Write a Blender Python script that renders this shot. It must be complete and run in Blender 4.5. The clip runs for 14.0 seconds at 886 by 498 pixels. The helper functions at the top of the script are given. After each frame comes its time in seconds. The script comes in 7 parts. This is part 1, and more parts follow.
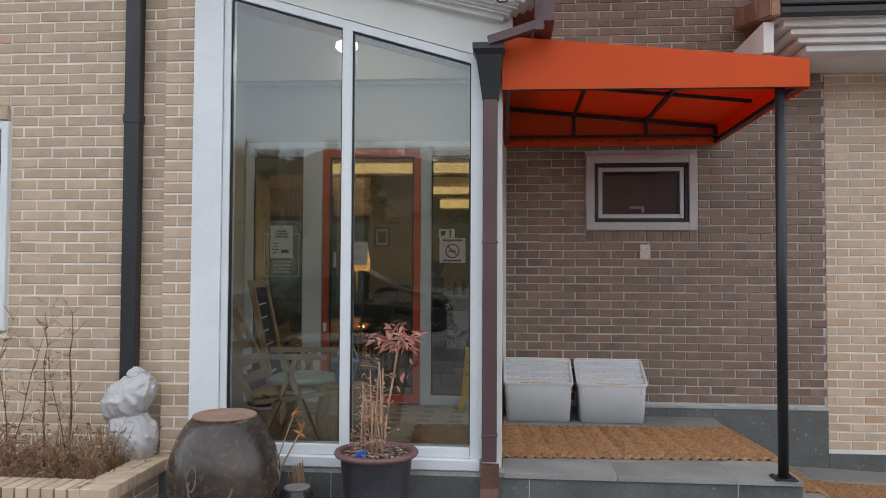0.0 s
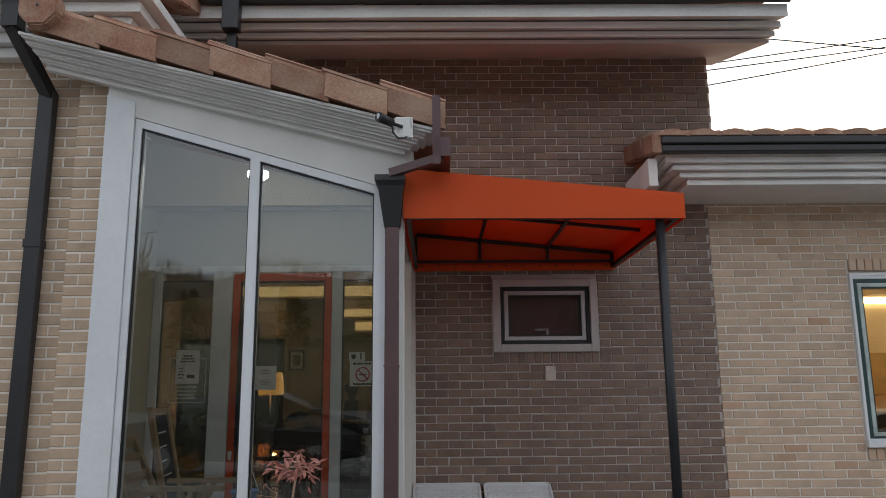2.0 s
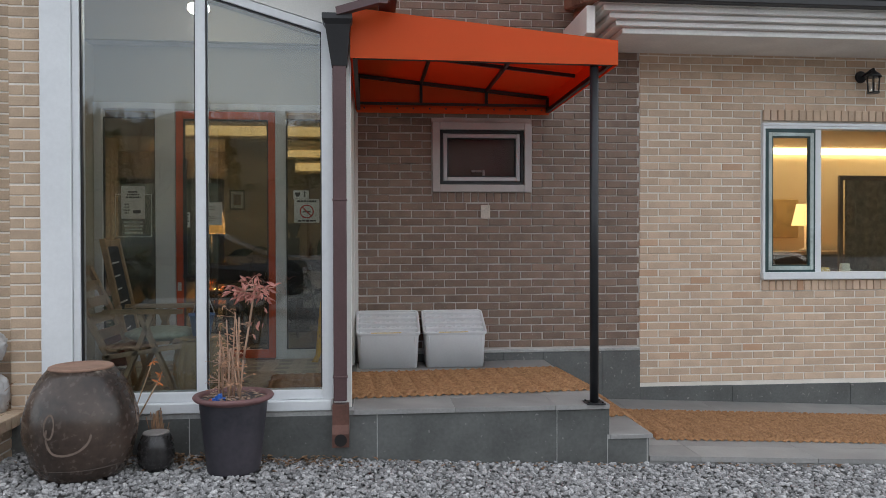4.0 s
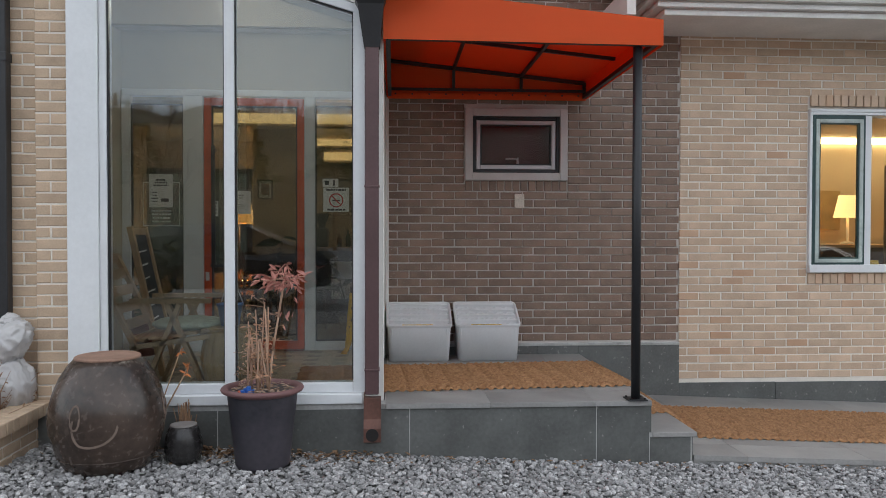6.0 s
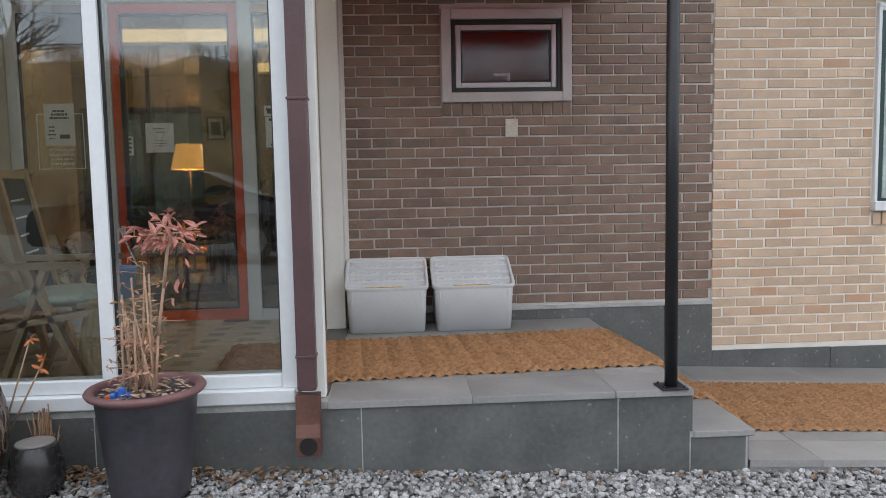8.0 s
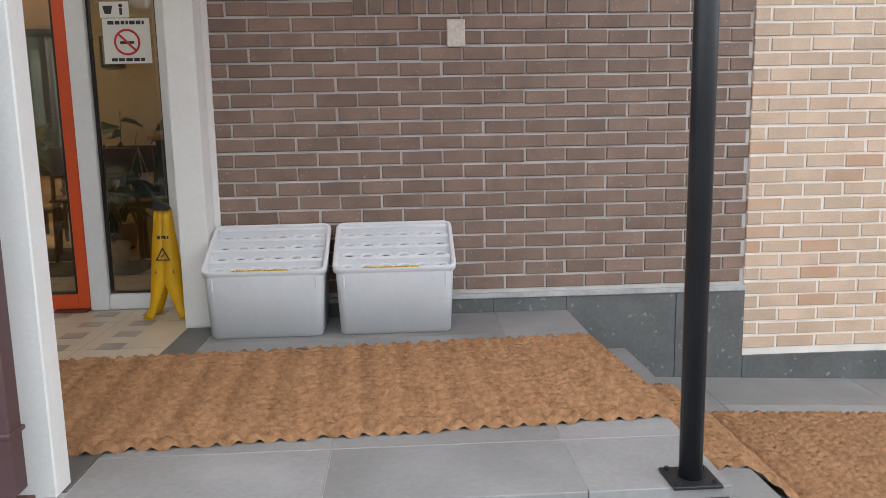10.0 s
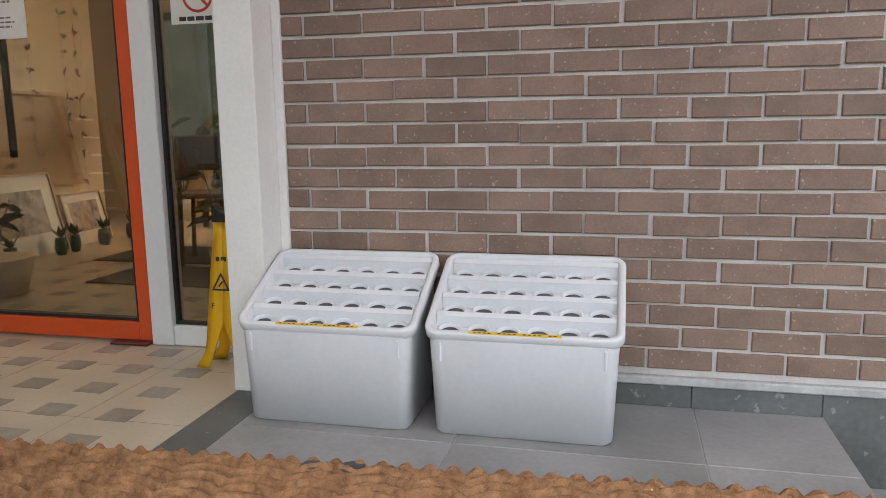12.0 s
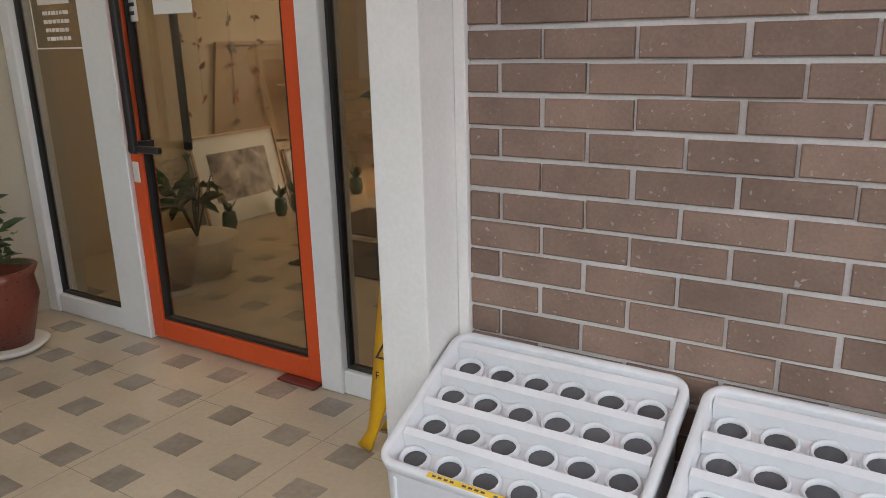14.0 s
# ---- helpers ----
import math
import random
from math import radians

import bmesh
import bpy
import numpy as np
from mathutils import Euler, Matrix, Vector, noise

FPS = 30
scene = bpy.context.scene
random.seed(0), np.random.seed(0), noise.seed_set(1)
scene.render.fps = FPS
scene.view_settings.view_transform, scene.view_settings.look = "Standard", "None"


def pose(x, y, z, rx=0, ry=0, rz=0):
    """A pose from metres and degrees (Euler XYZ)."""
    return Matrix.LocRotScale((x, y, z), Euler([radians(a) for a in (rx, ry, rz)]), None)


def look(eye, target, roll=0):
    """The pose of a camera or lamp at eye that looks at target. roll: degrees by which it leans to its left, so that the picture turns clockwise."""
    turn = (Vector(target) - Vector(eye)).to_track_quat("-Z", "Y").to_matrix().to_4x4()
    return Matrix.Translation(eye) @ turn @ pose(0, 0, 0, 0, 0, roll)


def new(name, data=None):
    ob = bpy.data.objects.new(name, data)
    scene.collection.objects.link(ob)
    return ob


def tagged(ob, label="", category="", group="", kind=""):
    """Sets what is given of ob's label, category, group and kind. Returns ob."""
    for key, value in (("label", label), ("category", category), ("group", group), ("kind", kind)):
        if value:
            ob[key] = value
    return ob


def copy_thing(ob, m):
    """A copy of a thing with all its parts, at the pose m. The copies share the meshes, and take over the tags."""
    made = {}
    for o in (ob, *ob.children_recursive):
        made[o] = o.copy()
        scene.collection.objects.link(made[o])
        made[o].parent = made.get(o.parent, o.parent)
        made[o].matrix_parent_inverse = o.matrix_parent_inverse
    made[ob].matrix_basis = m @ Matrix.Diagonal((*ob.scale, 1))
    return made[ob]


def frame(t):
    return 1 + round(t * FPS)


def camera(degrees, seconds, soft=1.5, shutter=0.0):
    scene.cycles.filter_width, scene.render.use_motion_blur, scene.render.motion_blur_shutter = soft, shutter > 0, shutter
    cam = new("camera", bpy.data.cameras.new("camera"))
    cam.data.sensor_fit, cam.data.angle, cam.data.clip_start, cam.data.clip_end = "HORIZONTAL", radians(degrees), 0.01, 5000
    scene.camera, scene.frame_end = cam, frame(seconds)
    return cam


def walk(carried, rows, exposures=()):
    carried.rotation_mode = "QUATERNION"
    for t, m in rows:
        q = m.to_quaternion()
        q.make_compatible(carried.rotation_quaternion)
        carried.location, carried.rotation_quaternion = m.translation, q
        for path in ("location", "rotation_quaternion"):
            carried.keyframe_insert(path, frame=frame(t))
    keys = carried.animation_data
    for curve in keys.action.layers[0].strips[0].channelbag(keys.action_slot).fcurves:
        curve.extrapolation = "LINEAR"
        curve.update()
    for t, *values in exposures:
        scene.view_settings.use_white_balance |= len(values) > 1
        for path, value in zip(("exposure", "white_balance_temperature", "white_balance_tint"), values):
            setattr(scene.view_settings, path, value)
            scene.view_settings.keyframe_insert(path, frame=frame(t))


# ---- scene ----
cam = camera(60.9, 14.0, soft=0.85)
PATH = [
    (0, (0.097, 0.12, 1.589), (-0.076, 2.111, 1.653), 0.3),
    (0.5, (0.172, 0.041, 1.616), (0.131, 2.029, 1.832), 0.1),
    (1, (0.196, 0.017, 1.636), (0.192, 1.981, 2.014), -0.9),
    (1.5, (0.215, 0.018, 1.63), (0.229, 1.975, 2.04), -1.9),
    (2, (0.261, 0.01, 1.602), (0.28, 1.974, 1.982), -0.5),
    (2.5, (0.222, -0.102, 1.564), (0.318, 1.873, 1.86), -0.3),
    (2.7, (0.205, -0.189, 1.552), (0.337, 1.799, 1.721), -1.0),
    (3, (0.186, -0.241, 1.524), (0.354, 1.751, 1.568), -0.7),
    (3.2, (0.174, -0.282, 1.519), (0.404, 1.705, 1.528), -0.6),
    (5.3, (0.173, -0.292, 1.494), (0.296, 1.704, 1.464), 0.7),
    (5.5, (0.156, -0.247, 1.505), (0.28, 1.749, 1.495), 0.6),
    (6, (0.124, -0.098, 1.477), (0.254, 1.897, 1.438), 0.1),
    (6.5, (0.164, 0.196, 1.446), (0.29, 2.191, 1.394), 0.0),
    (7, (0.213, 0.539, 1.417), (0.338, 2.534, 1.35), -0.3),
    (7.5, (0.267, 0.883, 1.404), (0.402, 2.875, 1.286), -0.8),
    (8, (0.394, 1.258, 1.388), (0.524, 3.246, 1.217), -1.1),
    (8.5, (0.485, 1.648, 1.338), (0.608, 3.633, 1.121), -1.2),
    (9, (0.614, 2.044, 1.32), (0.738, 4.019, 1.029), -1.2),
    (9.2, (0.685, 2.209, 1.325), (0.812, 4.182, 1.027), -1.2),
    (11.3, (1.187, 3.839, 1.305), (1.082, 5.809, 0.978), -1.3),
    (11.5, (1.176, 3.944, 1.306), (0.989, 5.909, 0.981), -1.7),
    (12, (1.188, 4.24, 1.291), (0.729, 6.159, 0.963), -0.8),
    (12.5, (1.132, 4.522, 1.289), (0.534, 6.399, 0.947), -1.4),
    (13, (1.095, 4.769, 1.287), (0.503, 6.639, 0.896), -3.7),
    (13.5, (1.043, 5.013, 1.394), (0.306, 6.787, 0.835), 0.4),
    (14, (0.955, 5.141, 1.562), (-0.088, 6.758, 1.018), -1.5),
]
walk(cam, [(t, look(eye, target, roll)) for t, eye, target, roll in PATH],
     exposures=[(0, 1.56), (0.5, 1.2), (1, 0.84), (1.5, 0.68), (2.0, 0.86), (2.5, 1.1), (3, 1.38), (6.0, 1.4), (7.0, 1.36), (7.5, 1.55), (9, 2.0), (11.5, 2.3), (14, 2.32)])

# ---- world and light ----
world = bpy.data.worlds.new("overcast_evening")
scene.world = world
world.use_nodes = True
wn, wl = world.node_tree.nodes, world.node_tree.links
wn.clear()
sky = wn.new("ShaderNodeTexSky")
sky.sky_type, sky.sun_disc = "NISHITA", False
sky.sun_elevation, sky.sun_rotation = radians(16), radians(35)
sky.air_density, sky.dust_density, sky.ozone_density = 1.0, 3.0, 1.0
tc = wn.new("ShaderNodeTexCoord")
cl = wn.new("ShaderNodeTexNoise")
cl.inputs["Scale"].default_value, cl.inputs["Detail"].default_value = 2.2, 6
wl.new(tc.outputs["Generated"], cl.inputs["Vector"])
cr = wn.new("ShaderNodeValToRGB")
cr.color_ramp.elements[0].position, cr.color_ramp.elements[0].color = 0.35, (5.8, 6.2, 6.9, 1)
cr.color_ramp.elements[1].position, cr.color_ramp.elements[1].color = 0.7, (9.2, 9.4, 9.6, 1)
wl.new(cl.outputs["Fac"], cr.inputs["Fac"])
mx = wn.new("ShaderNodeMixRGB")
mx.inputs["Fac"].default_value = 0.72
wl.new(sky.outputs["Color"], mx.inputs["Color1"])
wl.new(cr.outputs["Color"], mx.inputs["Color2"])
bg = wn.new("ShaderNodeBackground")
bg.inputs["Strength"].default_value = 0.085
wl.new(mx.outputs["Color"], bg.inputs["Color"])
wo = wn.new("ShaderNodeOutputWorld")
wl.new(bg.outputs["Background"], wo.inputs["Surface"])

sun = new("sun", bpy.data.lights.new("sun", "SUN"))
sun.data.energy, sun.data.angle, sun.data.color = 0.6, radians(14), (1.0, 0.9, 0.78)
sun.matrix_world = look((8, 11, 4.2), (0, 0, 0))


# ---- building helpers ----
def box(bm, x0, x1, y0, y1, z0, z1, bevel=0.0, seg=1):
    v = [bm.verts.new((x, y, z)) for x in (x0, x1) for y in (y0, y1) for z in (z0, z1)]
    f = [bm.faces.new([v[i] for i in q]) for q in ((0, 1, 3, 2), (4, 6, 7, 5), (0, 4, 5, 1), (2, 3, 7, 6), (0, 2, 6, 4), (1, 5, 7, 3))]
    if bevel:
        edges = list({e for q in f for e in q.edges})
        bmesh.ops.bevel(bm, geom=edges, offset=bevel, segments=seg, affect="EDGES", profile=0.7)
    return bm


def prism(bm, pts, a, b, axis="y"):
    """A prism over the polygon pts, from a to b along axis; pts hold the two other coordinates in order."""
    def at(p, c):
        return {"x": (c, p[0], p[1]), "y": (p[0], c, p[1]), "z": (p[0], p[1], c)}[axis]
    lo = [bm.verts.new(at(p, a)) for p in pts]
    hi = [bm.verts.new(at(p, b)) for p in pts]
    bm.faces.new(lo), bm.faces.new(hi[::-1])
    n = len(pts)
    for i in range(n):
        bm.faces.new((lo[i], hi[i], hi[(i + 1) % n], lo[(i + 1) % n]))
    bmesh.ops.recalc_face_normals(bm, faces=bm.faces)
    return bm


def rod(bm, p, q, r, r2=None, seg=8, smooth=True):
    p, q = Vector(p), Vector(q)
    r2 = r if r2 is None else r2
    m = (q - p).to_track_quat("Z", "Y").to_matrix()
    a, b = [], []
    for i in range(seg):
        t = 2 * math.pi * i / seg
        d = m @ Vector((math.cos(t), math.sin(t), 0))
        a.append(bm.verts.new(p + d * r))
        b.append(bm.verts.new(q + d * r2))
    for i in range(seg):
        f = bm.faces.new((a[i], a[(i + 1) % seg], b[(i + 1) % seg], b[i]))
        f.smooth = smooth
    bm.faces.new(a[::-1]), bm.faces.new(b)
    return bm


def bar(bm, p, q, w, h, up=(0, 0, 1)):
    """A straight bar of width w and height h from p to q."""
    p, q = Vector(p), Vector(q)
    d = (q - p).normalized()
    s = d.cross(Vector(up)).normalized()
    u = s.cross(d)
    ring = [(-w / 2, -h / 2), (w / 2, -h / 2), (w / 2, h / 2), (-w / 2, h / 2)]
    a = [bm.verts.new(p + s * i + u * j) for i, j in ring]
    b = [bm.verts.new(q + s * i + u * j) for i, j in ring]
    bm.faces.new(a[::-1]), bm.faces.new(b)
    for i in range(4):
        bm.faces.new((a[i], a[(i + 1) % 4], b[(i + 1) % 4], b[i]))
    return bm


def lathe(bm, profile, centre, seg=32, caps=True):
    cx, cy, cz = centre
    rings = [[bm.verts.new((cx + r * math.cos(2 * math.pi * i / seg), cy + r * math.sin(2 * math.pi * i / seg), cz + z)) for i in range(seg)] for r, z in profile]
    for a, b in zip(rings, rings[1:]):
        for i in range(seg):
            f = bm.faces.new((a[i], a[(i + 1) % seg], b[(i + 1) % seg], b[i]))
            f.smooth = True
    if caps:
        bm.faces.new(rings[0][::-1]), bm.faces.new(rings[-1])
    return bm


def sheet(bm, pts):
    bm.faces.new([bm.verts.new(p) for p in pts])
    return bm


def mesh_of(name, bm, material):
    me = bpy.data.meshes.new(name)
    bm.to_mesh(me)
    bm.free()
    me.materials.append(material)
    return me


def part(name, bm, material, parent=None, label=""):
    ob = new(name, mesh_of(name, bm, material))
    if parent is not None:
        ob.parent = parent
        if parent.type == "EMPTY":
            ob.matrix_parent_inverse = Matrix.Translation(-parent.location)
    return tagged(ob, label)


def thing(name, at, label, category, group=""):
    ob = new(name)
    ob.empty_display_size = 0.1
    ob.location = at
    return tagged(ob, label, category, group)


def setting(name, bm, material, label="", category=""):
    return tagged(part(name, bm, material), label, category, "", "structure")


def B():
    return bmesh.new()


# ---- materials ----
def surface(name, colour, rough=0.6, metal=0.0, var=0.25, scale=6.0, fine=60.0, bump=0.15, tint=None, vary="", spread=0.135, accent=None, spec=0.5, stretch=(1, 1, 1), spots=0.0, spot_colour=(0.6, 0.58, 0.55)):
    """A surface with broad and fine variation of colour and roughness, fine relief, and optional specks; vary: 'object' or 'island' sets each piece apart."""
    m = bpy.data.materials.new(name)
    m.use_nodes = True
    n, l = m.node_tree.nodes, m.node_tree.links
    p = n["Principled BSDF"]
    co = n.new("ShaderNodeTexCoord")
    mp = n.new("ShaderNodeMapping")
    mp.inputs["Scale"].default_value = stretch
    l.new(co.outputs["Object"], mp.inputs["Vector"])
    vec = mp.outputs["Vector"]
    if vary:
        src = n.new("ShaderNodeObjectInfo").outputs["Random"] if vary == "object" else n.new("ShaderNodeNewGeometry").outputs["Random Per Island"]
        sh = n.new("ShaderNodeVectorMath")
        sh.operation = "MULTIPLY_ADD"
        cmb = n.new("ShaderNodeCombineXYZ")
        for k in range(3):
            l.new(src, cmb.inputs[k])
        l.new(cmb.outputs[0], sh.inputs[0])
        sh.inputs[1].default_value = (37.0, 53.0, 71.0)
        l.new(vec, sh.inputs[2])
        vec = sh.outputs[0]
    big, small = n.new("ShaderNodeTexNoise"), n.new("ShaderNodeTexNoise")
    big.inputs["Scale"].default_value, big.inputs["Detail"].default_value = scale, 4
    small.inputs["Scale"].default_value, small.inputs["Detail"].default_value = fine, 5
    l.new(vec, big.inputs["Vector"]), l.new(vec, small.inputs["Vector"])
    add = n.new("ShaderNodeMath")
    add.operation = "MULTIPLY_ADD"
    l.new(small.outputs["Fac"], add.inputs[0])
    add.inputs[1].default_value = 0.6
    l.new(big.outputs["Fac"], add.inputs[2])
    rng = n.new("ShaderNodeMapRange")
    rng.inputs["From Min"].default_value, rng.inputs["From Max"].default_value = 0.55, 1.05
    l.new(add.outputs[0], rng.inputs["Value"])
    mix = n.new("ShaderNodeMixRGB")
    c2 = tint or tuple(c * (1 + var) for c in colour)
    mix.inputs["Color1"].default_value = (*(c * (1 - var) for c in colour), 1)
    mix.inputs["Color2"].default_value = (*(min(c, 0.95) for c in c2), 1)
    l.new(rng.outputs[0], mix.inputs["Fac"])
    out = mix.outputs["Color"]
    if vary:
        hs = n.new("ShaderNodeHueSaturation")
        vr = n.new("ShaderNodeMapRange")
        vr.inputs["To Min"].default_value, vr.inputs["To Max"].default_value = 1 - spread, 1 + spread
        l.new(src, vr.inputs["Value"])
        l.new(vr.outputs[0], hs.inputs["Value"])
        l.new(out, hs.inputs["Color"])
        out = hs.outputs["Color"]
        if accent:
            wn_ = n.new("ShaderNodeTexWhiteNoise")
            wn_.noise_dimensions = "1D"
            l.new(src, wn_.inputs["W"])
            th = n.new("ShaderNodeMapRange")
            th.inputs["From Min"].default_value, th.inputs["From Max"].default_value = 0.86, 0.99
            th.inputs["To Max"].default_value = 0.6
            l.new(wn_.outputs["Value"], th.inputs["Value"])
            am = n.new("ShaderNodeMixRGB")
            am.inputs["Color2"].default_value = (*accent, 1)
            l.new(th.outputs[0], am.inputs["Fac"])
            l.new(out, am.inputs["Color1"])
            out = am.outputs["Color"]
    if spots:
        sp = n.new("ShaderNodeTexNoise")
        sp.inputs["Scale"].default_value, sp.inputs["Detail"].default_value = fine * 0.55, 3
        l.new(vec, sp.inputs["Vector"])
        sr = n.new("ShaderNodeMapRange")
        sr.inputs["From Min"].default_value, sr.inputs["From Max"].default_value = 0.66, 0.72
        sr.inputs["To Max"].default_value = spots
        l.new(sp.outputs["Fac"], sr.inputs["Value"])
        sm = n.new("ShaderNodeMixRGB")
        sm.inputs["Color2"].default_value = (*spot_colour, 1)
        l.new(sr.outputs[0], sm.inputs["Fac"])
        l.new(out, sm.inputs["Color1"])
        out = sm.outputs["Color"]
    l.new(out, p.inputs["Base Color"])
    rr = n.new("ShaderNodeMapRange")
    rr.inputs["To Min"].default_value, rr.inputs["To Max"].default_value = max(rough - 0.1, 0.02), min(rough + 0.12, 1)
    l.new(small.outputs["Fac"], rr.inputs["Value"])
    l.new(rr.outputs[0], p.inputs["Roughness"])
    p.inputs["Metallic"].default_value = metal
    p.inputs["Specular IOR Level"].default_value = spec
    if bump:
        bp = n.new("ShaderNodeBump")
        bp.inputs["Strength"].default_value, bp.inputs["Distance"].default_value = bump, 0.01
        l.new(add.outputs[0], bp.inputs["Height"])
        l.new(bp.outputs["Normal"], p.inputs["Normal"])
    return m


def glowing(name, colour, strength):
    m = bpy.data.materials.new(name)
    m.use_nodes = True
    p = m.node_tree.nodes["Principled BSDF"]
    p.inputs["Base Color"].default_value = (*colour, 1)
    p.inputs["Emission Color"].default_value = (*colour, 1)
    p.inputs["Emission Strength"].default_value = strength
    return m


def glazing(name, tint=(0.86, 0.9, 0.88), gloss=0.16, rough=0.0, ripple=0.0):
    m = bpy.data.materials.new(name)
    m.use_nodes = True
    n, l = m.node_tree.nodes, m.node_tree.links
    n.clear()
    tr, gl, mx, o = n.new("ShaderNodeBsdfTransparent"), n.new("ShaderNodeBsdfGlossy"), n.new("ShaderNodeMixShader"), n.new("ShaderNodeOutputMaterial")
    tr.inputs["Color"].default_value = (*tint, 1)
    gl.inputs["Roughness"].default_value = rough
    gl.inputs["Color"].default_value = (0.93, 0.97, 1.0, 1)
    fr = n.new("ShaderNodeLayerWeight")
    fr.inputs["Blend"].default_value = 0.5
    pw = n.new("ShaderNodeMath")
    pw.operation, pw.inputs[1].default_value = "POWER", 5.0
    l.new(fr.outputs["Facing"], pw.inputs[0])
    ad = n.new("ShaderNodeMath")
    ad.use_clamp = True
    ad.inputs[1].default_value = gloss + 0.03
    l.new(pw.outputs[0], ad.inputs[0])
    l.new(ad.outputs[0], mx.inputs["Fac"])
    l.new(tr.outputs[0], mx.inputs[1]), l.new(gl.outputs[0], mx.inputs[2])
    l.new(mx.outputs[0], o.inputs["Surface"])
    if ripple:
        no, bp = n.new("ShaderNodeTexNoise"), n.new("ShaderNodeBump")
        no.inputs["Scale"].default_value = 1.3
        bp.inputs["Strength"].default_value, bp.inputs["Distance"].default_value = ripple, 0.01
        l.new(no.outputs["Fac"], bp.inputs["Height"])
        l.new(bp.outputs["Normal"], gl.inputs["Normal"])
    return m


BROWN, CREAM = (0.222, 0.148, 0.11), (0.575, 0.428, 0.31)
brown_piece = surface("brown_brick", BROWN, 0.62, 0, 0.22, 7, 140, 0.12, vary="object", spread=0.14, spots=0.35)
brown_rest = surface("brown_brick_far", BROWN, 0.62, 0, 0.22, 7, 140, 0.12, vary="island", spread=0.14, spots=0.35)
cream_piece = surface("cream_brick", CREAM, 0.75, 0, 0.14, 6, 120, 0.12, vary="object", spread=0.1, accent=(0.5, 0.27, 0.15))
cream_rest = surface("cream_brick_far", CREAM, 0.75, 0, 0.14, 6, 120, 0.12, vary="island", spread=0.1, accent=(0.5, 0.27, 0.15))
tan_piece = surface("tan_brick", (0.53, 0.395, 0.28), 0.78, 0, 0.18, 6, 120, 0.12, vary="object", spread=0.09)
mortar_grey = surface("grey_mortar", (0.6, 0.565, 0.535), 0.9, 0, 0.15, 5, 160, 0.25)
mortar_pale = surface("pale_mortar", (0.77, 0.72, 0.65), 0.9, 0, 0.1, 5, 160, 0.25)
white_pvc = surface("white_window_frame", (0.74, 0.76, 0.78), 0.38, 0, 0.05, 3, 40, 0.02)
white_paint = surface("white_painted_render", (0.74, 0.73, 0.7), 0.7, 0, 0.07, 3, 90, 0.06)
cornice_paint = surface("grey_white_cornice", (0.76, 0.75, 0.73), 0.65, 0, 0.1, 3, 60, 0.05)
slate = surface("dark_slate_panel", (0.112, 0.116, 0.112), 0.5, 0, 0.26, 3.5, 50, 0.06, spots=0.28)
slab = surface("grey_stone_slab", (0.275, 0.27, 0.262), 0.5, 0, 0.18, 3, 60, 0.05, vary="object")
joint = surface("pale_joint", (0.42, 0.42, 0.41), 0.85)
def cloth(name, colour):
    """Coated cloth that lets some light through."""
    m = surface(name, colour, 0.55, 0, 0.06, 2, 200, 0.03)
    n, l = m.node_tree.nodes, m.node_tree.links
    t, x = n.new("ShaderNodeBsdfTranslucent"), n.new("ShaderNodeMixShader")
    t.inputs["Color"].default_value = (0.9, 0.07, 0.012, 1)
    x.inputs["Fac"].default_value = 0.42
    l.new(n["Principled BSDF"].outputs[0], x.inputs[1]), l.new(t.outputs[0], x.inputs[2])
    l.new(x.outputs[0], n["Material Output"].inputs["Surface"])
    return m


orange_cloth = cloth("orange_awning_cloth", (0.85, 0.125, 0.016))
black_steel = surface("black_painted_steel", (0.022, 0.023, 0.026), 0.42, 0.2, 0.2, 8, 80, 0.03)
gutter_black = surface("black_gutter", (0.03, 0.03, 0.033), 0.4, 0.1, 0.2, 4, 60, 0.03)
brown_pipe = surface("purple_brown_pipe", (0.105, 0.058, 0.06), 0.4, 0.1, 0.15, 4, 60, 0.03)
clay = surface("terracotta_tile", (0.37, 0.155, 0.095), 0.78, 0, 0.3, 5, 60, 0.15, vary="object", spread=0.3, tint=(0.45, 0.3, 0.21), spots=0.4, spot_colour=(0.3, 0.27, 0.24))
clay_rest = surface("terracotta_tile_far", (0.36, 0.17, 0.1), 0.75, 0, 0.28, 5, 60, 0.12, vary="island")
crate_grey = surface("pale_grey_plastic", (0.68, 0.69, 0.705), 0.42, 0, 0.05, 4, 60, 0.02)
glass_front = glazing("front_glass", (0.74, 0.77, 0.76), 0.058, 0.0, 0.06)
glass_door = glazing("door_glass", (0.7, 0.69, 0.65), 0.06)
ground_mat = surface("grey_ground", (0.16, 0.155, 0.15), 0.9, 0, 0.3, 2, 90, 0.4)

W, F = 6.62, 4.69            # brick wall behind the porch; porch front and glass front
TOP = 0.40                   # porch floor


def level(x):
    """Height of the ground, which falls gently to the right."""
    return 0.075 - 0.05 * max(-3.0, x) if x < 1 else 0.025 - 0.038 * (min(x, 8.0) - 1)


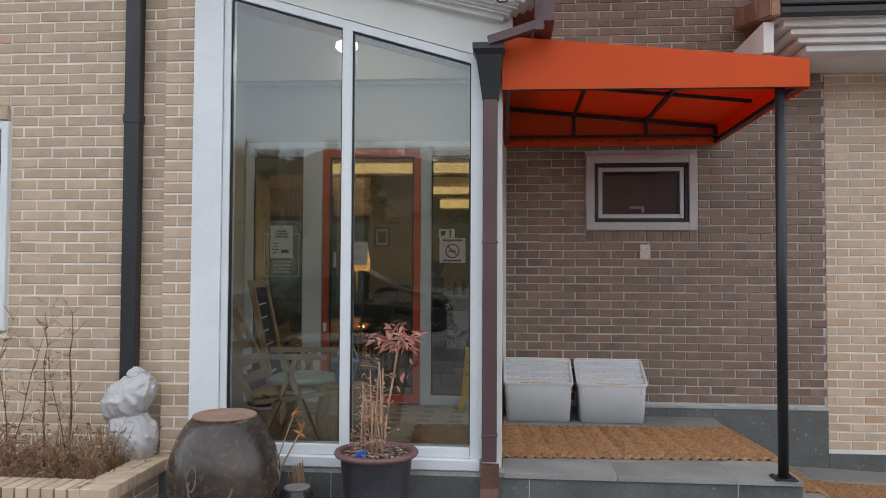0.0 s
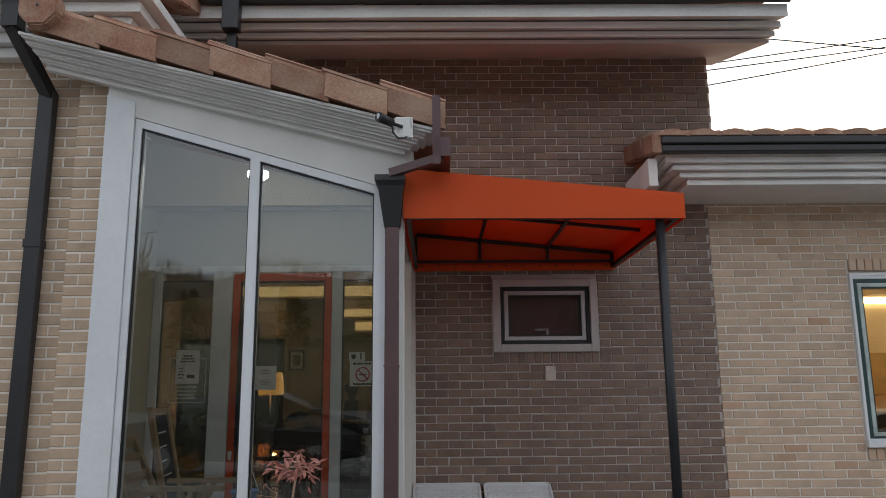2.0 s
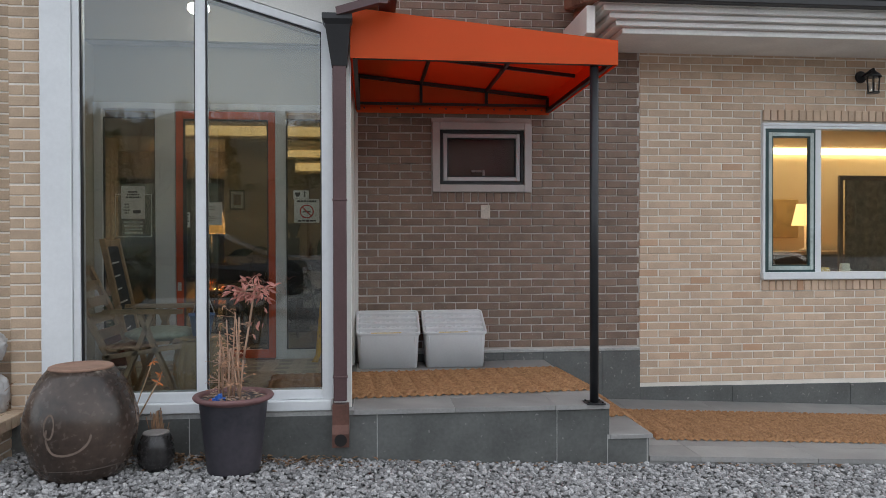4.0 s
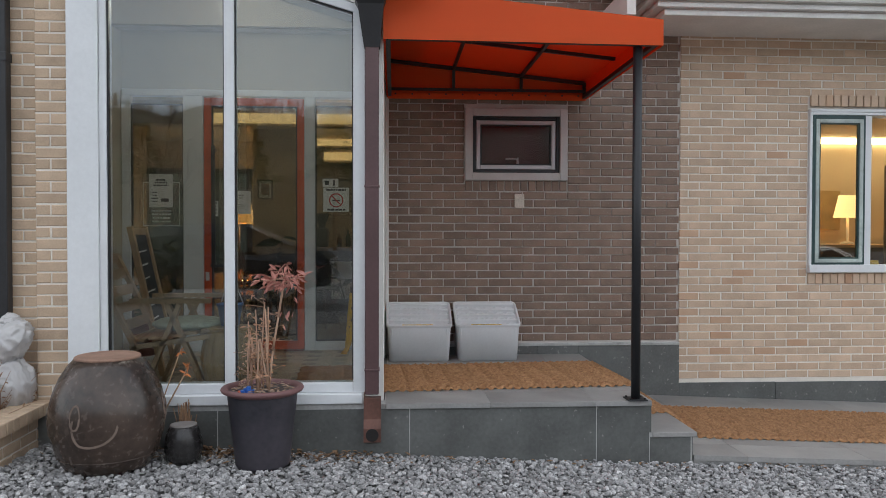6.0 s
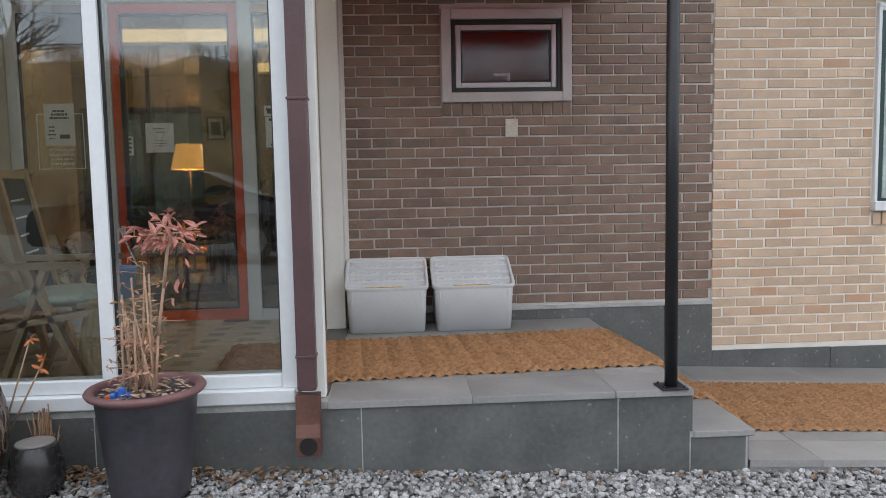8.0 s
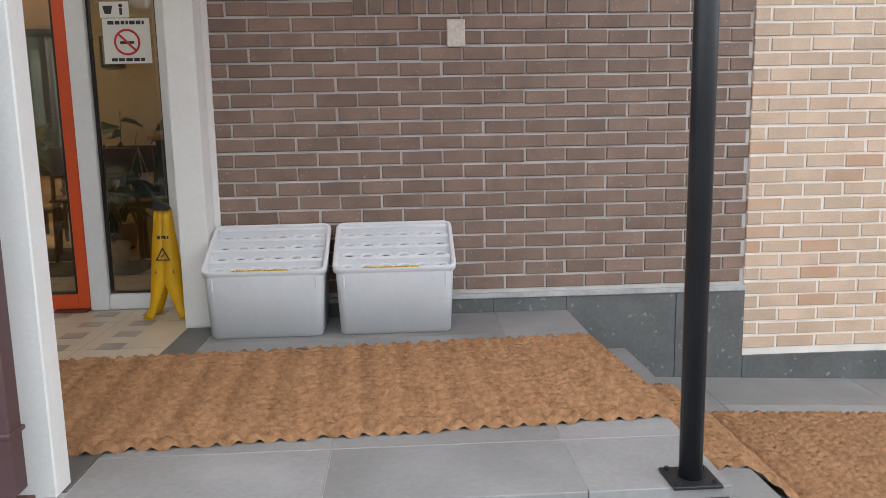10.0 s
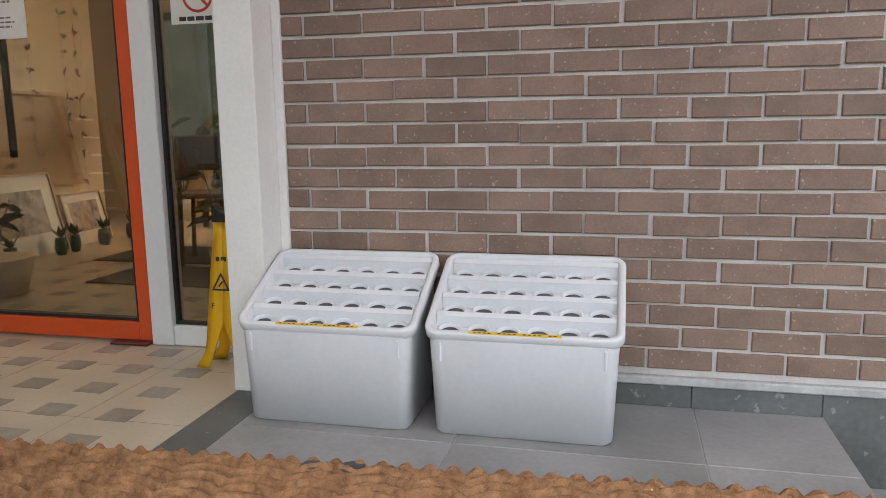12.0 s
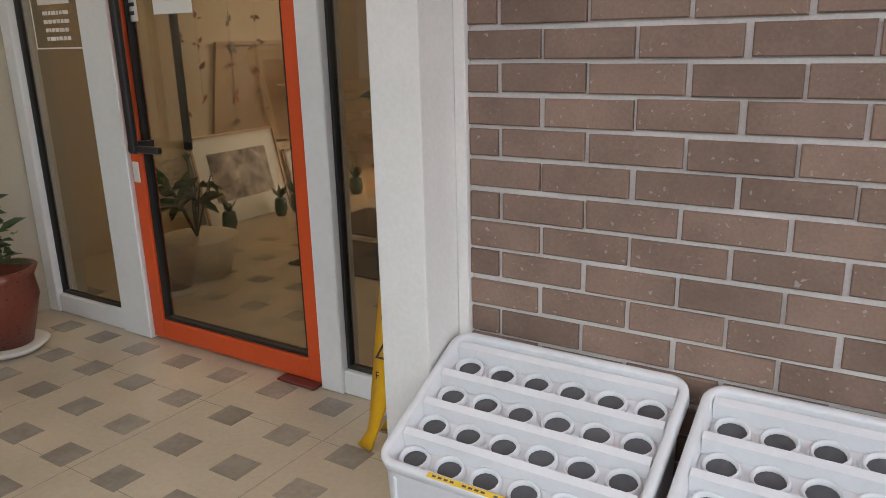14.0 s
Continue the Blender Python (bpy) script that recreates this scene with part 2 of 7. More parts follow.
# ---- ground ----
bm = B()
xs = [-400, -60, -20, -8, -4, -2, 0, 2, 4, 6, 10, 20, 60, 400]
ys = [-400, -60, -20, -8, -4, 0, 2, 4, 6, 10, 20, 60, 400]
grid = [[bm.verts.new((x, y, level(x) - (0.02 if y < 30 else 0))) for x in xs] for y in ys]
for j in range(len(ys) - 1):
    for i in range(len(xs) - 1):
        bm.faces.new((grid[j][i], grid[j][i + 1], grid[j + 1][i + 1], grid[j + 1][i]))
ground = setting("ground", bm, ground_mat, "grey gravel yard in front of the house", "ground")

# ---- brick walls ----
def brick_mesh(name, length, height, material, depth=0.03, c=0.003):
    """One brick with chamfered face edges; its face looks to -y at y = 0 and its lower left corner is the origin."""
    v = [(c, 0, c), (length - c, 0, c), (length - c, 0, height - c), (c, 0, height - c)]
    v += [(x, y, z) for y in (c, depth) for x, z in ((0, 0), (length, 0), (length, height), (0, height))]
    f = [(0, 1, 2, 3)] + [(i, 4 + i, 4 + (i + 1) % 4, (i + 1) % 4) for i in range(4)] + [(4 + i, 8 + i, 8 + (i + 1) % 4, 4 + (i + 1) % 4) for i in range(4)]
    me = bpy.data.meshes.new(name)
    me.from_pydata(v, [], [q[::-1] if k == 0 else q for k, q in enumerate(f)])
    bm = bmesh.new()
    bm.from_mesh(me)
    bmesh.ops.recalc_face_normals(bm, faces=bm.faces)
    bm.to_mesh(me)
    bm.free()
    me.materials.append(material)
    return me


brick_meshes = {}


def joined(name, items, material, parent, label):
    """Many bricks in one mesh: items of (x, y, z, length, height)."""
    v, f = [], []
    c, d = 0.003, 0.02
    for x, y, z, lx, h in items:
        o = len(v)
        v += [(x + c, y, z + c), (x + lx - c, y, z + c), (x + lx - c, y, z + h - c), (x + c, y, z + h - c)]
        v += [(x + a, y + e, z + b) for e in (c, d) for a, b in ((0, 0), (lx, 0), (lx, h), (0, h))]
        f.append((o, o + 1, o + 2, o + 3))
        f += [(o + i, o + 4 + i, o + 4 + (i + 1) % 4, o + (i + 1) % 4) for i in range(4)]
        f += [(o + 4 + i, o + 8 + i, o + 8 + (i + 1) % 4, o + 4 + (i + 1) % 4) for i in range(4)]
    me = bpy.data.meshes.new(name)
    me.from_pydata(v, [], f)
    me.materials.append(material)
    ob = new(name, me)
    ob.parent = parent
    return tagged(ob, label, "", "", "stuff")


def brick_rows(x0, x1, z0, z1, joint_x, row_z, pitch=0.0685, holes=(), stretcher=0.2, gap=0.011, ragged=0.0015):
    """Rectangles (x, z, length, height) of a running bond; joint_x: a joint of the course whose bed lies at row_z."""
    rnd = random.Random(round(x0 * 97 + z0 * 31 + 5))
    out = []
    k0 = math.ceil((z0 - row_z) / pitch - 0.45)
    k = k0
    while row_z + k * pitch < z1 - 0.02:
        zb, zt = max(row_z + k * pitch, z0), min(row_z + (k + 1) * pitch - gap, z1)
        if zt - zb > 0.015:
            off = joint_x + (stretcher / 2 if k % 2 else 0)
            i = math.floor((x0 - off) / stretcher)
            while off + i * stretcher < x1:
                a, b = max(off + i * stretcher + gap / 2, x0), min(off + (i + 1) * stretcher - gap / 2, x1)
                cuts = [(a, b)]
                for hx0, hx1, hz0, hz1 in holes:
                    if zt > hz0 + 0.01 and zb < hz1 - 0.01:
                        cuts = [s for p, q in cuts for s in ((p, min(q, hx0)), (max(p, hx1), q)) if s[1] - s[0] > 0.018]
                for p, q in cuts:
                    if q - p > 0.018:
                        out.append((p + rnd.uniform(-ragged, ragged), zb + rnd.uniform(-ragged, ragged), q - p, zt - zb, rnd.uniform(-0.0015, 0.0015)))
                i += 1
        k += 1
    return out


pending = []          # brick pieces are made last


def masonry(wall, rects, y, piece, rest, near, label):
    pending.append((wall, rects, y, piece, rest, near, label))


def lay_bricks():
    for wall, rects, y, piece, rest, near, label in pending:
        close = sorted((r for r in rects if near(r[0] + r[2] / 2, r[1])), key=lambda r: r[1])[:300]
        chosen = {id(r) for r in close}
        for x, z, lx, h, dy in close:
            key = (piece.name, round(lx, 3), round(h, 3))
            if key not in brick_meshes:
                brick_meshes[key] = brick_mesh("brick", round(lx, 3), round(h, 3), piece)
            ob = new("brick", brick_meshes[key])
            ob.location = (x, y + dy, z)
            ob.parent = wall
        far = [(x, y + dy, z, lx, h) for r in rects if id(r) not in chosen for x, z, lx, h, dy in (r,)]
        if far:
            joined("brick_field", far, rest, wall, label)


def wall_with_holes(bm, x0, x1, y0, y1, z0, z1, holes):
    """A wall slab with rectangular openings that go through it."""
    xs = sorted({x0, x1, *(c for h in holes for c in h[:2])})
    for a, b in zip(xs, xs[1:]):
        gaps = sorted((h[2], h[3]) for h in holes if h[0] <= a and h[1] >= b)
        z = z0
        for g0, g1 in gaps:
            if g0 > z:
                box(bm, a, b, y0, y1, z, g0)
            z = g1
        if z < z1:
            box(bm, a, b, y0, y1, z, z1)
    return bm


MORT = 0.011
# the brown wall behind the porch, which runs up as a tower
small_win = (0.757, 1.68, 1.96, 2.602)
bm = B()
wall_with_holes(bm, 0.078, 2.72, W + MORT, W + 0.25, 0.0, 4.8, [small_win])
box(bm, 2.72, 2.82, W + MORT, W + 0.25, 3.4, 4.8)
box(bm, -2.6, 0.078, W + MORT, W + 0.25, 3.3, 4.8)
wall_brown = setting("wall_brown", bm, mortar_grey, "dark brown brick wall with grey mortar joints", "wall")
sill_row = (0.757, 1.69, 1.866, 1.96)
masonry(wall_brown, brick_rows(0.078, 2.715, 0.515, 3.36, 1.276, 0.519, 0.0709, stretcher=0.2037, ragged=0.0025, holes=[(small_win[0] - 0.01, small_win[1] + 0.01, small_win[2], small_win[3]), sill_row])
        + brick_rows(-2.6, 2.82, 3.36, 4.78, 1.276, 0.519, 0.0709, stretcher=0.2037, ragged=0.0025), W, brown_piece, brown_rest, lambda x, z: z < 1.95, "dark brown bricks")
soldiers = [(0.76 + i * 0.0713, 1.868, 0.061, 0.088, 0.0) for i in range(13)]
masonry(wall_brown, soldiers, W - 0.002, brown_piece, brown_rest, lambda x, z: True, "")

# the cream wall with the large window
big_win = (3.925, 6.28, 1.135, 2.62)
bm = B()
wall_with_holes(bm, 2.72, 9.0, W - 0.003, W + 0.25, -0.3, 3.42, [big_win])
wall_cream = setting("wall_cream", bm, mortar_pale, "cream brick wall with pale mortar joints", "wall")
masonry(wall_cream, brick_rows(2.72, 6.9, 0.158, 3.30, 3.009, 0.235, 0.0720, stretcher=0.208, ragged=0.0025, holes=[(big_win[0] - 0.01, big_win[1] + 0.01, big_win[2] - 0.11, big_win[3] + 0.14)]), W - 0.008, cream_piece, cream_rest, lambda x, z: x < 3.95, "cream bricks")
masonry(wall_cream, [(3.93 + i * 0.0713, 2.655, 0.061, 0.1, 0.0) for i in range(33)], W - 0.045, cream_piece, cream_rest, lambda x, z: x < 5.2, "cream bricks")
masonry(wall_cream, [(3.93 + i * 0.0713, 1.028, 0.061, 0.095, 0.0) for i in range(33)], W - 0.02, cream_piece, cream_rest, lambda x, z: x < 5.2, "cream bricks")

# slate skirting under both walls
bm = B()
box(bm, 0.1, 1.4125, W - 0.018, W + 0.004, TOP, 0.472, 0.002)
box(bm, 1.4155, 1.79, W - 0.018, W + 0.004, TOP, 0.472, 0.002)
plinth = setting("baseboard", bm, slate, "dark slate skirting along the brick wall", "skirting")
bm = B()
box(bm, 1.792, 2.359, W - 0.016, W + 0.004, -0.1, 0.474, 0.002)
box(bm, 2.362, 2.722, W - 0.016, W + 0.004, -0.1, 0.474, 0.002)
box(bm, 2.724, 3.63, W - 0.016, W - 0.004, -0.2, 0.125, 0.002)
box(bm, 3.634, 4.83, W - 0.016, W - 0.004, -0.25, 0.122, 0.002)
box(bm, 4.834, 9.0, W - 0.016, W - 0.004, -0.3, 0.118, 0.002)
part("panel", bm, slate, plinth)
bm = B()
box(bm, 0.1, 2.722, W - 0.026, W + 0.004, 0.4725, 0.499, 0.004)
part("ledge", bm, joint, plinth, "pale stone ledge on the skirting")

# the house on the other side of the glass front
LW, PW = 4.95, 4.79
left_win = (-4.6, -3.28, 1.185, 2.605)
bm = B()
wall_with_holes(bm, -7.0, -2.12, LW + 0.005, LW + 0.22, -0.2, 4.2, [left_win])
wall_left = setting("wall_left", bm, mortar_pale, "cream brick wall beside the glass front", "wall")
masonry(wall_left, brick_rows(-4.4, -2.105, 0.2, 4.1, -2.984, 1.646, 0.0714, stretcher=0.204, ragged=0.0025, holes=[(left_win[0] - 0.01, left_win[1] + 0.01, left_win[2], left_win[3] + 0.12)]), LW, tan_piece, cream_rest, lambda x, z: x > -3.35 and z > 0.5, "cream bricks")
masonry(wall_left, [(-3.29 - i * 0.0713 - 0.06, 2.615, 0.061, 0.095, 0.0) for i in range(14)], LW - 0.03, tan_piece, cream_rest, lambda x, z: True, "")
bm = B()
box(bm, -2.118, -1.89, PW + 0.005, 5.2, 0.05, 3.72)
pillar = setting("pillar", bm, mortar_pale, "cream brick pillar beside the white window frame", "pillar")
masonry(pillar, brick_rows(-2.118, -1.889, 0.1, 3.7, -2.027, 2.882, 0.0714, stretcher=0.204), PW, tan_piece, cream_rest, lambda x, z: True, "cream bricks")

# ---- porch, step and ramp ----
bm = B()
box(bm, -2.1, 1.785, F + 0.003, W + 0.1, -0.3, 0.397)
box(bm, 1.785, 2.073, F + 0.003, 6.6, -0.3, 0.186)
porch = setting("porch", bm, joint, "raised porch with slate front and grey stone slabs", "porch")
cuts = [-2.1, -0.98, 0.225, 1.436, 1.788]
for a, b in zip(cuts, cuts[1:]):
    bm = B()
    box(bm, a + 0.003, b - 0.003, F, F + 0.02, -0.1, 0.366, 0.0015)
    part("panel", bm, slate, porch)
bm = B()
box(bm, 1.791, 2.062, F, F + 0.02, -0.1, 0.158, 0.0015)
part("panel", bm, slate, porch)
bm = B()
box(bm, 1.784, 1.80, F + 0.004, 6.6, 0.187, 0.3655, 0.0015)
part("panel", bm, slate, porch)
bm = B()
box(bm, 2.062, 2.078, F + 0.004, 6.6, -0.1, 0.158, 0.0015)
part("panel", bm, slate, porch)
ycut = [F - 0.018, 5.0, 5.6, 6.2, W - 0.004]
for yi, (a, b) in enumerate(zip(ycut, ycut[1:])):
    xcut = [0.07, 0.74, 1.42, 1.797]
    for c, d in zip(xcut, xcut[1:]):
        bm = B()
        box(bm, c + 0.0012, d - 0.0012, a + 0.0012, b - 0.0012, 0.367, TOP, 0.002)
        part("slab", bm, slab, porch)
bm = B()
box(bm, -0.078, 0.067, 4.80, W - 0.08, 0.367, TOP, 0.002)
part("slab", bm, slate, porch)
for a, b in ((F - 0.015, 5.3), (5.303, 5.95), (5.953, 6.6)):
    bm = B()
    box(bm, 1.803, 2.1, a, b, 0.159, 0.19, 0.003)
    part("slab", bm, slab, porch)


def ramp_z(x):
    return 0.037 - 0.045 * (x - 2.06)


ramp = None
rx = [2.08, 2.445, 3.3, 4.05, 4.8, 5.55, 6.3, 7.5]
ry = [F - 0.01, 4.97, 5.6, 6.2, 6.598]
bm = B()
prism(bm, [(2.082, ramp_z(2.082) - 0.004), (7.5, ramp_z(7.5) - 0.004), (7.5, -0.5), (2.082, -0.5)], F + 0.0, 6.6, "y")
ramp = setting("ramp", bm, slab, "low sloping stone ramp beside the porch step", "ramp")
for a, b in zip(rx, rx[1:]):
    for c, d in zip(ry, ry[1:]):
        bm = B()
        e = 0.002
        lo = [bm.verts.new((x, y, ramp_z(x) - 0.034)) for x, y in ((a + e, c + e), (b - e, c + e), (b - e, d - e), (a + e, d - e))]
        hi = [bm.verts.new((x, y, ramp_z(x))) for x, y in ((a + e, c + e), (b - e, c + e), (b - e, d - e), (a + e, d - e))]
        bm.faces.new(hi), bm.faces.new(lo[::-1])
        for i in range(4):
            bm.faces.new((lo[i], lo[(i + 1) % 4], hi[(i + 1) % 4], hi[i]))
        part("slab", bm, slab, ramp)

# ---- glass front of the entrance hall ----
SL = -0.297                                   # slope of its roof


def gab(x, z_at=2.935, x_at=-0.134):
    return z_at + SL * (x - x_at)


front = tagged(new("window_1"), "tall glazed entrance front in white frames", "window", "", "structure")
front.location = (-0.9, F, 0.4)


def slanted(bm, x0, x1, y0, y1, zb, drop=0.0, zlow=None):
    """A slab between x0 and x1 whose top follows the roof slope; its foot too if zlow is None."""
    t0, t1 = gab(x0) + zb, gab(x1) + zb
    b0, b1 = (t0 - drop, t1 - drop) if zlow is None else (zlow, zlow)
    return prism(bm, [(x0, b0), (x1, b1), (x1, t1), (x0, t0)], y0, y1, "y")


bm = B()
slanted(bm, -1.886, -1.70, F + 0.0, F + 0.16, 0.10, zlow=0.402)
part("outer_frame", bm, white_pvc, front)
bm = B()
slanted(bm, -1.697, -1.655, F + 0.02, F + 0.12, 0.0, zlow=0.47)
part("frame_post", bm, white_pvc, front)
bm = B()
slanted(bm, -0.936, -0.874, F + 0.015, F + 0.12, -0.055, zlow=0.53)
part("mullion", bm, white_pvc, front)
bm = B()
slanted(bm, -0.133, -0.062, F + 0.02, F + 0.12, 0.02, zlow=0.47)
part("frame_post", bm, white_pvc, front)
bm = B()
slanted(bm, -1.655, -0.133, F + 0.02, F + 0.12, 0.0, 0.055)
part("head_rail", bm, white_pvc, front)
bm = B()
slanted(bm, -1.655, -0.133, F + 0.035, F + 0.06, -0.055, 0.012)
slanted(bm, -1.655, -1.645, F + 0.035, F + 0.06, -0.06, zlow=0.55)
slanted(bm, -0.946, -0.936, F + 0.035, F + 0.06, -0.06, zlow=0.55)
slanted(bm, -0.874, -0.866, F + 0.035, F + 0.06, -0.06, zlow=0.55)
slanted(bm, -0.141, -0.133, F + 0.035, F + 0.06, -0.06, zlow=0.55)
part("gasket", bm, black_steel, front, "thin black glazing seal")
bm = B()
box(bm, -1.654, -0.134, F + 0.02, F + 0.12, 0.47, 0.532, 0.004)
part("bottom_rail", bm, white_pvc, front)
bm = B()
box(bm, -1.70, -0.07, F - 0.02, F + 0.1, 0.402, 0.469, 0.006)
part("window_sill", bm, white_pvc, front)
for a, b in ((-1.65, -0.94), (-0.87, -0.137)):
    bm = B()
    t0, t1 = gab(a) - 0.057, gab(b) - 0.057
    prism(bm, [(a, 0.528), (b, 0.528), (b, t1), (a, t0)], F + 0.042, F + 0.05, "y")
    pane = part("pane", bm, glass_front, front)
    pane.visible_shadow = False

# white fascia over the glass, header over the side opening and the corner jamb
bm = B()
slanted(bm, -1.886, 0.12, F + 0.012, F + 0.2, 0.30, 0.297)
setting("wall_fascia", bm, white_paint, "white rendered fascia under the sloping cornice", "wall")
bm = B()
box(bm, -0.058, 0.058, F + 0.075, F + 0.16, TOP, 3.0, 0.004)
setting("door_post", bm, white_paint, "white jamb at the open side of the entrance hall", "jamb")
bm = B()
box(bm, -0.086, 0.048, 6.475, W + 0.285, TOP, 3.2, 0.006, 2)
box(bm, 0.049, 0.078, W - 0.012, W + 0.2, TOP, 3.2, 0.002)
setting("pillar_white", bm, white_paint, "white plastered pillar between the entrance hall and brick wall", "pillar")
bm = B()
box(bm, -0.06, 0.03, F + 0.17, W - 0.08, 2.75, 3.05, 0.003)
setting("wall_header", bm, white_paint, "white header over the side opening", "wall")

# hall shell
hall = surface("cream_plaster", (0.48, 0.43, 0.34), 0.85, 0, 0.06, 2, 80, 0.04)
bm = B()
box(bm, -2.54, -2.34, LW + 0.23, 7.1, 0.2, 3.9)
setting("wall_hall", bm, hall, "cream plastered side wall of the entrance hall", "wall")
bm = B()
slanted(bm, -2.54, 0.06, F + 0.21, 6.935, 0.42, 0.06)
setting("ceiling_hall", bm, surface("grey_ceiling_paint", (0.3, 0.3, 0.29), 0.85, 0, 0.06, 2, 80, 0.03), "grey sloping ceiling of the entrance hall", "ceiling")
bm = B()
slanted(bm, -2.34, -0.06, W - 0.05, W - 0.01, 0.35, zlow=3.28)
setting("wall_beam", bm, hall, "cream plastered beam over the inner doorway", "wall")
DY = 6.935
bm = B()
wall_with_holes(bm, -2.5, -0.09, DY + 0.002, DY + 0.15, 0.36, 3.6, [(-2.335, -0.2, 0.36, 2.79)])
setting("wall_inner", bm, hall, "cream wall round the glazed inner doorway", "wall")

# ---- awning ----
AX0, AX1, AY0, AY1 = 0.057, 1.848, 4.655, W - 0.03
awning = thing("awning", (AX0, AY1, 2.69), "orange fabric awning on a black steel frame over the porch", "awning")
zt0, zt1 = 3.027, 2.855
bm = B()
th = 0.004
prism(bm, [(AX0, 2.70), (AX1, 2.69), (AX1, zt1), (AX0, zt0)], AY0, AY0 + th, "y")
prism(bm, [(AX0, zt0 - th), (AX1, zt1 - th), (AX1, zt1), (AX0, zt0)], AY0 + th, AY1, "y")
prism(bm, [(AY0 + th, 2.69), (AY1, 2.69), (AY1, zt1 - th), (AY0 + th, zt1 - th)], AX1 - th, AX1, "x")
prism(bm, [(AY0 + th, 2.70), (AY1, 2.70), (AY1, zt0 - th), (AY0 + th, zt0 - th)], AX0, AX0 + th, "x")
prism(bm, [(AX0 + th, 2.69), (AX1 - th, 2.69), (AX1 - th, zt1 - th), (AX0 + th, zt0 - th)], AY1 - 0.004, AY1, "y")
canopy = part("canopy", bm, orange_cloth, awning, "bright orange coated cloth")
bm = B()
box(bm, AX0 + 0.01, AX1 - 0.012, AY1 - 0.03, AY1 - 0.005, 2.672, 2.725, 0.004)
part("valance", bm, orange_cloth, awning)
for i in range(12):
    bm = B()
    part("stud", rod(bm, (AX0 + 0.08 + i * 0.148, AY1 - 0.034, 2.712), (AX0 + 0.08 + i * 0.148, AY1 - 0.029, 2.712), 0.008, seg=8), black_steel, awning)


def roof_z(x):
    return zt0 + (zt1 - zt0) * (x - AX0) / (AX1 - AX0) - 0.03


for p, q, w in (((AX0 + 0.03, AY0 + 0.03, 2.715), (AX1 - 0.03, AY0 + 0.03, 2.705), 0.03), ((AX1 - 0.03, AY0 + 0.03, 2.715), (AX1 - 0.03, AY1 - 0.03, 2.705), 0.03),
                ((AX0 + 0.03, AY1 - 0.05, 2.75), (AX1 - 0.03, AY1 - 0.05, 2.75), 0.022), ((AX0 + 0.03, AY1 - 0.03, zt0 - 0.03), (AX1 - 0.03, AY1 - 0.03, zt1 - 0.03), 0.03), ((AX0 + 0.03, AY0 + 0.03, 2.715), (AX0 + 0.03, AY1 - 0.03, 2.705), 0.03)):
    bm = B()
    part("rail", bar(bm, p, q, w, w), black_steel, awning)
for x in (0.65, 1.25):
    bm = B()
    bar(bm, (x, AY0 + 0.03, roof_z(x)), (x, AY1 - 0.03, roof_z(x)), 0.025, 0.025)
    part("rafter", bar(bm, (x, AY1 - 0.03, 2.76), (x, AY1 - 0.03, roof_z(x)), 0.025, 0.025, (0, 1, 0)), black_steel, awning)
for y in (5.62,):
    bm = B()
    part("purlin", bar(bm, (AX0 + 0.03, y, roof_z(AX0)), (AX1 - 0.03, y, roof_z(AX1)), 0.025, 0.025), black_steel, awning)
for x, y in ((AX0 + 0.03, AY0 + 0.03), (AX0 + 0.03, AY1 - 0.03), (AX1 - 0.03, AY1 - 0.03)):
    bm = B()
    part("upright", bar(bm, (x, y, 2.71), (x, y, roof_z(x)), 0.025, 0.025, (0, 1, 0)), black_steel, awning)
bm = B()
rod(bm, (1.70, 4.715, TOP + 0.008), (1.70, 4.715, 2.71), 0.03, seg=16)
part("post", bm, black_steel, awning, "round black steel post")
bm = B()
box(bm, 1.635, 1.765, 4.655, 4.775, TOP, TOP + 0.009, 0.002)
part("base_plate", bm, black_steel, awning)
for dx, dy in ((-0.048, -0.043), (0.048, -0.043), (-0.048, 0.043), (0.048, 0.043)):
    bm = B()
    part("bolt", rod(bm, (1.70 + dx, 4.715 + dy, TOP + 0.009), (1.70 + dx, 4.715 + dy, TOP + 0.018), 0.007, seg=6, smooth=False), black_steel, awning)

# ---- small window in the brown wall ----
alu = surface("silver_grey_aluminium", (0.5, 0.48, 0.5), 0.4, 0.3, 0.06, 4, 60, 0.02)
stone_trim = surface("pale_stone_trim", (0.5, 0.47, 0.46), 0.7, 0, 0.1, 5, 80, 0.05)


def ring(bm, x0, x1, z0, z1, w, y0, y1, bevel=0.003):
    box(bm, x0, x0 + w, y0, y1, z0, z1, bevel)
    box(bm, x1 - w, x1, y0, y1, z0, z1, bevel)
    box(bm, x0 + w, x1 - w, y0, y1, z0, z0 + w, bevel)
    box(bm, x0 + w, x1 - w, y0, y1, z1 - w, z1, bevel)
    return bm


win2 = tagged(new("window_2"), "small awning window with pale trim in the brown brick wall", "window", "", "structure")
win2.location = (1.225, W, 1.975)
bm = B()
part("window_frame", ring(bm, 0.757, 1.68, 1.96, 2.602, 0.068, W - 0.03, W + 0.12, 0.004), stone_trim, win2)
bm = B()
part("inner_frame", ring(bm, 0.826, 1.611, 2.029, 2.533, 0.03, W + 0.0, W + 0.1), black_steel, win2, "black inner frame")
bm = B()
part("sash", ring(bm, 0.859, 1.578, 2.062, 2.50, 0.037, W + 0.012, W + 0.06), alu, win2, "grey aluminium sash")
bm = B()
part("glazing_bead", ring(bm, 0.897, 1.54, 2.10, 2.462, 0.012, W + 0.02, W + 0.055), black_steel, win2)
bm = B()
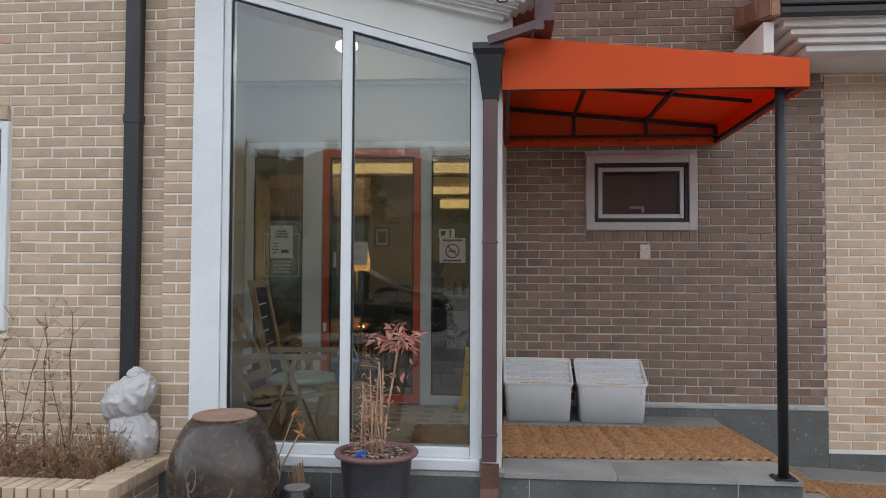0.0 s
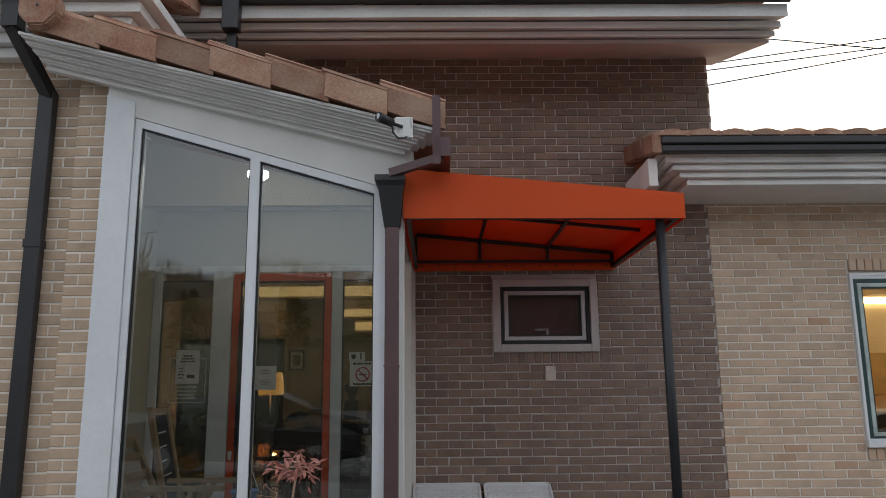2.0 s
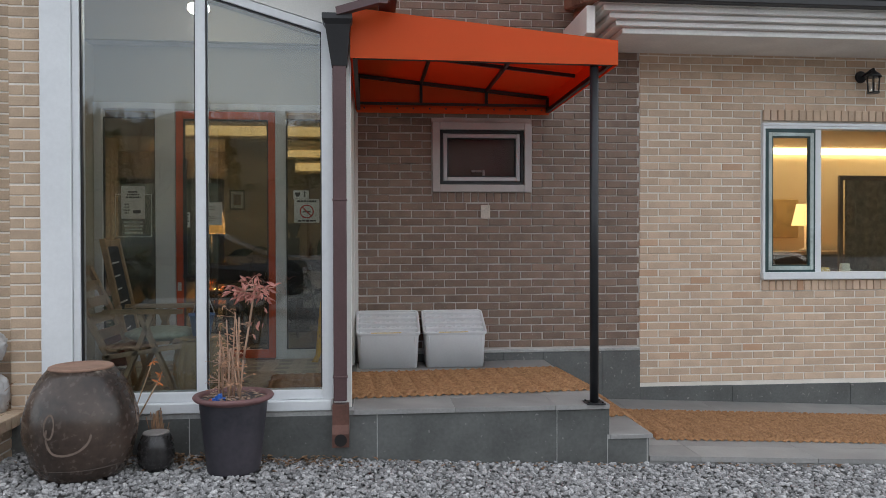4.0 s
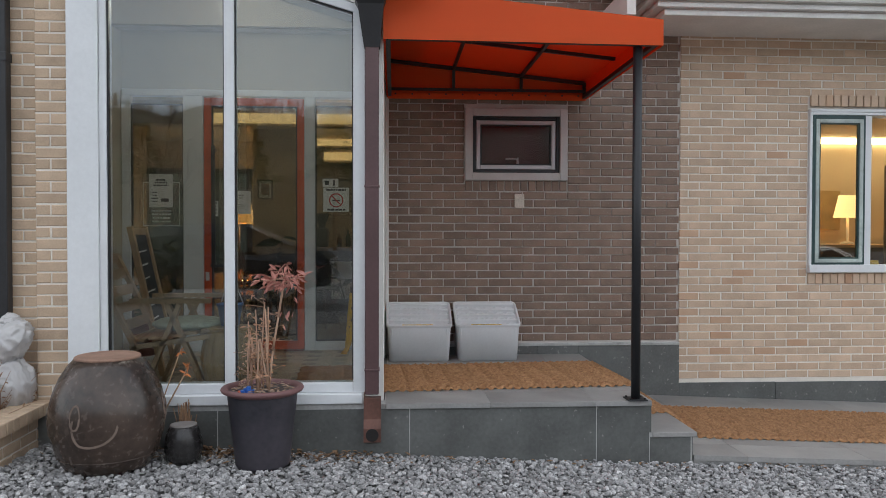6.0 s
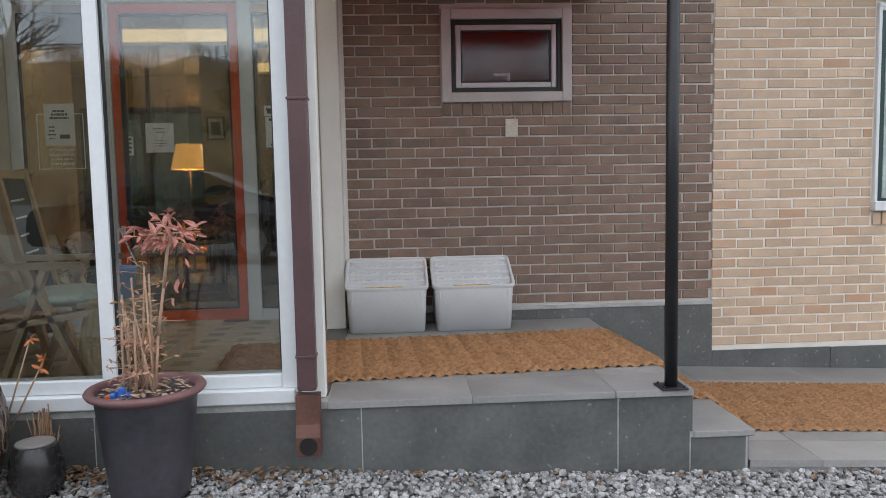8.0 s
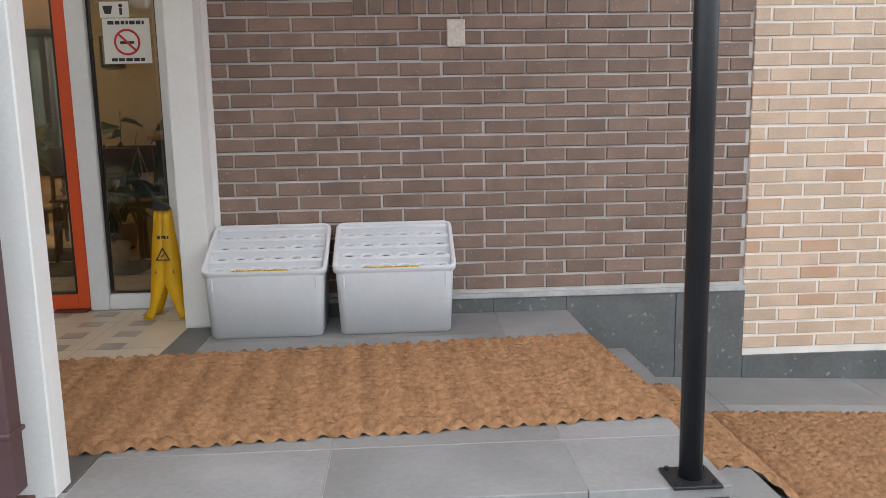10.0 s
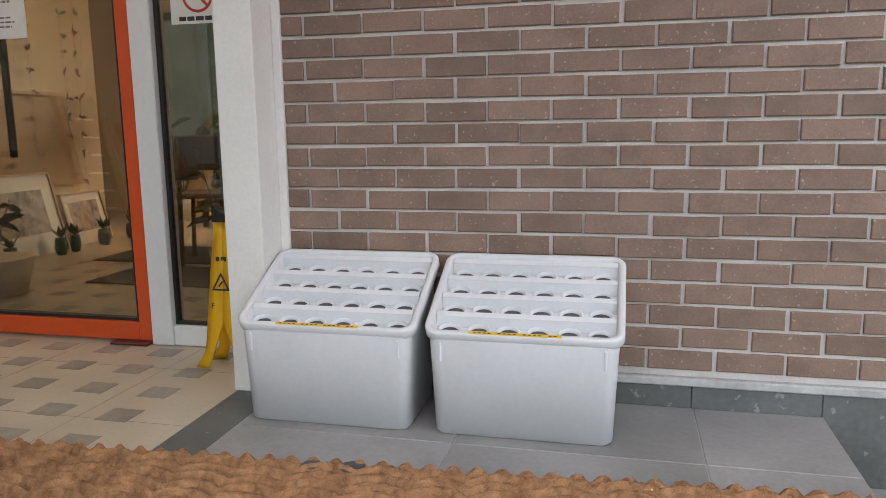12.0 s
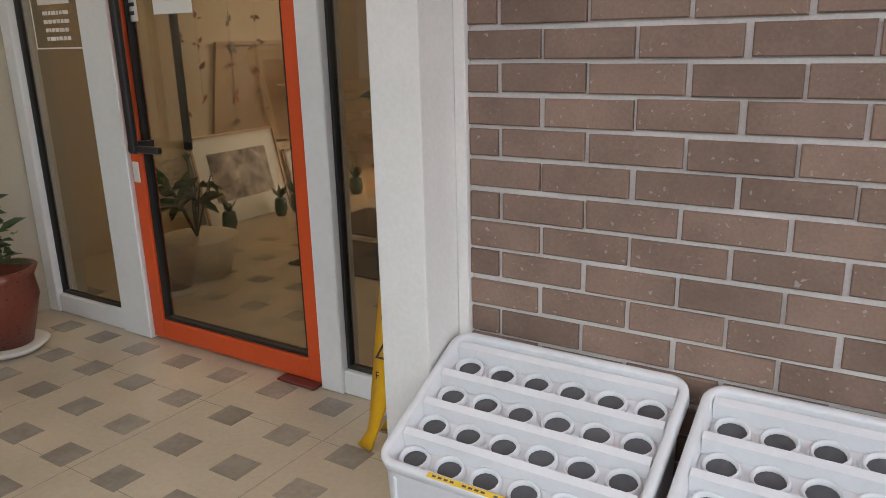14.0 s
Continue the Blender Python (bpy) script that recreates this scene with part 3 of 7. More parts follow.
box(bm, 0.909, 1.528, W + 0.03, W + 0.036, 2.112, 2.45)
part("pane", bm, glazing("tinted_window_glass", (0.8, 0.72, 0.73), 0.012, 0.12), win2, "dark tinted glass").visible_shadow = False
# added mauve sheet; its colour stands in for the pane's dark red reflection
bm = B()
box(bm, 0.892, 1.545, W + 0.1, W + 0.104, 2.095, 2.467)
part("reflection_sheet", bm, surface("mauve_reflection_tone", (0.15, 0.06, 0.065), 0.8, 0, 0.1, 2, 60, 0.03), win2, "mauve sheet added behind the pane in its reflection's colour")
bm = B()
box(bm, 1.23, 1.25, W + 0.04, W + 0.07, 2.114, 2.17, 0.003)
box(bm, 1.13, 1.25, W + 0.06, W + 0.08, 2.15, 2.17, 0.006)
part("handle", bm, white_pvc, win2, "white window handle")
bm = B()
box(bm, 0.5, 2.0, W + 0.9, W + 0.95, 1.6, 2.9)
box(bm, 0.5, 0.55, W + 0.25, W + 0.9, 1.6, 2.9)
box(bm, 1.95, 2.0, W + 0.25, W + 0.9, 1.6, 2.9)
box(bm, 0.5, 2.0, W + 0.25, W + 0.9, 2.9, 2.95)
box(bm, 0.5, 2.0, W + 0.25, W + 0.9, 1.55, 1.6)
setting("wall_washroom", bm, surface("dark_red_plaster", (0.035, 0.016, 0.017), 0.8), "dark reddish room behind the small window", "wall")
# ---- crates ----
# near-black for the painted shade in the wells, and for print and stains
shade_and_mark_dark = surface("dark_shade_and_marks", (0.08, 0.08, 0.085), 0.7)
label_yellow = surface("yellow_tape", (0.75, 0.5, 0.04), 0.5, 0, 0.05)


def bin_box(x0, x1):
    """A plastic bin whose lid slopes up to the wall and carries rows of round wells."""
    y0, y1, zf, zb = 6.235, 6.59, 0.708, 0.880
    t = thing("storage_bin", ((x0 + x1) / 2, 6.45, TOP), "pale grey plastic bin with a sloping lid of round wells", "bin", "bins by the brick wall")
    bm = B()
    top, foot = 0.012, 0.028
    lo = [(x0 + foot, y0 + 0.016), (x1 - foot, y0 + 0.016), (x1 - foot, y1 - 0.02), (x0 + foot, y1 - 0.02)]
    hi = [(x0 + top, y0 + 0.01, zf - 0.012), (x1 - top, y0 + 0.01, zf - 0.012), (x1 - top, y1 - 0.008, zb - 0.012), (x0 + top, y1 - 0.008, zb - 0.012)]
    a = [bm.verts.new((*p, TOP + 0.002)) for p in lo]
    b = [bm.verts.new(p) for p in hi]
    bm.faces.new(a[::-1])
    for i in range(4):
        bm.faces.new((a[i], a[(i + 1) % 4], b[(i + 1) % 4], b[i]))
    side = [e for e in bm.edges if abs(e.verts[0].co.z - e.verts[1].co.z) > 0.2]
    bmesh.ops.bevel(bm, geom=side, offset=0.035, segments=4, affect="EDGES", profile=0.5)
    low = [e for e in bm.edges if max(e.verts[0].co.z, e.verts[1].co.z) < TOP + 0.01]
    bmesh.ops.bevel(bm, geom=low, offset=0.006, segments=2, affect="EDGES")
    body = part("body", bm, crate_grey, t)
    for f in body.data.polygons:
        f.use_smooth = len(f.vertices) == 4
    # lid: rim, ridges and wells lie in the plane from the front edge up to the back edge
    sx, sy = (x1 - x0), math.hypot(y1 - y0, zb - zf)
    uy, uz = (y1 - y0) / sy, (zb - zf) / sy

    def on(u, v, n):
        return (x0 + u, y0 + v * uy - n * uz, zf + v * uz + n * uy)
    bm = B()
    r, seg = 0.045, 5

    def outline(inset, rad):
        pts = []
        for cx, cy, s in ((sx - inset - rad, inset + rad, -90), (sx - inset - rad, sy - inset - rad, 0), (inset + rad, sy - inset - rad, 90), (inset + rad, inset + rad, 180)):
            for k in range(seg + 1):
                g = radians(s + 90 * k / seg)
                pts.append((cx + rad * math.cos(g), cy + rad * math.sin(g)))
        return pts
    loops = [[bm.verts.new(on(u, v, n)) for u, v in outline(i, q)] for i, q, n in ((0.004, r, -0.035), (0.0, r, -0.03), (0.0, r, -0.004), (0.004, r - 0.004, 0.0), (0.016, r - 0.016, 0.0), (0.02, r - 0.02, -0.005), (0.024, r - 0.024, -0.042))]
    for p, q in zip(loops, loops[1:]):
        for i in range(len(p)):
            f = bm.faces.new((p[i], p[(i + 1) % len(p)], q[(i + 1) % len(q)], q[i]))
            f.smooth = True
    bm.faces.new(loops[-1])
    rim = part("lid", bm, crate_grey, t)
    n_rows, n_cols = 4, 6
    u0, v0 = 0.024, 0.024
    du, dv = (sx - 2 * u0) / n_cols, (sy - 2 * v0) / n_rows
    for j in range(n_rows):                       # raised ridge between the rows of wells
        bm = B()
        va, vb = v0 + j * dv + dv * 0.60, v0 + (j + 1) * dv
        prof = [(va, -0.041), (va + 0.01, -0.008), (vb - 0.008, -0.004), (vb, -0.041)]
        p = [bm.verts.new(on(u0, v, n)) for v, n in prof]
        q = [bm.verts.new(on(sx - u0, v, n)) for v, n in prof]
        for i in range(3):
            bm.faces.new((p[i], q[i], q[i + 1], p[i + 1]))
        bm.faces.new(p), bm.faces.new(q[::-1])
        bmesh.ops.recalc_face_normals(bm, faces=bm.faces)
        part("ridge", bm, crate_grey, rim)
    for j in range(n_rows):
        for i in range(n_cols):
            cu, cv, rad = u0 + (i + 0.5) * du, v0 + j * dv + dv * 0.31, 0.031
            bm = B()
            k = 16
            rings = [[bm.verts.new(on(cu + q * math.cos(2 * math.pi * m / k), cv + q * 0.82 * math.sin(2 * math.pi * m / k), n)) for m in range(k)] for q, n in ((rad + 0.006, -0.0415), (rad + 0.004, -0.028), (rad, -0.026), (rad - 0.003, -0.040))]
            for a, b in zip(rings, rings[1:]):
                for m in range(k):
                    f = bm.faces.new((a[m], a[(m + 1) % k], b[(m + 1) % k], b[m]))
                    f.smooth = True
            well = part("well", bm, crate_grey, rim)
            # dark disc paints the shade inside the well; the lid is closed beneath
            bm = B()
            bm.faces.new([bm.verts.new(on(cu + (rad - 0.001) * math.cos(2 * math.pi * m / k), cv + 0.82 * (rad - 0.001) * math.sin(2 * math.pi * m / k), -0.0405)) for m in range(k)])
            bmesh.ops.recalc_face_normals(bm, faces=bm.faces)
            part("well_shade", bm, shade_and_mark_dark, rim)
    bm = B()
    vs = [bm.verts.new(on(u, v, 0.0012)) for u, v in ((sx * 0.24, 0.003), (sx * 0.70, 0.003), (sx * 0.70, 0.015), (sx * 0.24, 0.015))]
    bm.faces.new(vs)
    tape = part("label_strip", bm, label_yellow, rim, "yellow printed tape")
    bm = B()
    for i in range(17):
        u = sx * (0.26 + 0.025 * i)
        if i % 5 == 4:
            continue
        bm.faces.new([bm.verts.new(on(p, v, 0.0018)) for p, v in ((u, 0.0065), (u + 0.009, 0.0065), (u + 0.009, 0.011), (u, 0.011))])
    part("print_bars", bm, shade_and_mark_dark, rim)
    for u in (0.05, sx - 0.05):
        bm = B()
        box(bm, x0 + u - 0.004, x0 + u + 0.004, y0 + 0.006, y0 + 0.02, zf - 0.085, zf - 0.03, 0.002)
        part("rib", bm, crate_grey, t)
    return t


bin_one = bin_box(0.058, 0.62)
copy_thing(bin_one, Matrix.Translation(bin_one.location + Vector((0.586, 0.004, 0))))

# ---- switch plate ----
bm = B()
box(bm, 1.203, 1.291, W - 0.016, W - 0.002, 1.711, 1.84, 0.004)
sw = part("switch_plate", bm, surface("ivory_plastic", (0.66, 0.6, 0.52), 0.5))
tagged(sw, "ivory plastic cover plate on the brown brick wall", "switch plate")

# ---- sloping cornice and barge tiles over the glass front ----
def top_line(x):
    return 3.283 - 0.2506 * x


cornice = tagged(new("cornice"), "white stepped cornice under the terracotta verge", "cornice", "", "structure")
cornice.location = (-1.0, F, 3.3)
steps = 5
for k in range(steps):
    u0, u1 = k / steps, (k + 1) / steps
    bm = B()
    yf = F + 0.01 - 0.27 * (k + 1) / steps
    xa, xb = -2.28 - 0.02 * k, 0.02 + 0.045 * (k + 1)
    low = [gab(x) + 0.16 + 0.042 * (x + 1.87) for x in (xa, xb)]
    za = [b + (top_line(x) - b) * u0 + (0.012 if k else 0) for x, b in zip((xa, xb), low)]
    zb = [b + (top_line(x) - b) * u1 for x, b in zip((xa, xb), low)]
    prism(bm, [(xa, za[0]), (xb, za[1]), (xb, zb[1]), (xa, zb[0])], yf, F + 0.012, "y")
    if k:
        za2 = [z - 0.012 for z in za]
        prism(bm, [(xa + 0.01, za2[0]), (xb - 0.01, za2[1]), (xb - 0.01, za[1]), (xa + 0.01, za[0])], yf + 0.014, F + 0.012, "y")
    part("step", bm, cornice_paint, cornice)
verge = thing("tile_verge", (-1.0, 4.42, 3.5), "terracotta verge tiles, weathered orange and buff, on the cornice", "roof tiles")
n_t, x_a, x_b = 7, -2.22, 0.30
pt = (x_b - x_a) / n_t
for i in range(n_t):
    a, b = x_a + i * pt, x_a + (i + 1) * pt + 0.025
    lift = 0.03
    bm = B()
    t0, t1 = top_line(a) + lift, top_line(b)
    prism(bm, [(a, t0), (b, t1), (b, t1 + 0.155), (a + 0.004, t0 + 0.155)], 4.405 - 0.008 * (i % 2), 4.425, "y")
    part("tile", bm, clay, verge)
    bm = B()
    for s in range(7):                     # rounded cap over the flat side
        g0, g1 = math.pi * s / 7, math.pi * (s + 1) / 7
        q = [(4.41 + 0.09 - 0.09 * math.cos(g), 0.155 + 0.05 * math.sin(g)) for g in (g0, g1)]
        (ya, da), (yb, db) = q
        vs = [bm.verts.new(p) for p in ((a - 0.02, ya, t0 + 0.012 + da), (b, ya, t1 + da), (b, yb, t1 + db), (a - 0.02, yb, t0 + 0.012 + db))]
        bm.faces.new(vs)
    bmesh.ops.recalc_face_normals(bm, faces=bm.faces)
    bmesh.ops.solidify(bm, geom=bm.faces[:], thickness=0.012)
    part("tile", bm, clay, verge)
bm = B()
oc = [(-2.2 + 0.132 * math.cos(radians(22.5 + 45 * k)), 4.0 + 0.142 * math.sin(radians(22.5 + 45 * k))) for k in range(8)]
prism(bm, oc, 4.33, 4.44, "y")
bmesh.ops.bevel(bm, geom=bm.edges[:], offset=0.012, segments=2, affect="EDGES")
part("ridge_end", bm, clay, verge, "rounded terracotta end tile")
bm = B()
rod(bm, (-2.2, 4.322, 4.0), (-2.2, 4.335, 4.0), 0.008, seg=8)
part("nail", bm, gutter_black, verge)
bm = B()
prism(bm, [(-2.3, top_line(-2.3) + 0.13), (0.3, top_line(0.3) + 0.13), (0.3, top_line(0.3) + 0.03), (-2.3, top_line(-2.3) + 0.03)], 4.43, 6.6, "y")
setting("roof_hall", bm, clay_rest, "terracotta roof over the entrance hall", "roof")
bm = B()
bar(bm, (0.30, 4.40, 3.09), (0.30, 6.6, 3.09), 0.11, 0.12)
bar(bm, (0.27, 4.41, 2.98), (0.27, 4.41, 3.42), 0.05, 0.02, (0, 1, 0))
bar(bm, (-0.02, 4.55, 2.965), (0.30, 4.44, 3.03), 0.05, 0.05)
side_gutter = part("gutter", bm, brown_pipe)
tagged(side_gutter, "brown metal gutter on the entrance hall's eave", "gutter")

# ---- downpipes ----
pipe = thing("downpipe", (-0.03, 4.65, 0.15), "purple-brown square metal downpipe with a black hopper", "downpipe")
bm = B()
box(bm, -0.056, 0.03, F - 0.065, F - 0.001, 0.47, 2.76, 0.006)
part("pipe", bm, brown_pipe, pipe)
for z in (0.62, 1.77, 2.66):
    bm = B()
    box(bm, -0.061, 0.035, F - 0.07, F + 0.004, z, z + 0.012, 0.002)
    part("bracket", bm, brown_pipe, pipe)
bm = B()
a = [bm.verts.new(p) for p in ((-0.062, F - 0.07, 2.64), (0.036, F - 0.07, 2.64), (0.036, F, 2.64), (-0.062, F, 2.64))]
b = [bm.verts.new(p) for p in ((-0.1, F - 0.13, 2.89), (0.06, F - 0.13, 2.89), (0.06, F, 2.89), (-0.1, F, 2.89))]
c = [bm.verts.new(p) for p in ((-0.118, F - 0.155, 2.92), (0.072, F - 0.155, 2.92), (0.072, F, 2.92), (-0.118, F, 2.92))]
d = [bm.verts.new(p) for p in ((-0.118, F - 0.155, 2.955), (0.072, F - 0.155, 2.955), (0.072, F, 2.955), (-0.118, F, 2.955))]
for p, q in ((a, b), (b, c), (c, d)):
    for i in range(4):
        bm.faces.new((p[i], p[(i + 1) % 4], q[(i + 1) % 4], q[i]))
bm.faces.new(d)
part("hopper", bm, gutter_black, pipe, "black funnel-shaped hopper")
bm = B()
prism(bm, [(F - 0.078, 0.45), (F - 0.002, 0.45), (F - 0.002, 0.19), (F - 0.085, 0.175), (F - 0.10, 0.18), (F - 0.10, 0.265), (F - 0.082, 0.32)], -0.064, 0.043, "x")
part("outlet", bm, surface("rusty_brown_metal", (0.13, 0.06, 0.045), 0.55, 0.2, 0.3, 8, 70, 0.08), pipe, "rust-brown outlet shoe")
# black disc on the solid shoe paints the shade of an open pipe end
bm = B()
rod(bm, (-0.0105, F - 0.104, 0.225), (-0.0105, F - 0.095, 0.225), 0.04, seg=20)
part("mouth_shade", bm, surface("pipe_mouth_shade", (0.012, 0.01, 0.01), 0.8), pipe)

pipe2 = thing("downpipe", (-2.43, 4.9, 0.9), "dark grey metal downpipe on the cream brick wall", "downpipe")
bm = B()
box(bm, -2.442, -2.336, 4.875, 4.945, 0.70, 3.66, 0.006)
part("pipe", bm, gutter_black, pipe2)
bm = B()
box(bm, -2.448, -2.33, 4.87, 4.948, 2.575, 2.63, 0.003)
box(bm, -2.46, -2.446, 4.90, 4.94, 2.59, 2.605)
part("bracket", bm, gutter_black, pipe2)
bm = B()
bar(bm, (-2.38, 4.91, 3.63), (-2.50, 4.60, 4.0), 0.085, 0.07)
bar(bm, (-2.50, 4.60, 3.98), (-2.50, 4.60, 4.3), 0.11, 0.1, (0, 1, 0))
part("elbow", bm, gutter_black, pipe2)

# ---- upper roof of the tower ----
eave_up = tagged(new("roof_tower"), "deep boxed eave with a black gutter over the brown tower", "roof", "", "structure")
eave_up.location = (0, 6, 4.6)
soffit_paint = surface("pinkish_grey_soffit", (0.6, 0.53, 0.51), 0.75, 0, 0.08, 2, 60, 0.03)
XR = 3.06
for k, (y, z0, z1, m_) in enumerate(((5.85, 4.47, 4.505, soffit_paint), (5.76, 4.49, 4.535, cornice_paint), (5.67, 4.52, 4.575, cornice_paint), (5.56, 4.56, 4.665, cornice_paint))):
    bm = B()
    up = 0.3 * (W + 0.5 - y)
    prism(bm, [(y, z0), (W + 0.5, z0 + up), (W + 0.5, z1 + up), (y, z1)], -3.6, XR + 0.012 * k, "x")
    part("soffit" if not k else "fascia_board", bm, m_, eave_up)
bm = B()
box(bm, -1.62, XR + 0.06, 5.45, 5.555, 4.67, 4.735, 0.008)
box(bm, -1.62, XR + 0.07, 5.43, 5.555, 4.735, 4.80, 0.01)
part("gutter", bm, gutter_black, eave_up)
bm = B()
prism(bm, [(5.47, 4.79), (10.5, 6.15), (10.5, 6.21), (5.47, 4.84)], -3.6, XR + 0.09, "x")
part("roof_deck", bm, clay_rest, eave_up)
bm = B()
box(bm, -1.40, -1.27, 5.45, 5.555, 4.42, 4.79, 0.006)
box(bm, -1.375, -1.30, 5.52, 5.60, 3.6, 4.42, 0.006)
part("hopper", bm, gutter_black, eave_up)
for i in range(9):
    bm = B()
    rod(bm, (-0.4 + i * 0.4, 5.48, 4.80), (-0.4 + i * 0.4, 6.3, 5.05), 0.05, seg=8)
    part("tile", bm, clay, eave_up)
bm = B()
rod(bm, (0.13, 5.9, 4.85), (0.13, 5.9, 5.0), 0.02)
bar(bm, (0.05, 5.9, 5.0), (0.25, 5.9, 4.93), 0.02, 0.02)
bar(bm, (0.02, 5.9, 4.93), (0.2, 5.9, 5.02), 0.02, 0.02)
bracket_top = part("roof_bracket", bm, black_steel)
tagged(bracket_top, "small dark metal bracket on the tower roof", "bracket")
bm = B()
bar(bm, (XR + 0.02, 6.3, 4.83), (XR + 0.30, 6.25, 4.83), 0.03, 0.045)
arm_iron = part("angle_iron", bm, surface("galvanised_steel", (0.35, 0.35, 0.36), 0.45, 0.7))
tagged(arm_iron, "perforated galvanised steel arm at the roof's edge", "bracket")

# ---- eave of the cream wing ----
eave_r = tagged(new("roof_wing"), "stepped white eave with black gutter and terracotta tiles over the cream wall", "roof", "", "structure")
eave_r.location = (4, 6, 3.4)
bm = B()
box(bm, 2.34, 9.0, 5.98, W + 0.1, 3.295, 3.36)
part("soffit", bm, soffit_paint, eave_r)
prof = [(2.42, 6.02, 3.235, 3.295), (2.33, 5.975, 3.27, 3.325), (2.26, 5.93, 3.325, 3.375), (2.19, 5.885, 3.375, 3.425), (2.125, 5.845, 3.425, 3.48)]
for xl, yf, z0, z1 in prof[1:]:
    bm = B()
    box(bm, xl, 9.0, yf, W - 0.002, z0 + 0.006, z1 - 0.004, 0.003)
    box(bm, xl + 0.012, 9.0, yf + 0.012, W - 0.002, z1 - 0.004, z1 + 0.006)
    part("step", bm, cornice_paint, eave_r)
bm = B()
box(bm, 2.07, 9.0, 5.74, 5.83, 3.49, 3.55, 0.008)
box(bm, 2.065, 9.0, 5.715, 5.83, 3.55, 3.615, 0.01)
part("gutter", bm, gutter_black, eave_r)
bm = B()
box(bm, 2.08, 9.0, 5.83, W, 3.485, 3.52)
part("deck", bm, cornice_paint, eave_r)
for i in range(3):
    bm = B()
    y0 = 5.74 + i * 0.29
    prism(bm, [(y0, 3.475 + i * 0.06), (y0 + 0.31, 3.475 + i * 0.06 + 0.065), (y0 + 0.31, 3.64 + i * 0.06 + 0.065), (y0, 3.64 + i * 0.06)], 1.995 - 0.01 * (i % 2), 2.075, "x")
    bmesh.ops.bevel(bm, geom=bm.edges[:], offset=0.01, segments=2, affect="EDGES")
    part("verge_tile", bm, clay, eave_r)
bm = B()
box(bm, 1.985, 2.06, 5.86, W - 0.01, 3.24, 3.47, 0.003)
part("end_board", bm, white_paint, eave_r)
for c in range(27):
    x = 2.16 + c * 0.25
    for r in range(2 if x < 2.85 else 5):
        bm = B()
        y0, z0 = 5.72 + r * 0.34, 3.62 + r * 0.105
        k = 6
        A = [bm.verts.new((x + 0.125 * math.cos(math.pi * j / k) * 0.9, y0, z0 + 0.055 * math.sin(math.pi * j / k))) for j in range(k + 1)]
        C = [bm.verts.new((x + 0.125 * math.cos(math.pi * j / k) * 0.82, y0 + 0.36, z0 + 0.10 + 0.045 * math.sin(math.pi * j / k))) for j in range(k + 1)]
        for j in range(k):
            bm.faces.new((A[j], A[j + 1], C[j + 1], C[j])).smooth = True
        bm.faces.new(A[::-1])
        part("tile", bm, clay, eave_r)
bm = B()
prism(bm, [(5.74, 3.60), (8.5, 4.42), (8.5, 4.46), (5.74, 3.63)], 2.83, 9.0, "x")
box(bm, 2.08, 2.83, 5.74, W - 0.01, 3.59, 3.63)
part("roof_deck", bm, clay_rest, eave_r)

# ---- eave of the house beside the glass front ----
eave_l = tagged(new("roof_house"), "stepped cornice and terracotta edge of the cream house", "roof", "", "structure")
eave_l.location = (-3, 5, 4.1)
for k, (xr, yf, z0, z1) in enumerate(((-1.95, 4.86, 3.90, 3.98), (-1.87, 4.80, 3.98, 4.06), (-1.79, 4.74, 4.06, 4.14), (-1.71, 4.68, 4.14, 4.22), (-1.63, 4.62, 4.22, 4.30))):
    bm = B()
    box(bm, -7.0, xr, yf, 6.6, z0, z1 - 0.006, 0.003)
    box(bm, -7.0, xr - 0.012, yf + 0.012, 6.6, z1 - 0.006, z1 + 0.004)
    part("step", bm, cornice_paint, eave_l)
bm = B()
box(bm, -7.0, -2.32, 4.47, 4.60, 4.20, 4.34, 0.01)
part("gutter", bm, gutter_black, eave_l)
for i in range(5):
    bm = B()
    y0, z0 = 4.60 + i * 0.36, 4.31 + i * 0.10
    prism(bm, [(y0, z0), (y0 + 0.38, z0 + 0.11), (y0 + 0.38, z0 + 0.26), (y0, z0 + 0.15)], -1.75, -1.60, "x")
    bmesh.ops.bevel(bm, geom=bm.edges[:], offset=0.01, segments=2, affect="EDGES")
    part("verge_tile", bm, clay, eave_l)
bm = B()
prism(bm, [(4.60, 4.31), (8.0, 5.32), (8.0, 5.38), (4.60, 4.37)], -7.0, -1.76, "x")
part("roof_deck", bm, clay_rest, eave_l)

# ---- security camera ----
white_plastic = surface("white_plastic", (0.72, 0.72, 0.7), 0.4, 0, 0.05)
cctv = thing("security_camera", (0.05, 4.42, 3.2), "small white and black security camera on the cornice", "camera")
bm = B()
box(bm, 0.015, 0.125, 4.385, 4.425, 3.14, 3.275, 0.006)
part("junction_box", bm, white_plastic, cctv)
bm = B()
rod(bm, (0.0, 4.33, 3.215), (-0.075, 4.25, 3.225), 0.026, 0.03, 14)
rod(bm, (0.06, 4.385, 3.21), (0.0, 4.335, 3.215), 0.011, 0.011, 8)
part("housing", bm, black_steel, cctv, "black bullet camera body")
bm = B()
rod(bm, (-0.075, 4.25, 3.225), (-0.079, 4.246, 3.2255), 0.02, 0.018, 14)
part("lens", bm, glazing("camera_lens", (0.1, 0.1, 0.1), 0.3), cctv)
bm = B()
pts = [Vector((0.0, 4.34, 3.2)), Vector((0.01, 4.33, 3.15)), Vector((0.04, 4.335, 3.12)), Vector((0.08, 4.36, 3.13)), Vector((0.09, 4.39, 3.15))]
for p, q in zip(pts, pts[1:]):
    rod(bm, p, q, 0.005, seg=6)
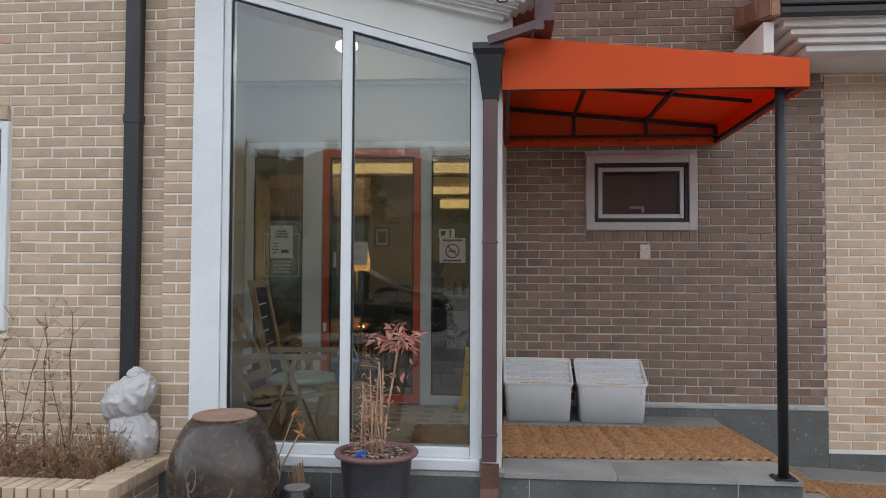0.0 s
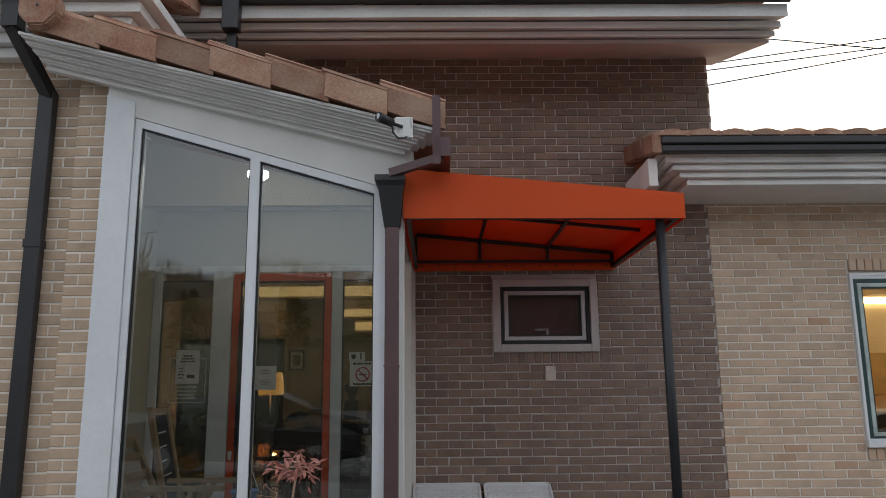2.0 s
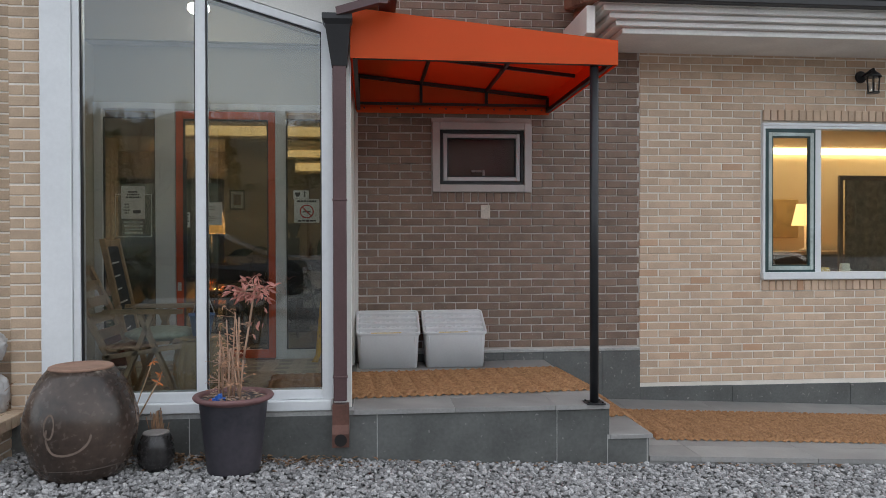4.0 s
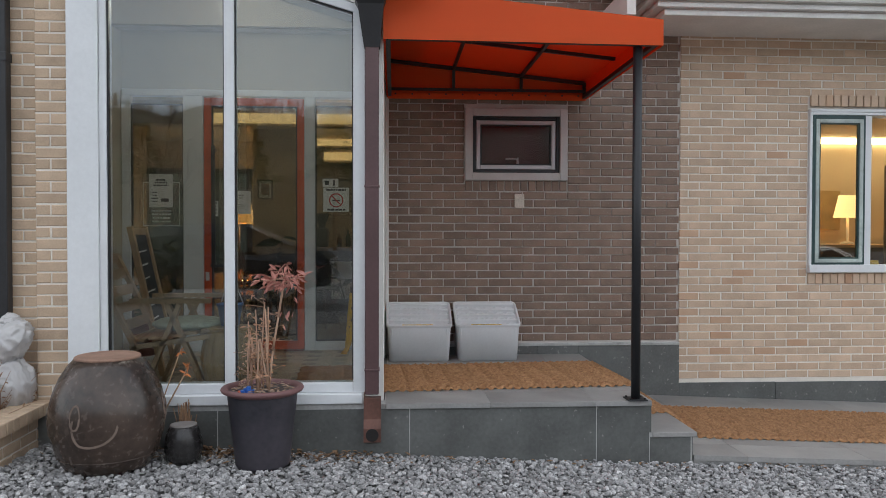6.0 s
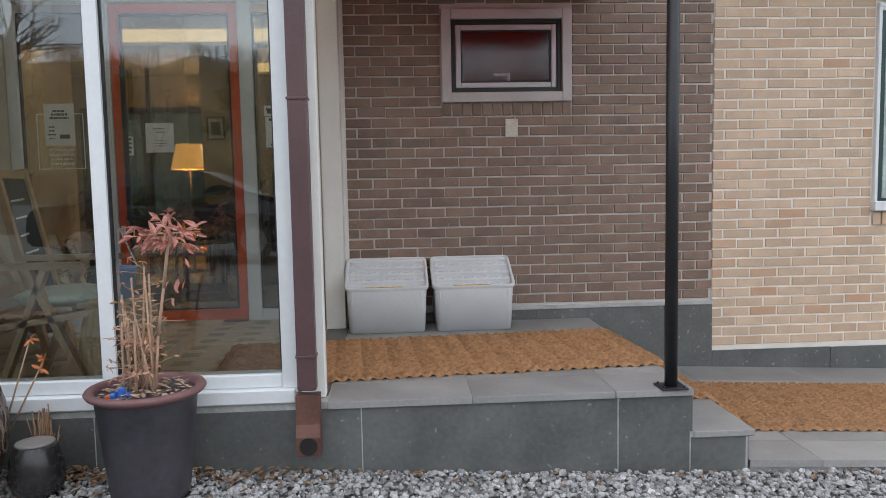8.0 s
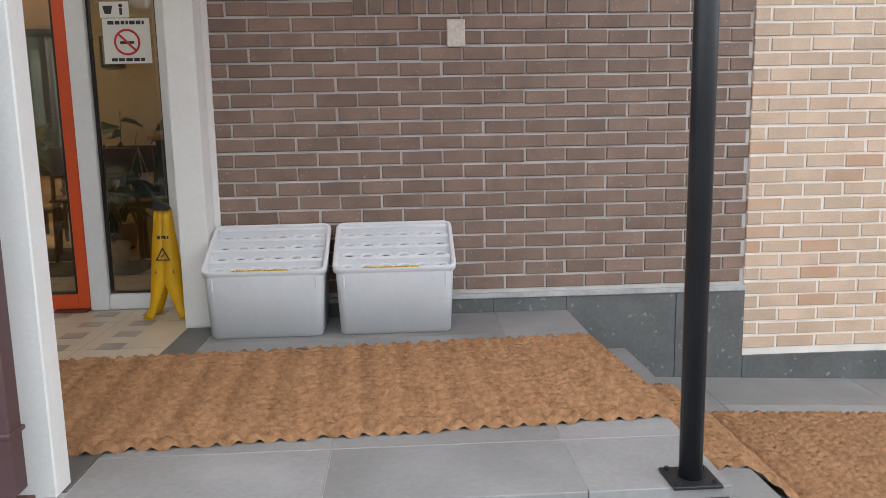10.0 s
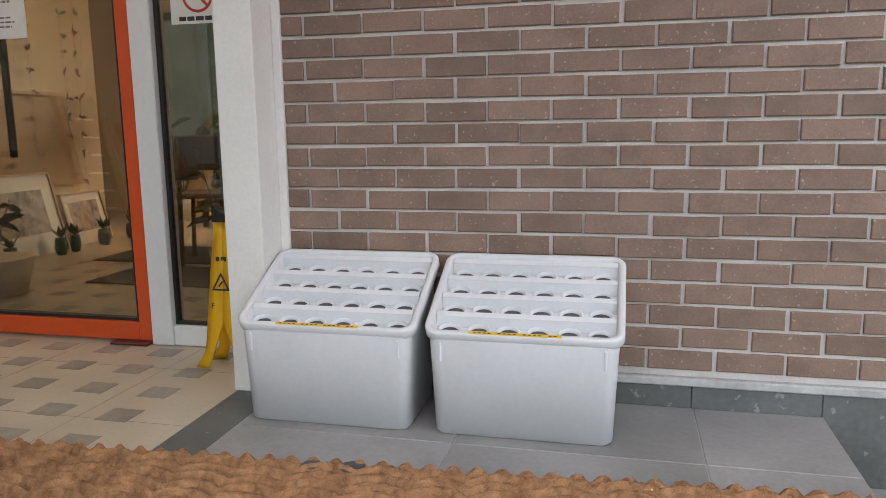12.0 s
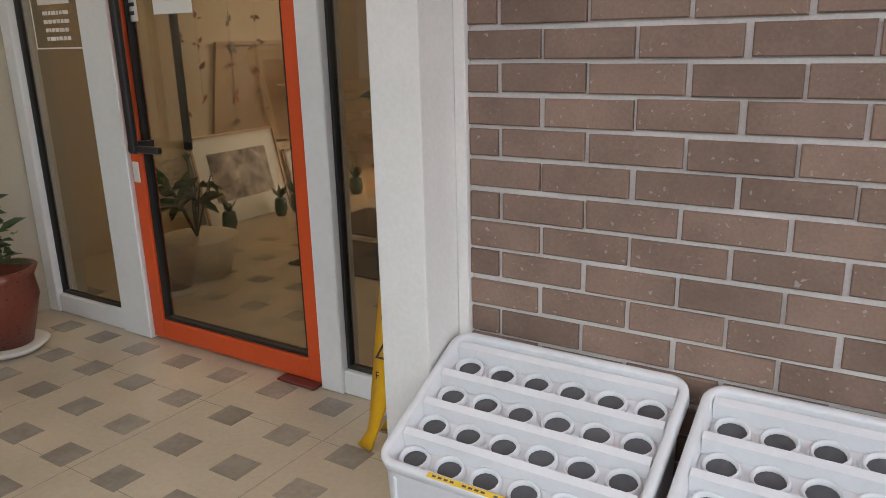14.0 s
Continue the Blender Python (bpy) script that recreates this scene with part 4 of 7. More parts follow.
part("cable", bm, black_steel, cctv)
bm = B()
for i in range(5):
    box(bm, 0.112, 0.117, 4.3835, 4.385, 3.205 + i * 0.012, 3.213 + i * 0.012)
part("print_bars", bm, shade_and_mark_dark, cctv)

# ---- glazed inner door wall ----
orange_frame = surface("orange_red_door_frame", (0.62, 0.085, 0.02), 0.42, 0, 0.08, 4, 60, 0.02)
DZ = 2.73
screen = tagged(new("window_3"), "white-framed glazed screen round the inner door", "window", "", "structure")
screen.location = (-1.2, DY, TOP)
for a, b in ((-2.335, -2.26), (-1.79, -1.611), (-0.697, -0.60), (-0.25, -0.205)):
    bm = B()
    box(bm, a, b, DY - 0.03, DY + 0.07, TOP + 0.001, DZ, 0.004)
    part("frame_post", bm, white_pvc, screen)
for a, b in ((-2.26, -1.79), (-0.60, -0.25)):
    bm = B()
    box(bm, a, b, DY - 0.02, DY + 0.06, TOP + 0.001, 0.485, 0.004)
    part("bottom_rail", bm, white_pvc, screen)
    bm = B()
    part("gasket", ring(bm, a, b, 0.486, DZ - 0.07, 0.012, DY + 0.0, DY + 0.03, 0.001), black_steel, screen)
    bm = B()
    box(bm, a + 0.012, b - 0.012, DY + 0.012, DY + 0.02, 0.498, DZ - 0.08)
    part("pane", bm, glass_door, screen).visible_shadow = False
bm = B()
box(bm, -2.335, -0.205, DY - 0.03, DY + 0.07, DZ + 0.001, 2.79, 0.004)
part("head_rail", bm, white_pvc, screen)

door = tagged(new("door_1"), "closed glass door in an orange-red frame with a long black pull handle", "door", "", "structure")
door.location = (-1.16, DY, TOP)
for a, b, c, d in ((-1.607, -1.542, 0.412, 2.72), (-0.764, -0.701, 0.412, 2.72), (-1.542, -0.764, 0.412, 0.49), (-1.542, -0.764, 2.65, 2.72)):
    bm = B()
    box(bm, a, b, DY - 0.015, DY + 0.045, c, d, 0.003)
    part("door_frame", bm, orange_frame, door)
bm = B()
box(bm, -1.542, -0.764, DY + 0.01, DY + 0.02, 0.49, 2.65)
part("pane", bm, glass_door, door).visible_shadow = False
bm = B()
part("seal", ring(bm, -1.54, -0.766, 0.492, 2.648, 0.012, DY - 0.005, DY + 0.03, 0.001), black_steel, door)
bm = B()
box(bm, -1.53, -1.495, DY - 0.075, DY - 0.05, 1.17, 2.28, 0.006)
for z in (1.2, 2.24):
    box(bm, -1.525, -1.50, DY - 0.05, DY + 0.02, z - 0.012, z + 0.012)
box(bm, -1.40, -1.37, DY + 0.07, DY + 0.095, 1.17, 2.28, 0.006)
box(bm, -1.54, -1.37, DY - 0.07, DY - 0.045, 1.175, 1.2, 0.004)
part("pull_handle", bm, black_steel, door, "long black bar handle")
bm = B()
box(bm, -1.595, -1.56, DY - 0.022, DY - 0.015, 1.05, 1.13, 0.003)
part("lock_plate", bm, white_plastic, door)
bm = B()
box(bm, -0.88, -0.705, DY - 0.06, DY + 0.03, TOP + 0.001, 0.411, 0.003)
part("threshold", bm, surface("dark_red_threshold", (0.14, 0.03, 0.025), 0.5), door)

paper = surface("white_paper", (0.72, 0.72, 0.7), 0.7, 0, 0.03)
ink = surface("black_ink", (0.03, 0.03, 0.035), 0.7)
red_ink = surface("red_ink", (0.5, 0.03, 0.03), 0.6)


def bars(bm, x0, x1, z0, z1, rows, y, seed, fill=0.55):
    rnd = random.Random(seed)
    h = (z1 - z0) / rows
    for r in range(rows):
        w = (x1 - x0) * rnd.uniform(0.55, 1.0)
        x = (x0 + x1 - w) / 2
        while x < (x0 + x1 + w) / 2 - 0.004:
            l = rnd.uniform(0.012, 0.035)
            box(bm, x, min(x + l, (x0 + x1 + w) / 2), y - 0.0008, y, z1 - (r + fill) * h, z1 - (r + 0.15) * h)
            x += l + 0.006
    return bm


GY = DY + 0.0095
bm = B()
box(bm, -2.105, -1.892, GY - 0.0012, GY, 1.72, 2.022)
notice = part("paper_notice", bm, paper)
tagged(notice, "white paper notice taped to the glass", "notice", "papers on the glass")
bm = B()
bars(bm, -2.065, -1.93, 1.905, 1.98, 3, GY - 0.0015, 3, 0.75)
part("heading", bm, ink, notice)
bm = B()
bars(bm, -2.085, -2.025, 1.755, 1.865, 4, GY - 0.0015, 4)
part("print_bars", bm, ink, notice)
bm = B()
box(bm, -2.0, -1.93, GY - 0.0025, GY - 0.0015, 1.77, 1.80)
part("printed_block", bm, ink, notice)
bm = B()
ring(bm, -2.16, -1.83, 1.55, 1.95, 0.006, GY + 0.0005, GY + 0.0015, 0)
bars(bm, -2.13, -1.86, 1.57, 1.70, 4, GY + 0.001, 8, 0.6)
sticker = part("window_lettering", bm, paper)
tagged(sticker, "white lettering and border stuck on the glass", "lettering")
bm = B()
box(bm, -1.394, -1.192, GY - 0.0012, GY, 1.66, 1.874)
menu = part("paper_notice", bm, paper)
tagged(menu, "white illustrated paper notice on the door glass", "notice", "papers on the glass")
bm = B()
grey_ink = surface("grey_ink", (0.2, 0.16, 0.16), 0.7)
bars(bm, -1.35, -1.235, 1.79, 1.84, 2, GY - 0.0015, 12, 0.5)
part("heading", bm, grey_ink, menu)
bm = B()
bars(bm, -1.34, -1.245, 1.695, 1.75, 3, GY - 0.0015, 14, 0.5)
part("print_bars", bm, grey_ink, menu)
bm = B()
box(bm, -1.535, -1.485, GY - 0.0012, GY, 1.64, 1.78)
tag2 = part("paper_tag", bm, paper)
tagged(tag2, "narrow white paper tag on the door glass", "notice")
bm = B()
bars(bm, -1.53, -1.49, 1.65, 1.77, 4, GY - 0.0015, 21, 0.6)
part("print_bars", bm, ink, tag2)
# no-smoking notice
bm = B()
box(bm, -0.528, -0.292, GY - 0.0012, GY, 1.684, 1.908)
ns = part("no_smoking_notice", bm, paper)
tagged(ns, "white no-smoking notice with a red ring on the glass", "notice", "papers on the glass")
bm = B()
k = 28
o = [bm.verts.new((-0.41 + 0.066 * math.cos(2 * math.pi * i / k), GY - 0.002, 1.79 + 0.066 * math.sin(2 * math.pi * i / k))) for i in range(k)]
n_ = [bm.verts.new((-0.41 + 0.055 * math.cos(2 * math.pi * i / k), GY - 0.002, 1.79 + 0.055 * math.sin(2 * math.pi * i / k))) for i in range(k)]
for i in range(k):
    bm.faces.new((o[i], o[(i + 1) % k], n_[(i + 1) % k], n_[i]))
bar(bm, (-0.45, GY - 0.0025, 1.83), (-0.37, GY - 0.0025, 1.75), 0.001, 0.011, (0, 0, 1))
part("prohibition_ring", bm, red_ink, ns)
bm = B()
box(bm, -0.445, -0.375, GY - 0.0022, GY - 0.0014, 1.782, 1.795)
part("cigarette_sign", bm, ink, ns)
bm = B()
bars(bm, -0.51, -0.31, 1.69, 1.715, 1, GY - 0.0015, 5, 0.8)
part("print_bars", bm, ink, ns)
bm = B()
bars(bm, -0.51, -0.31, 1.872, 1.9, 1, GY - 0.0015, 6, 0.8)
part("heading", bm, ink, ns)
# small pictogram notice above it
bm = B()
box(bm, -0.535, -0.39, GY - 0.0012, GY, 1.912, 1.99)
pic = part("pictogram_notice", bm, paper)
tagged(pic, "small white notice with a dark cup pictogram", "notice")
bm = B()
prism(bm, [(-0.52, 1.97), (-0.47, 1.97), (-0.48, 1.93), (-0.51, 1.93)], GY - 0.002, GY - 0.0013, "y")
part("cup_sign", bm, ink, pic)
bm = B()
rod(bm, (-0.43, GY - 0.0015, 1.97), (-0.43, GY - 0.002, 1.97), 0.01, seg=10)
box(bm, -0.437, -0.423, GY - 0.002, GY - 0.0013, 1.925, 1.958)
part("figure_sign", bm, ink, pic)

# ---- hall floor ----
tile_beige = surface("beige_floor_tile", (0.5, 0.43, 0.33), 0.35, 0, 0.12, 3, 60, 0.02)
tile_dark = surface("grey_brown_tile_inset", (0.27, 0.24, 0.2), 0.35, 0, 0.25, 9, 60, 0.02, vary="object")
bm = B()
box(bm, -2.34, -0.08, F + 0.125, 7.2, 0.3, TOP - 0.001)
floor_h = setting("floor", bm, tile_beige, "beige tiled floor with small grey-brown insets", "floor")
inset = bpy.data.meshes.new("tile")
bm = B()
box(bm, -0.055, 0.055, -0.05, 0.05, -0.004, 0.0, 0.001)
bm.to_mesh(inset)
bm.free()
inset.materials.append(tile_dark)
for j in range(9):
    for i in range(8):
        ob = new("tile", inset)
        ob.location = (-0.335 - 0.2465 * i, 6.82 - 0.207 * j, TOP + 0.0005)
        ob.parent = floor_h
bm = B()
for x in (-0.46, -0.99, -1.53, -2.06):
    box(bm, x - 0.001, x + 0.001, F + 0.13, 6.88, TOP - 0.002, TOP - 0.0004)
for y in (5.2, 5.68, 6.16, 6.64):
    box(bm, -2.3, -0.08, y - 0.001, y + 0.001, TOP - 0.002, TOP - 0.0004)
part("tile_joint", bm, surface("tile_joint_grey", (0.3, 0.27, 0.22), 0.8), floor_h)

# ---- hall ceiling lamp ----
lamp_glow = glowing("lit_lamp_bowl", (1.0, 0.98, 0.93), 6.0)
hl = thing("ceiling_lamp", (-1.15, 5.8, 3.36), "lit round white ceiling lamp in the entrance hall", "lamp")
bm = B()
lathe(bm, [(0.06, -0.06), (0.085, -0.035), (0.08, 0.0)], (-1.15, 5.8, 3.36), 20)
part("bowl", bm, lamp_glow, hl)
bm = B()
rod(bm, (-1.15, 5.8, 3.36), (-1.15, 5.8, 3.60), 0.03)
part("base", bm, white_plastic, hl)

hall_light = new("hall_lamp_light", bpy.data.lights.new("hall_lamp_light", "POINT"))
hall_light.data.energy, hall_light.data.color, hall_light.data.shadow_soft_size = 3.6, (1.0, 0.9, 0.76), 0.09
hall_light.location = (-1.15, 5.8, 3.2)

# ---- cafe room behind the door ----
warm_wall = surface("warm_beige_plaster", (0.56, 0.46, 0.33), 0.85, 0, 0.06, 2, 80, 0.03)
wood_floor = surface("grey_brown_floor", (0.3, 0.25, 0.2), 0.4, 0, 0.15, 4, 50, 0.02)
bm = B()
box(bm, -5.0, 0.6, 7.2, 11.6, 0.25, TOP - 0.002)
room_floor = setting("floor_room", bm, tile_beige, "beige tiled floor of the cafe room", "floor")
for j in range(5):
    for i in range(9):
        ob = new("tile", inset)
        ob.location = (-0.2 - 0.267 * i, 7.4 + 0.3 * j, TOP - 0.0008)
        ob.parent = room_floor
bm = B()
box(bm, -1.72, 0.6, 9.95, 10.1, TOP, 3.2)
wall_with_holes(bm, -5.0, -1.6, 11.4, 11.6, TOP, 3.2, [(-3.6, -2.0, 0.9, 2.45)])
box(bm, -5.2, -5.0, 6.95, 11.6, TOP, 3.2)
box(bm, -3.12, -3.0, 7.09, 9.68, TOP, 2.86)
box(bm, 0.45, 0.6, 6.9, 10.0, TOP, 3.2)
setting("wall_room", bm, warm_wall, "warm beige plastered walls of the cafe room", "wall")
bm = B()
box(bm, -5.2, 0.6, 7.04, 11.6, 2.86, 2.95)
box(bm, -5.2, 0.45, 7.9, 8.15, 2.62, 2.86)
setting("ceiling_room", bm, warm_wall, "beige ceiling with dropped light coves", "ceiling")
cove = glowing("warm_cove_light", (1.0, 0.68, 0.3), 0.62)
for k, (x0, x1, y, z0, z1) in enumerate(((-1.9, -0.1, 7.86, 2.63, 2.73), (-0.86, 0.4, 8.7, 2.50, 2.58), (-0.75, 0.4, 9.4, 2.40, 2.50))):
    cl_ = thing("cove_light", ((x0 + x1) / 2, y, z0), "warm yellow light strip under the cafe ceiling", "light strip", "light strips in the cafe")
    bm = B()
    box(bm, x0, x1, y, y + 0.03, z0, z1)
    part("strip", bm, cove, cl_)
    bm = B()
    box(bm, x0, x1, y + 0.031, y + 0.12, z0 - 0.03, 2.88 if k else z1)
    part("housing", bm, warm_wall, cl_)
bm = B()
wf = ring(bm, -3.6, -2.0, 0.9, 2.45, 0.07, 11.36, 11.5, 0.003)
box(bm, -2.83, -2.76, 11.36, 11.5, 0.97, 2.38)
w4 = setting("window_4", wf, black_steel, "dark-framed window in the back of the cafe", "window")
bm = B()
box(bm, -3.53, -2.07, 11.42, 11.428, 0.97, 2.38)
part("pane", bm, glass_door, w4).visible_shadow = False
# plain sheet added outside the back window to block the bright sky
bm = B()
sheet(bm, [(-14, 16, -0.5), (6, 16, -0.5), (6, 16, 3.4), (-14, 16, 3.4)])
setting("backdrop", bm, surface("sky_block_green", (0.16, 0.21, 0.18), 0.9, 0, 0.5, 2, 12), "plain green sheet added outside the back window to block the sky", "backdrop")
walnut = surface("dark_walnut", (0.07, 0.045, 0.03), 0.5, 0, 0.3, 4, 50, 0.05)
light_wood = surface("pale_wood", (0.45, 0.3, 0.17), 0.5, 0, 0.2, 3, 40, 0.05, stretch=(1, 1, 6))
# picture on the back wall
pf = thing("picture", (-1.42, 9.93, 2.07), "small framed picture on the beige wall", "picture")
bm = B()
part("frame", ring(bm, -1.66, -1.46, 1.93, 2.19, 0.018, 9.915, 9.949, 0.003), walnut, pf)
bm = B()
box(bm, -1.642, -1.478, 9.93, 9.945, 1.948, 2.172)
part("mount", bm, paper, pf)
bm = B()
box(bm, -1.61, -1.51, 9.926, 9.9295, 1.99, 2.13)
part("drawing", bm, surface("brown_print", (0.25, 0.16, 0.1), 0.8, 0, 0.5, 25, 90), pf)
# floor lamp with cone shade
shade_glow = glowing("lit_yellow_lampshade", (1.0, 0.5, 0.12), 0.42)
fl = thing("floor_lamp", (-2.0, 10.45, TOP), "standing lamp with a lit yellow cone shade", "lamp")
bm = B()
lathe(bm, [(0.22, -0.15), (0.15, 0.15)], (-2.0, 10.45, 1.77), 24, False)
part("shade", bm, shade_glow, fl)
bm = B()
rod(bm, (-2.0, 10.45, TOP), (-2.0, 10.45, 1.75), 0.012)
lathe(bm, [(0.14, 0.0), (0.14, 0.02), (0.02, 0.035)], (-2.0, 10.45, TOP), 20)
part("stand", bm, black_steel, fl)
# table with a rattan lamp
tb = thing("side_table", (-1.95, 10.3, TOP), "dark wooden side table in the cafe", "table")
bm = B()
box(bm, -2.5, -1.75, 10.25, 10.75, 0.60, 0.64, 0.004)
part("tabletop", bm, walnut, tb)
for x in (-2.45, -1.8):
    for y in (10.3, 10.7):
        bm = B()
        box(bm, x - 0.02, x + 0.02, y - 0.02, y + 0.02, TOP, 0.60)
        part("leg", bm, walnut, tb)
rl = thing("rattan_lamp", (-1.94, 10.5, 0.64), "woven rattan table lamp with a glowing bulb", "lamp")
bm = B()
rattan = glowing("rattan_lit", (0.8, 0.25, 0.06), 0.2)
for i in range(16):
    g = 2 * math.pi * i / 16
    for s in (-1, 1):
        pts = [Vector((-1.94 + r * math.cos(g + s * w), 10.5 + r * math.sin(g + s * w), z)) for r, w, z in ((0.12, 0, 0.64), (0.2, 0.35, 0.78), (0.2, 0.7, 0.95), (0.1, 1.0, 1.12))]
        for p, q in zip(pts, pts[1:]):
            rod(bm, p, q, 0.008, seg=4)
part("shade", bm, rattan, rl)
bm = B()
lathe(bm, [(0.012, -0.05), (0.035, -0.02), (0.035, 0.02), (0.01, 0.045)], (-1.94, 10.5, 0.82), 12)
part("bulb", bm, glowing("hot_bulb", (1.0, 0.6, 0.2), 25.0), rl)
# cafe counter, cabinet and appliances seen past the door
ct = thing("cafe_counter", (-0.35, 8.9, TOP), "dark cafe counter with a wooden top", "counter")
bm = B()
box(bm, -0.95, 0.42, 9.0, 9.5, TOP, 1.28, 0.004)
part("body", bm, surface("charcoal_panel", (0.035, 0.035, 0.04), 0.5), ct)
bm = B()
box(bm, -1.0, 0.44, 8.95, 9.55, 1.281, 1.32, 0.005)
part("worktop", bm, light_wood, ct)
bm = B()
box(bm, -0.62, -0.2, 8.985, 8.999, 0.7, 1.15)
part("panel", bm, paper, ct, "white printed panel on the counter")
gr = thing("coffee_grinder", (-0.75, 9.2, 1.32), "black coffee grinder on the counter", "grinder")
bm = B()
box(bm, -0.83, -0.68, 9.1, 9.3, 1.32, 1.55, 0.01)
part("body", bm, black_steel, gr)
bm = B()
lathe(bm, [(0.03, 0.0), (0.09, 0.16), (0.09, 0.18)], (-0.755, 9.2, 1.55), 16)
part("hopper", bm, surface("smoky_plastic", (0.05, 0.045, 0.04), 0.2), gr)
bottle_mats = [surface("amber_glass", (0.12, 0.05, 0.02), 0.15), surface("green_glass", (0.03, 0.08, 0.05), 0.15), surface("cream_ceramic", (0.6, 0.55, 0.45), 0.4)]
for i in range(7):
    bm = B()
    h = 0.16 + 0.05 * (i % 3)
    lathe(bm, [(0.03, 0), (0.032, h * 0.6), (0.012, h * 0.75), (0.012, h)], (-0.55 + i * 0.11, 9.3 - 0.05 * (i % 2), 1.32), 12)
    bo = part("bottle", bm, bottle_mats[i % 3])
    tagged(bo, ["brown glass bottle on the cafe counter", "green glass bottle on the cafe counter", "cream ceramic bottle on the cafe counter"][i % 3], "bottle", "bottles on the counter")

def dining(x, y, turn):
    t = thing("cafe_chair", (x, y, TOP), "dark wooden cafe chair", "chair", "chairs in the cafe")
    for sx in (-0.19, 0.19):
        for sy in (-0.19, 0.19):
            bm = B()
            rod(bm, (x + sx, y + sy, TOP), (x + sx * 0.9, y + sy * 0.9, TOP + (0.45 if sy < 0 else 0.84)), 0.016, seg=6)
            part("leg", bm, walnut, t)
    bm = B()
    box(bm, x - 0.21, x + 0.21, y - 0.21, y + 0.2, TOP + 0.44, TOP + 0.47, 0.01)
    part("seat", bm, walnut, t)
    bm = B()
    box(bm, x - 0.19, x + 0.19, y + 0.165, y + 0.185, TOP + 0.62, TOP + 0.84, 0.008)
    part("backrest", bm, walnut, t)
    t.rotation_euler = (0, 0, radians(turn))
    return t


c0 = dining(-1.2, 9.0, 0)
for x, y, g in ((-1.75, 9.65, 30), (-1.45, 8.75, 200), (-0.9, 8.4, 150)):
    m_ = Matrix.Translation((x, y, TOP)) @ Matrix.Rotation(radians(g), 4, "Z")
    copy_thing(c0, m_)
# leaning pictures, garlands, small pots and rugs along the side wall of the cafe
def leaning(x, y0, y1, z1, label, frame_mat, sheet_mat, border):
    """A framed picture that stands on the floor and leans on the side wall."""
    t = thing("leaning_picture", (x, (y0 + y1) / 2, TOP), label, "picture", "pictures leaning on the cafe wall")
    tilt = (-2.995 - x) / (z1 - TOP)

    def slab_(bm, a, b, c, d, n0, n1):
        lo = [bm.verts.new((x + tilt * (z - TOP) + n0, y, z)) for y, z in ((a, c), (b, c), (b, d), (a, d))]
        hi = [bm.verts.new((x + tilt * (z - TOP) + n1, y, z)) for y, z in ((a, c), (b, c), (b, d), (a, d))]
        bm.faces.new(lo[::-1]), bm.faces.new(hi)
        for k in range(4):
            bm.faces.new((lo[k], lo[(k + 1) % 4], hi[(k + 1) % 4], hi[k]))
        return bm
    bm = B()
    part("board", slab_(bm, y0, y1, TOP + 0.002, z1, 0.004, 0.018), frame_mat, t)
    bm = B()
    part("print", slab_(bm, y0 + border, y1 - border, TOP + border + 0.03, z1 - border, 0.018, 0.022), sheet_mat, t)
    for a, b, c, d in ((y0, y0 + 0.014, TOP + 0.002, z1), (y1 - 0.014, y1, TOP + 0.002, z1), (y0 + 0.014, y1 - 0.014, z1 - 0.014, z1)):
        bm = B()
        part("frame", slab_(bm, a, b, c, d, 0.018, 0.03), light_wood, t)
    return t


twine = surface("brown_twine", (0.2, 0.15, 0.1), 0.9)
cafe_green = surface("dull_green_leaf", (0.05, 0.085, 0.04), 0.6, 0, 0.3, 8, 60, 0.05)
collage = surface("dark_photo_collage", (0.05, 0.035, 0.03), 0.5, 0, 0.7, 9, 26, 0.02, tint=(0.55, 0.45, 0.38))
tan_board = surface("tan_board", (0.4, 0.28, 0.17), 0.75, 0, 0.1, 3, 40, 0.03)
leaning(-2.86, 8.28, 9.03, 0.98, "white-bordered photo collage leaning on the cafe wall", paper, collage, 0.12)
leaning(-2.9, 9.12, 9.58, 0.8, "smaller white-bordered photo print leaning on the wall", paper, collage, 0.07)
tb_ = thing("tan_panel", (-2.99, 8.9, 1.0), "plain tan board fixed to the cafe wall", "board")
bm = B()
prism(bm, [(8.50, 0.90), (9.42, 0.86), (9.26, 1.55), (8.60, 1.55)], -2.998, -2.975, "x")
part("sheet", bm, tan_board, tb_)
bm = B()
bar(bm, (-2.97, 8.59, 1.55), (-2.97, 9.27, 1.55), 0.02, 0.025)
part("edge", bm, light_wood, tb_)
rg = random.Random(17)
dried = [surface("dried_leaf_brown", (0.16, 0.09, 0.05), 0.8, 0, 0.3), surface("dried_flower_red", (0.24, 0.08, 0.05), 0.8, 0, 0.3), surface("dried_leaf_grey", (0.2, 0.18, 0.14), 0.8, 0, 0.3)]
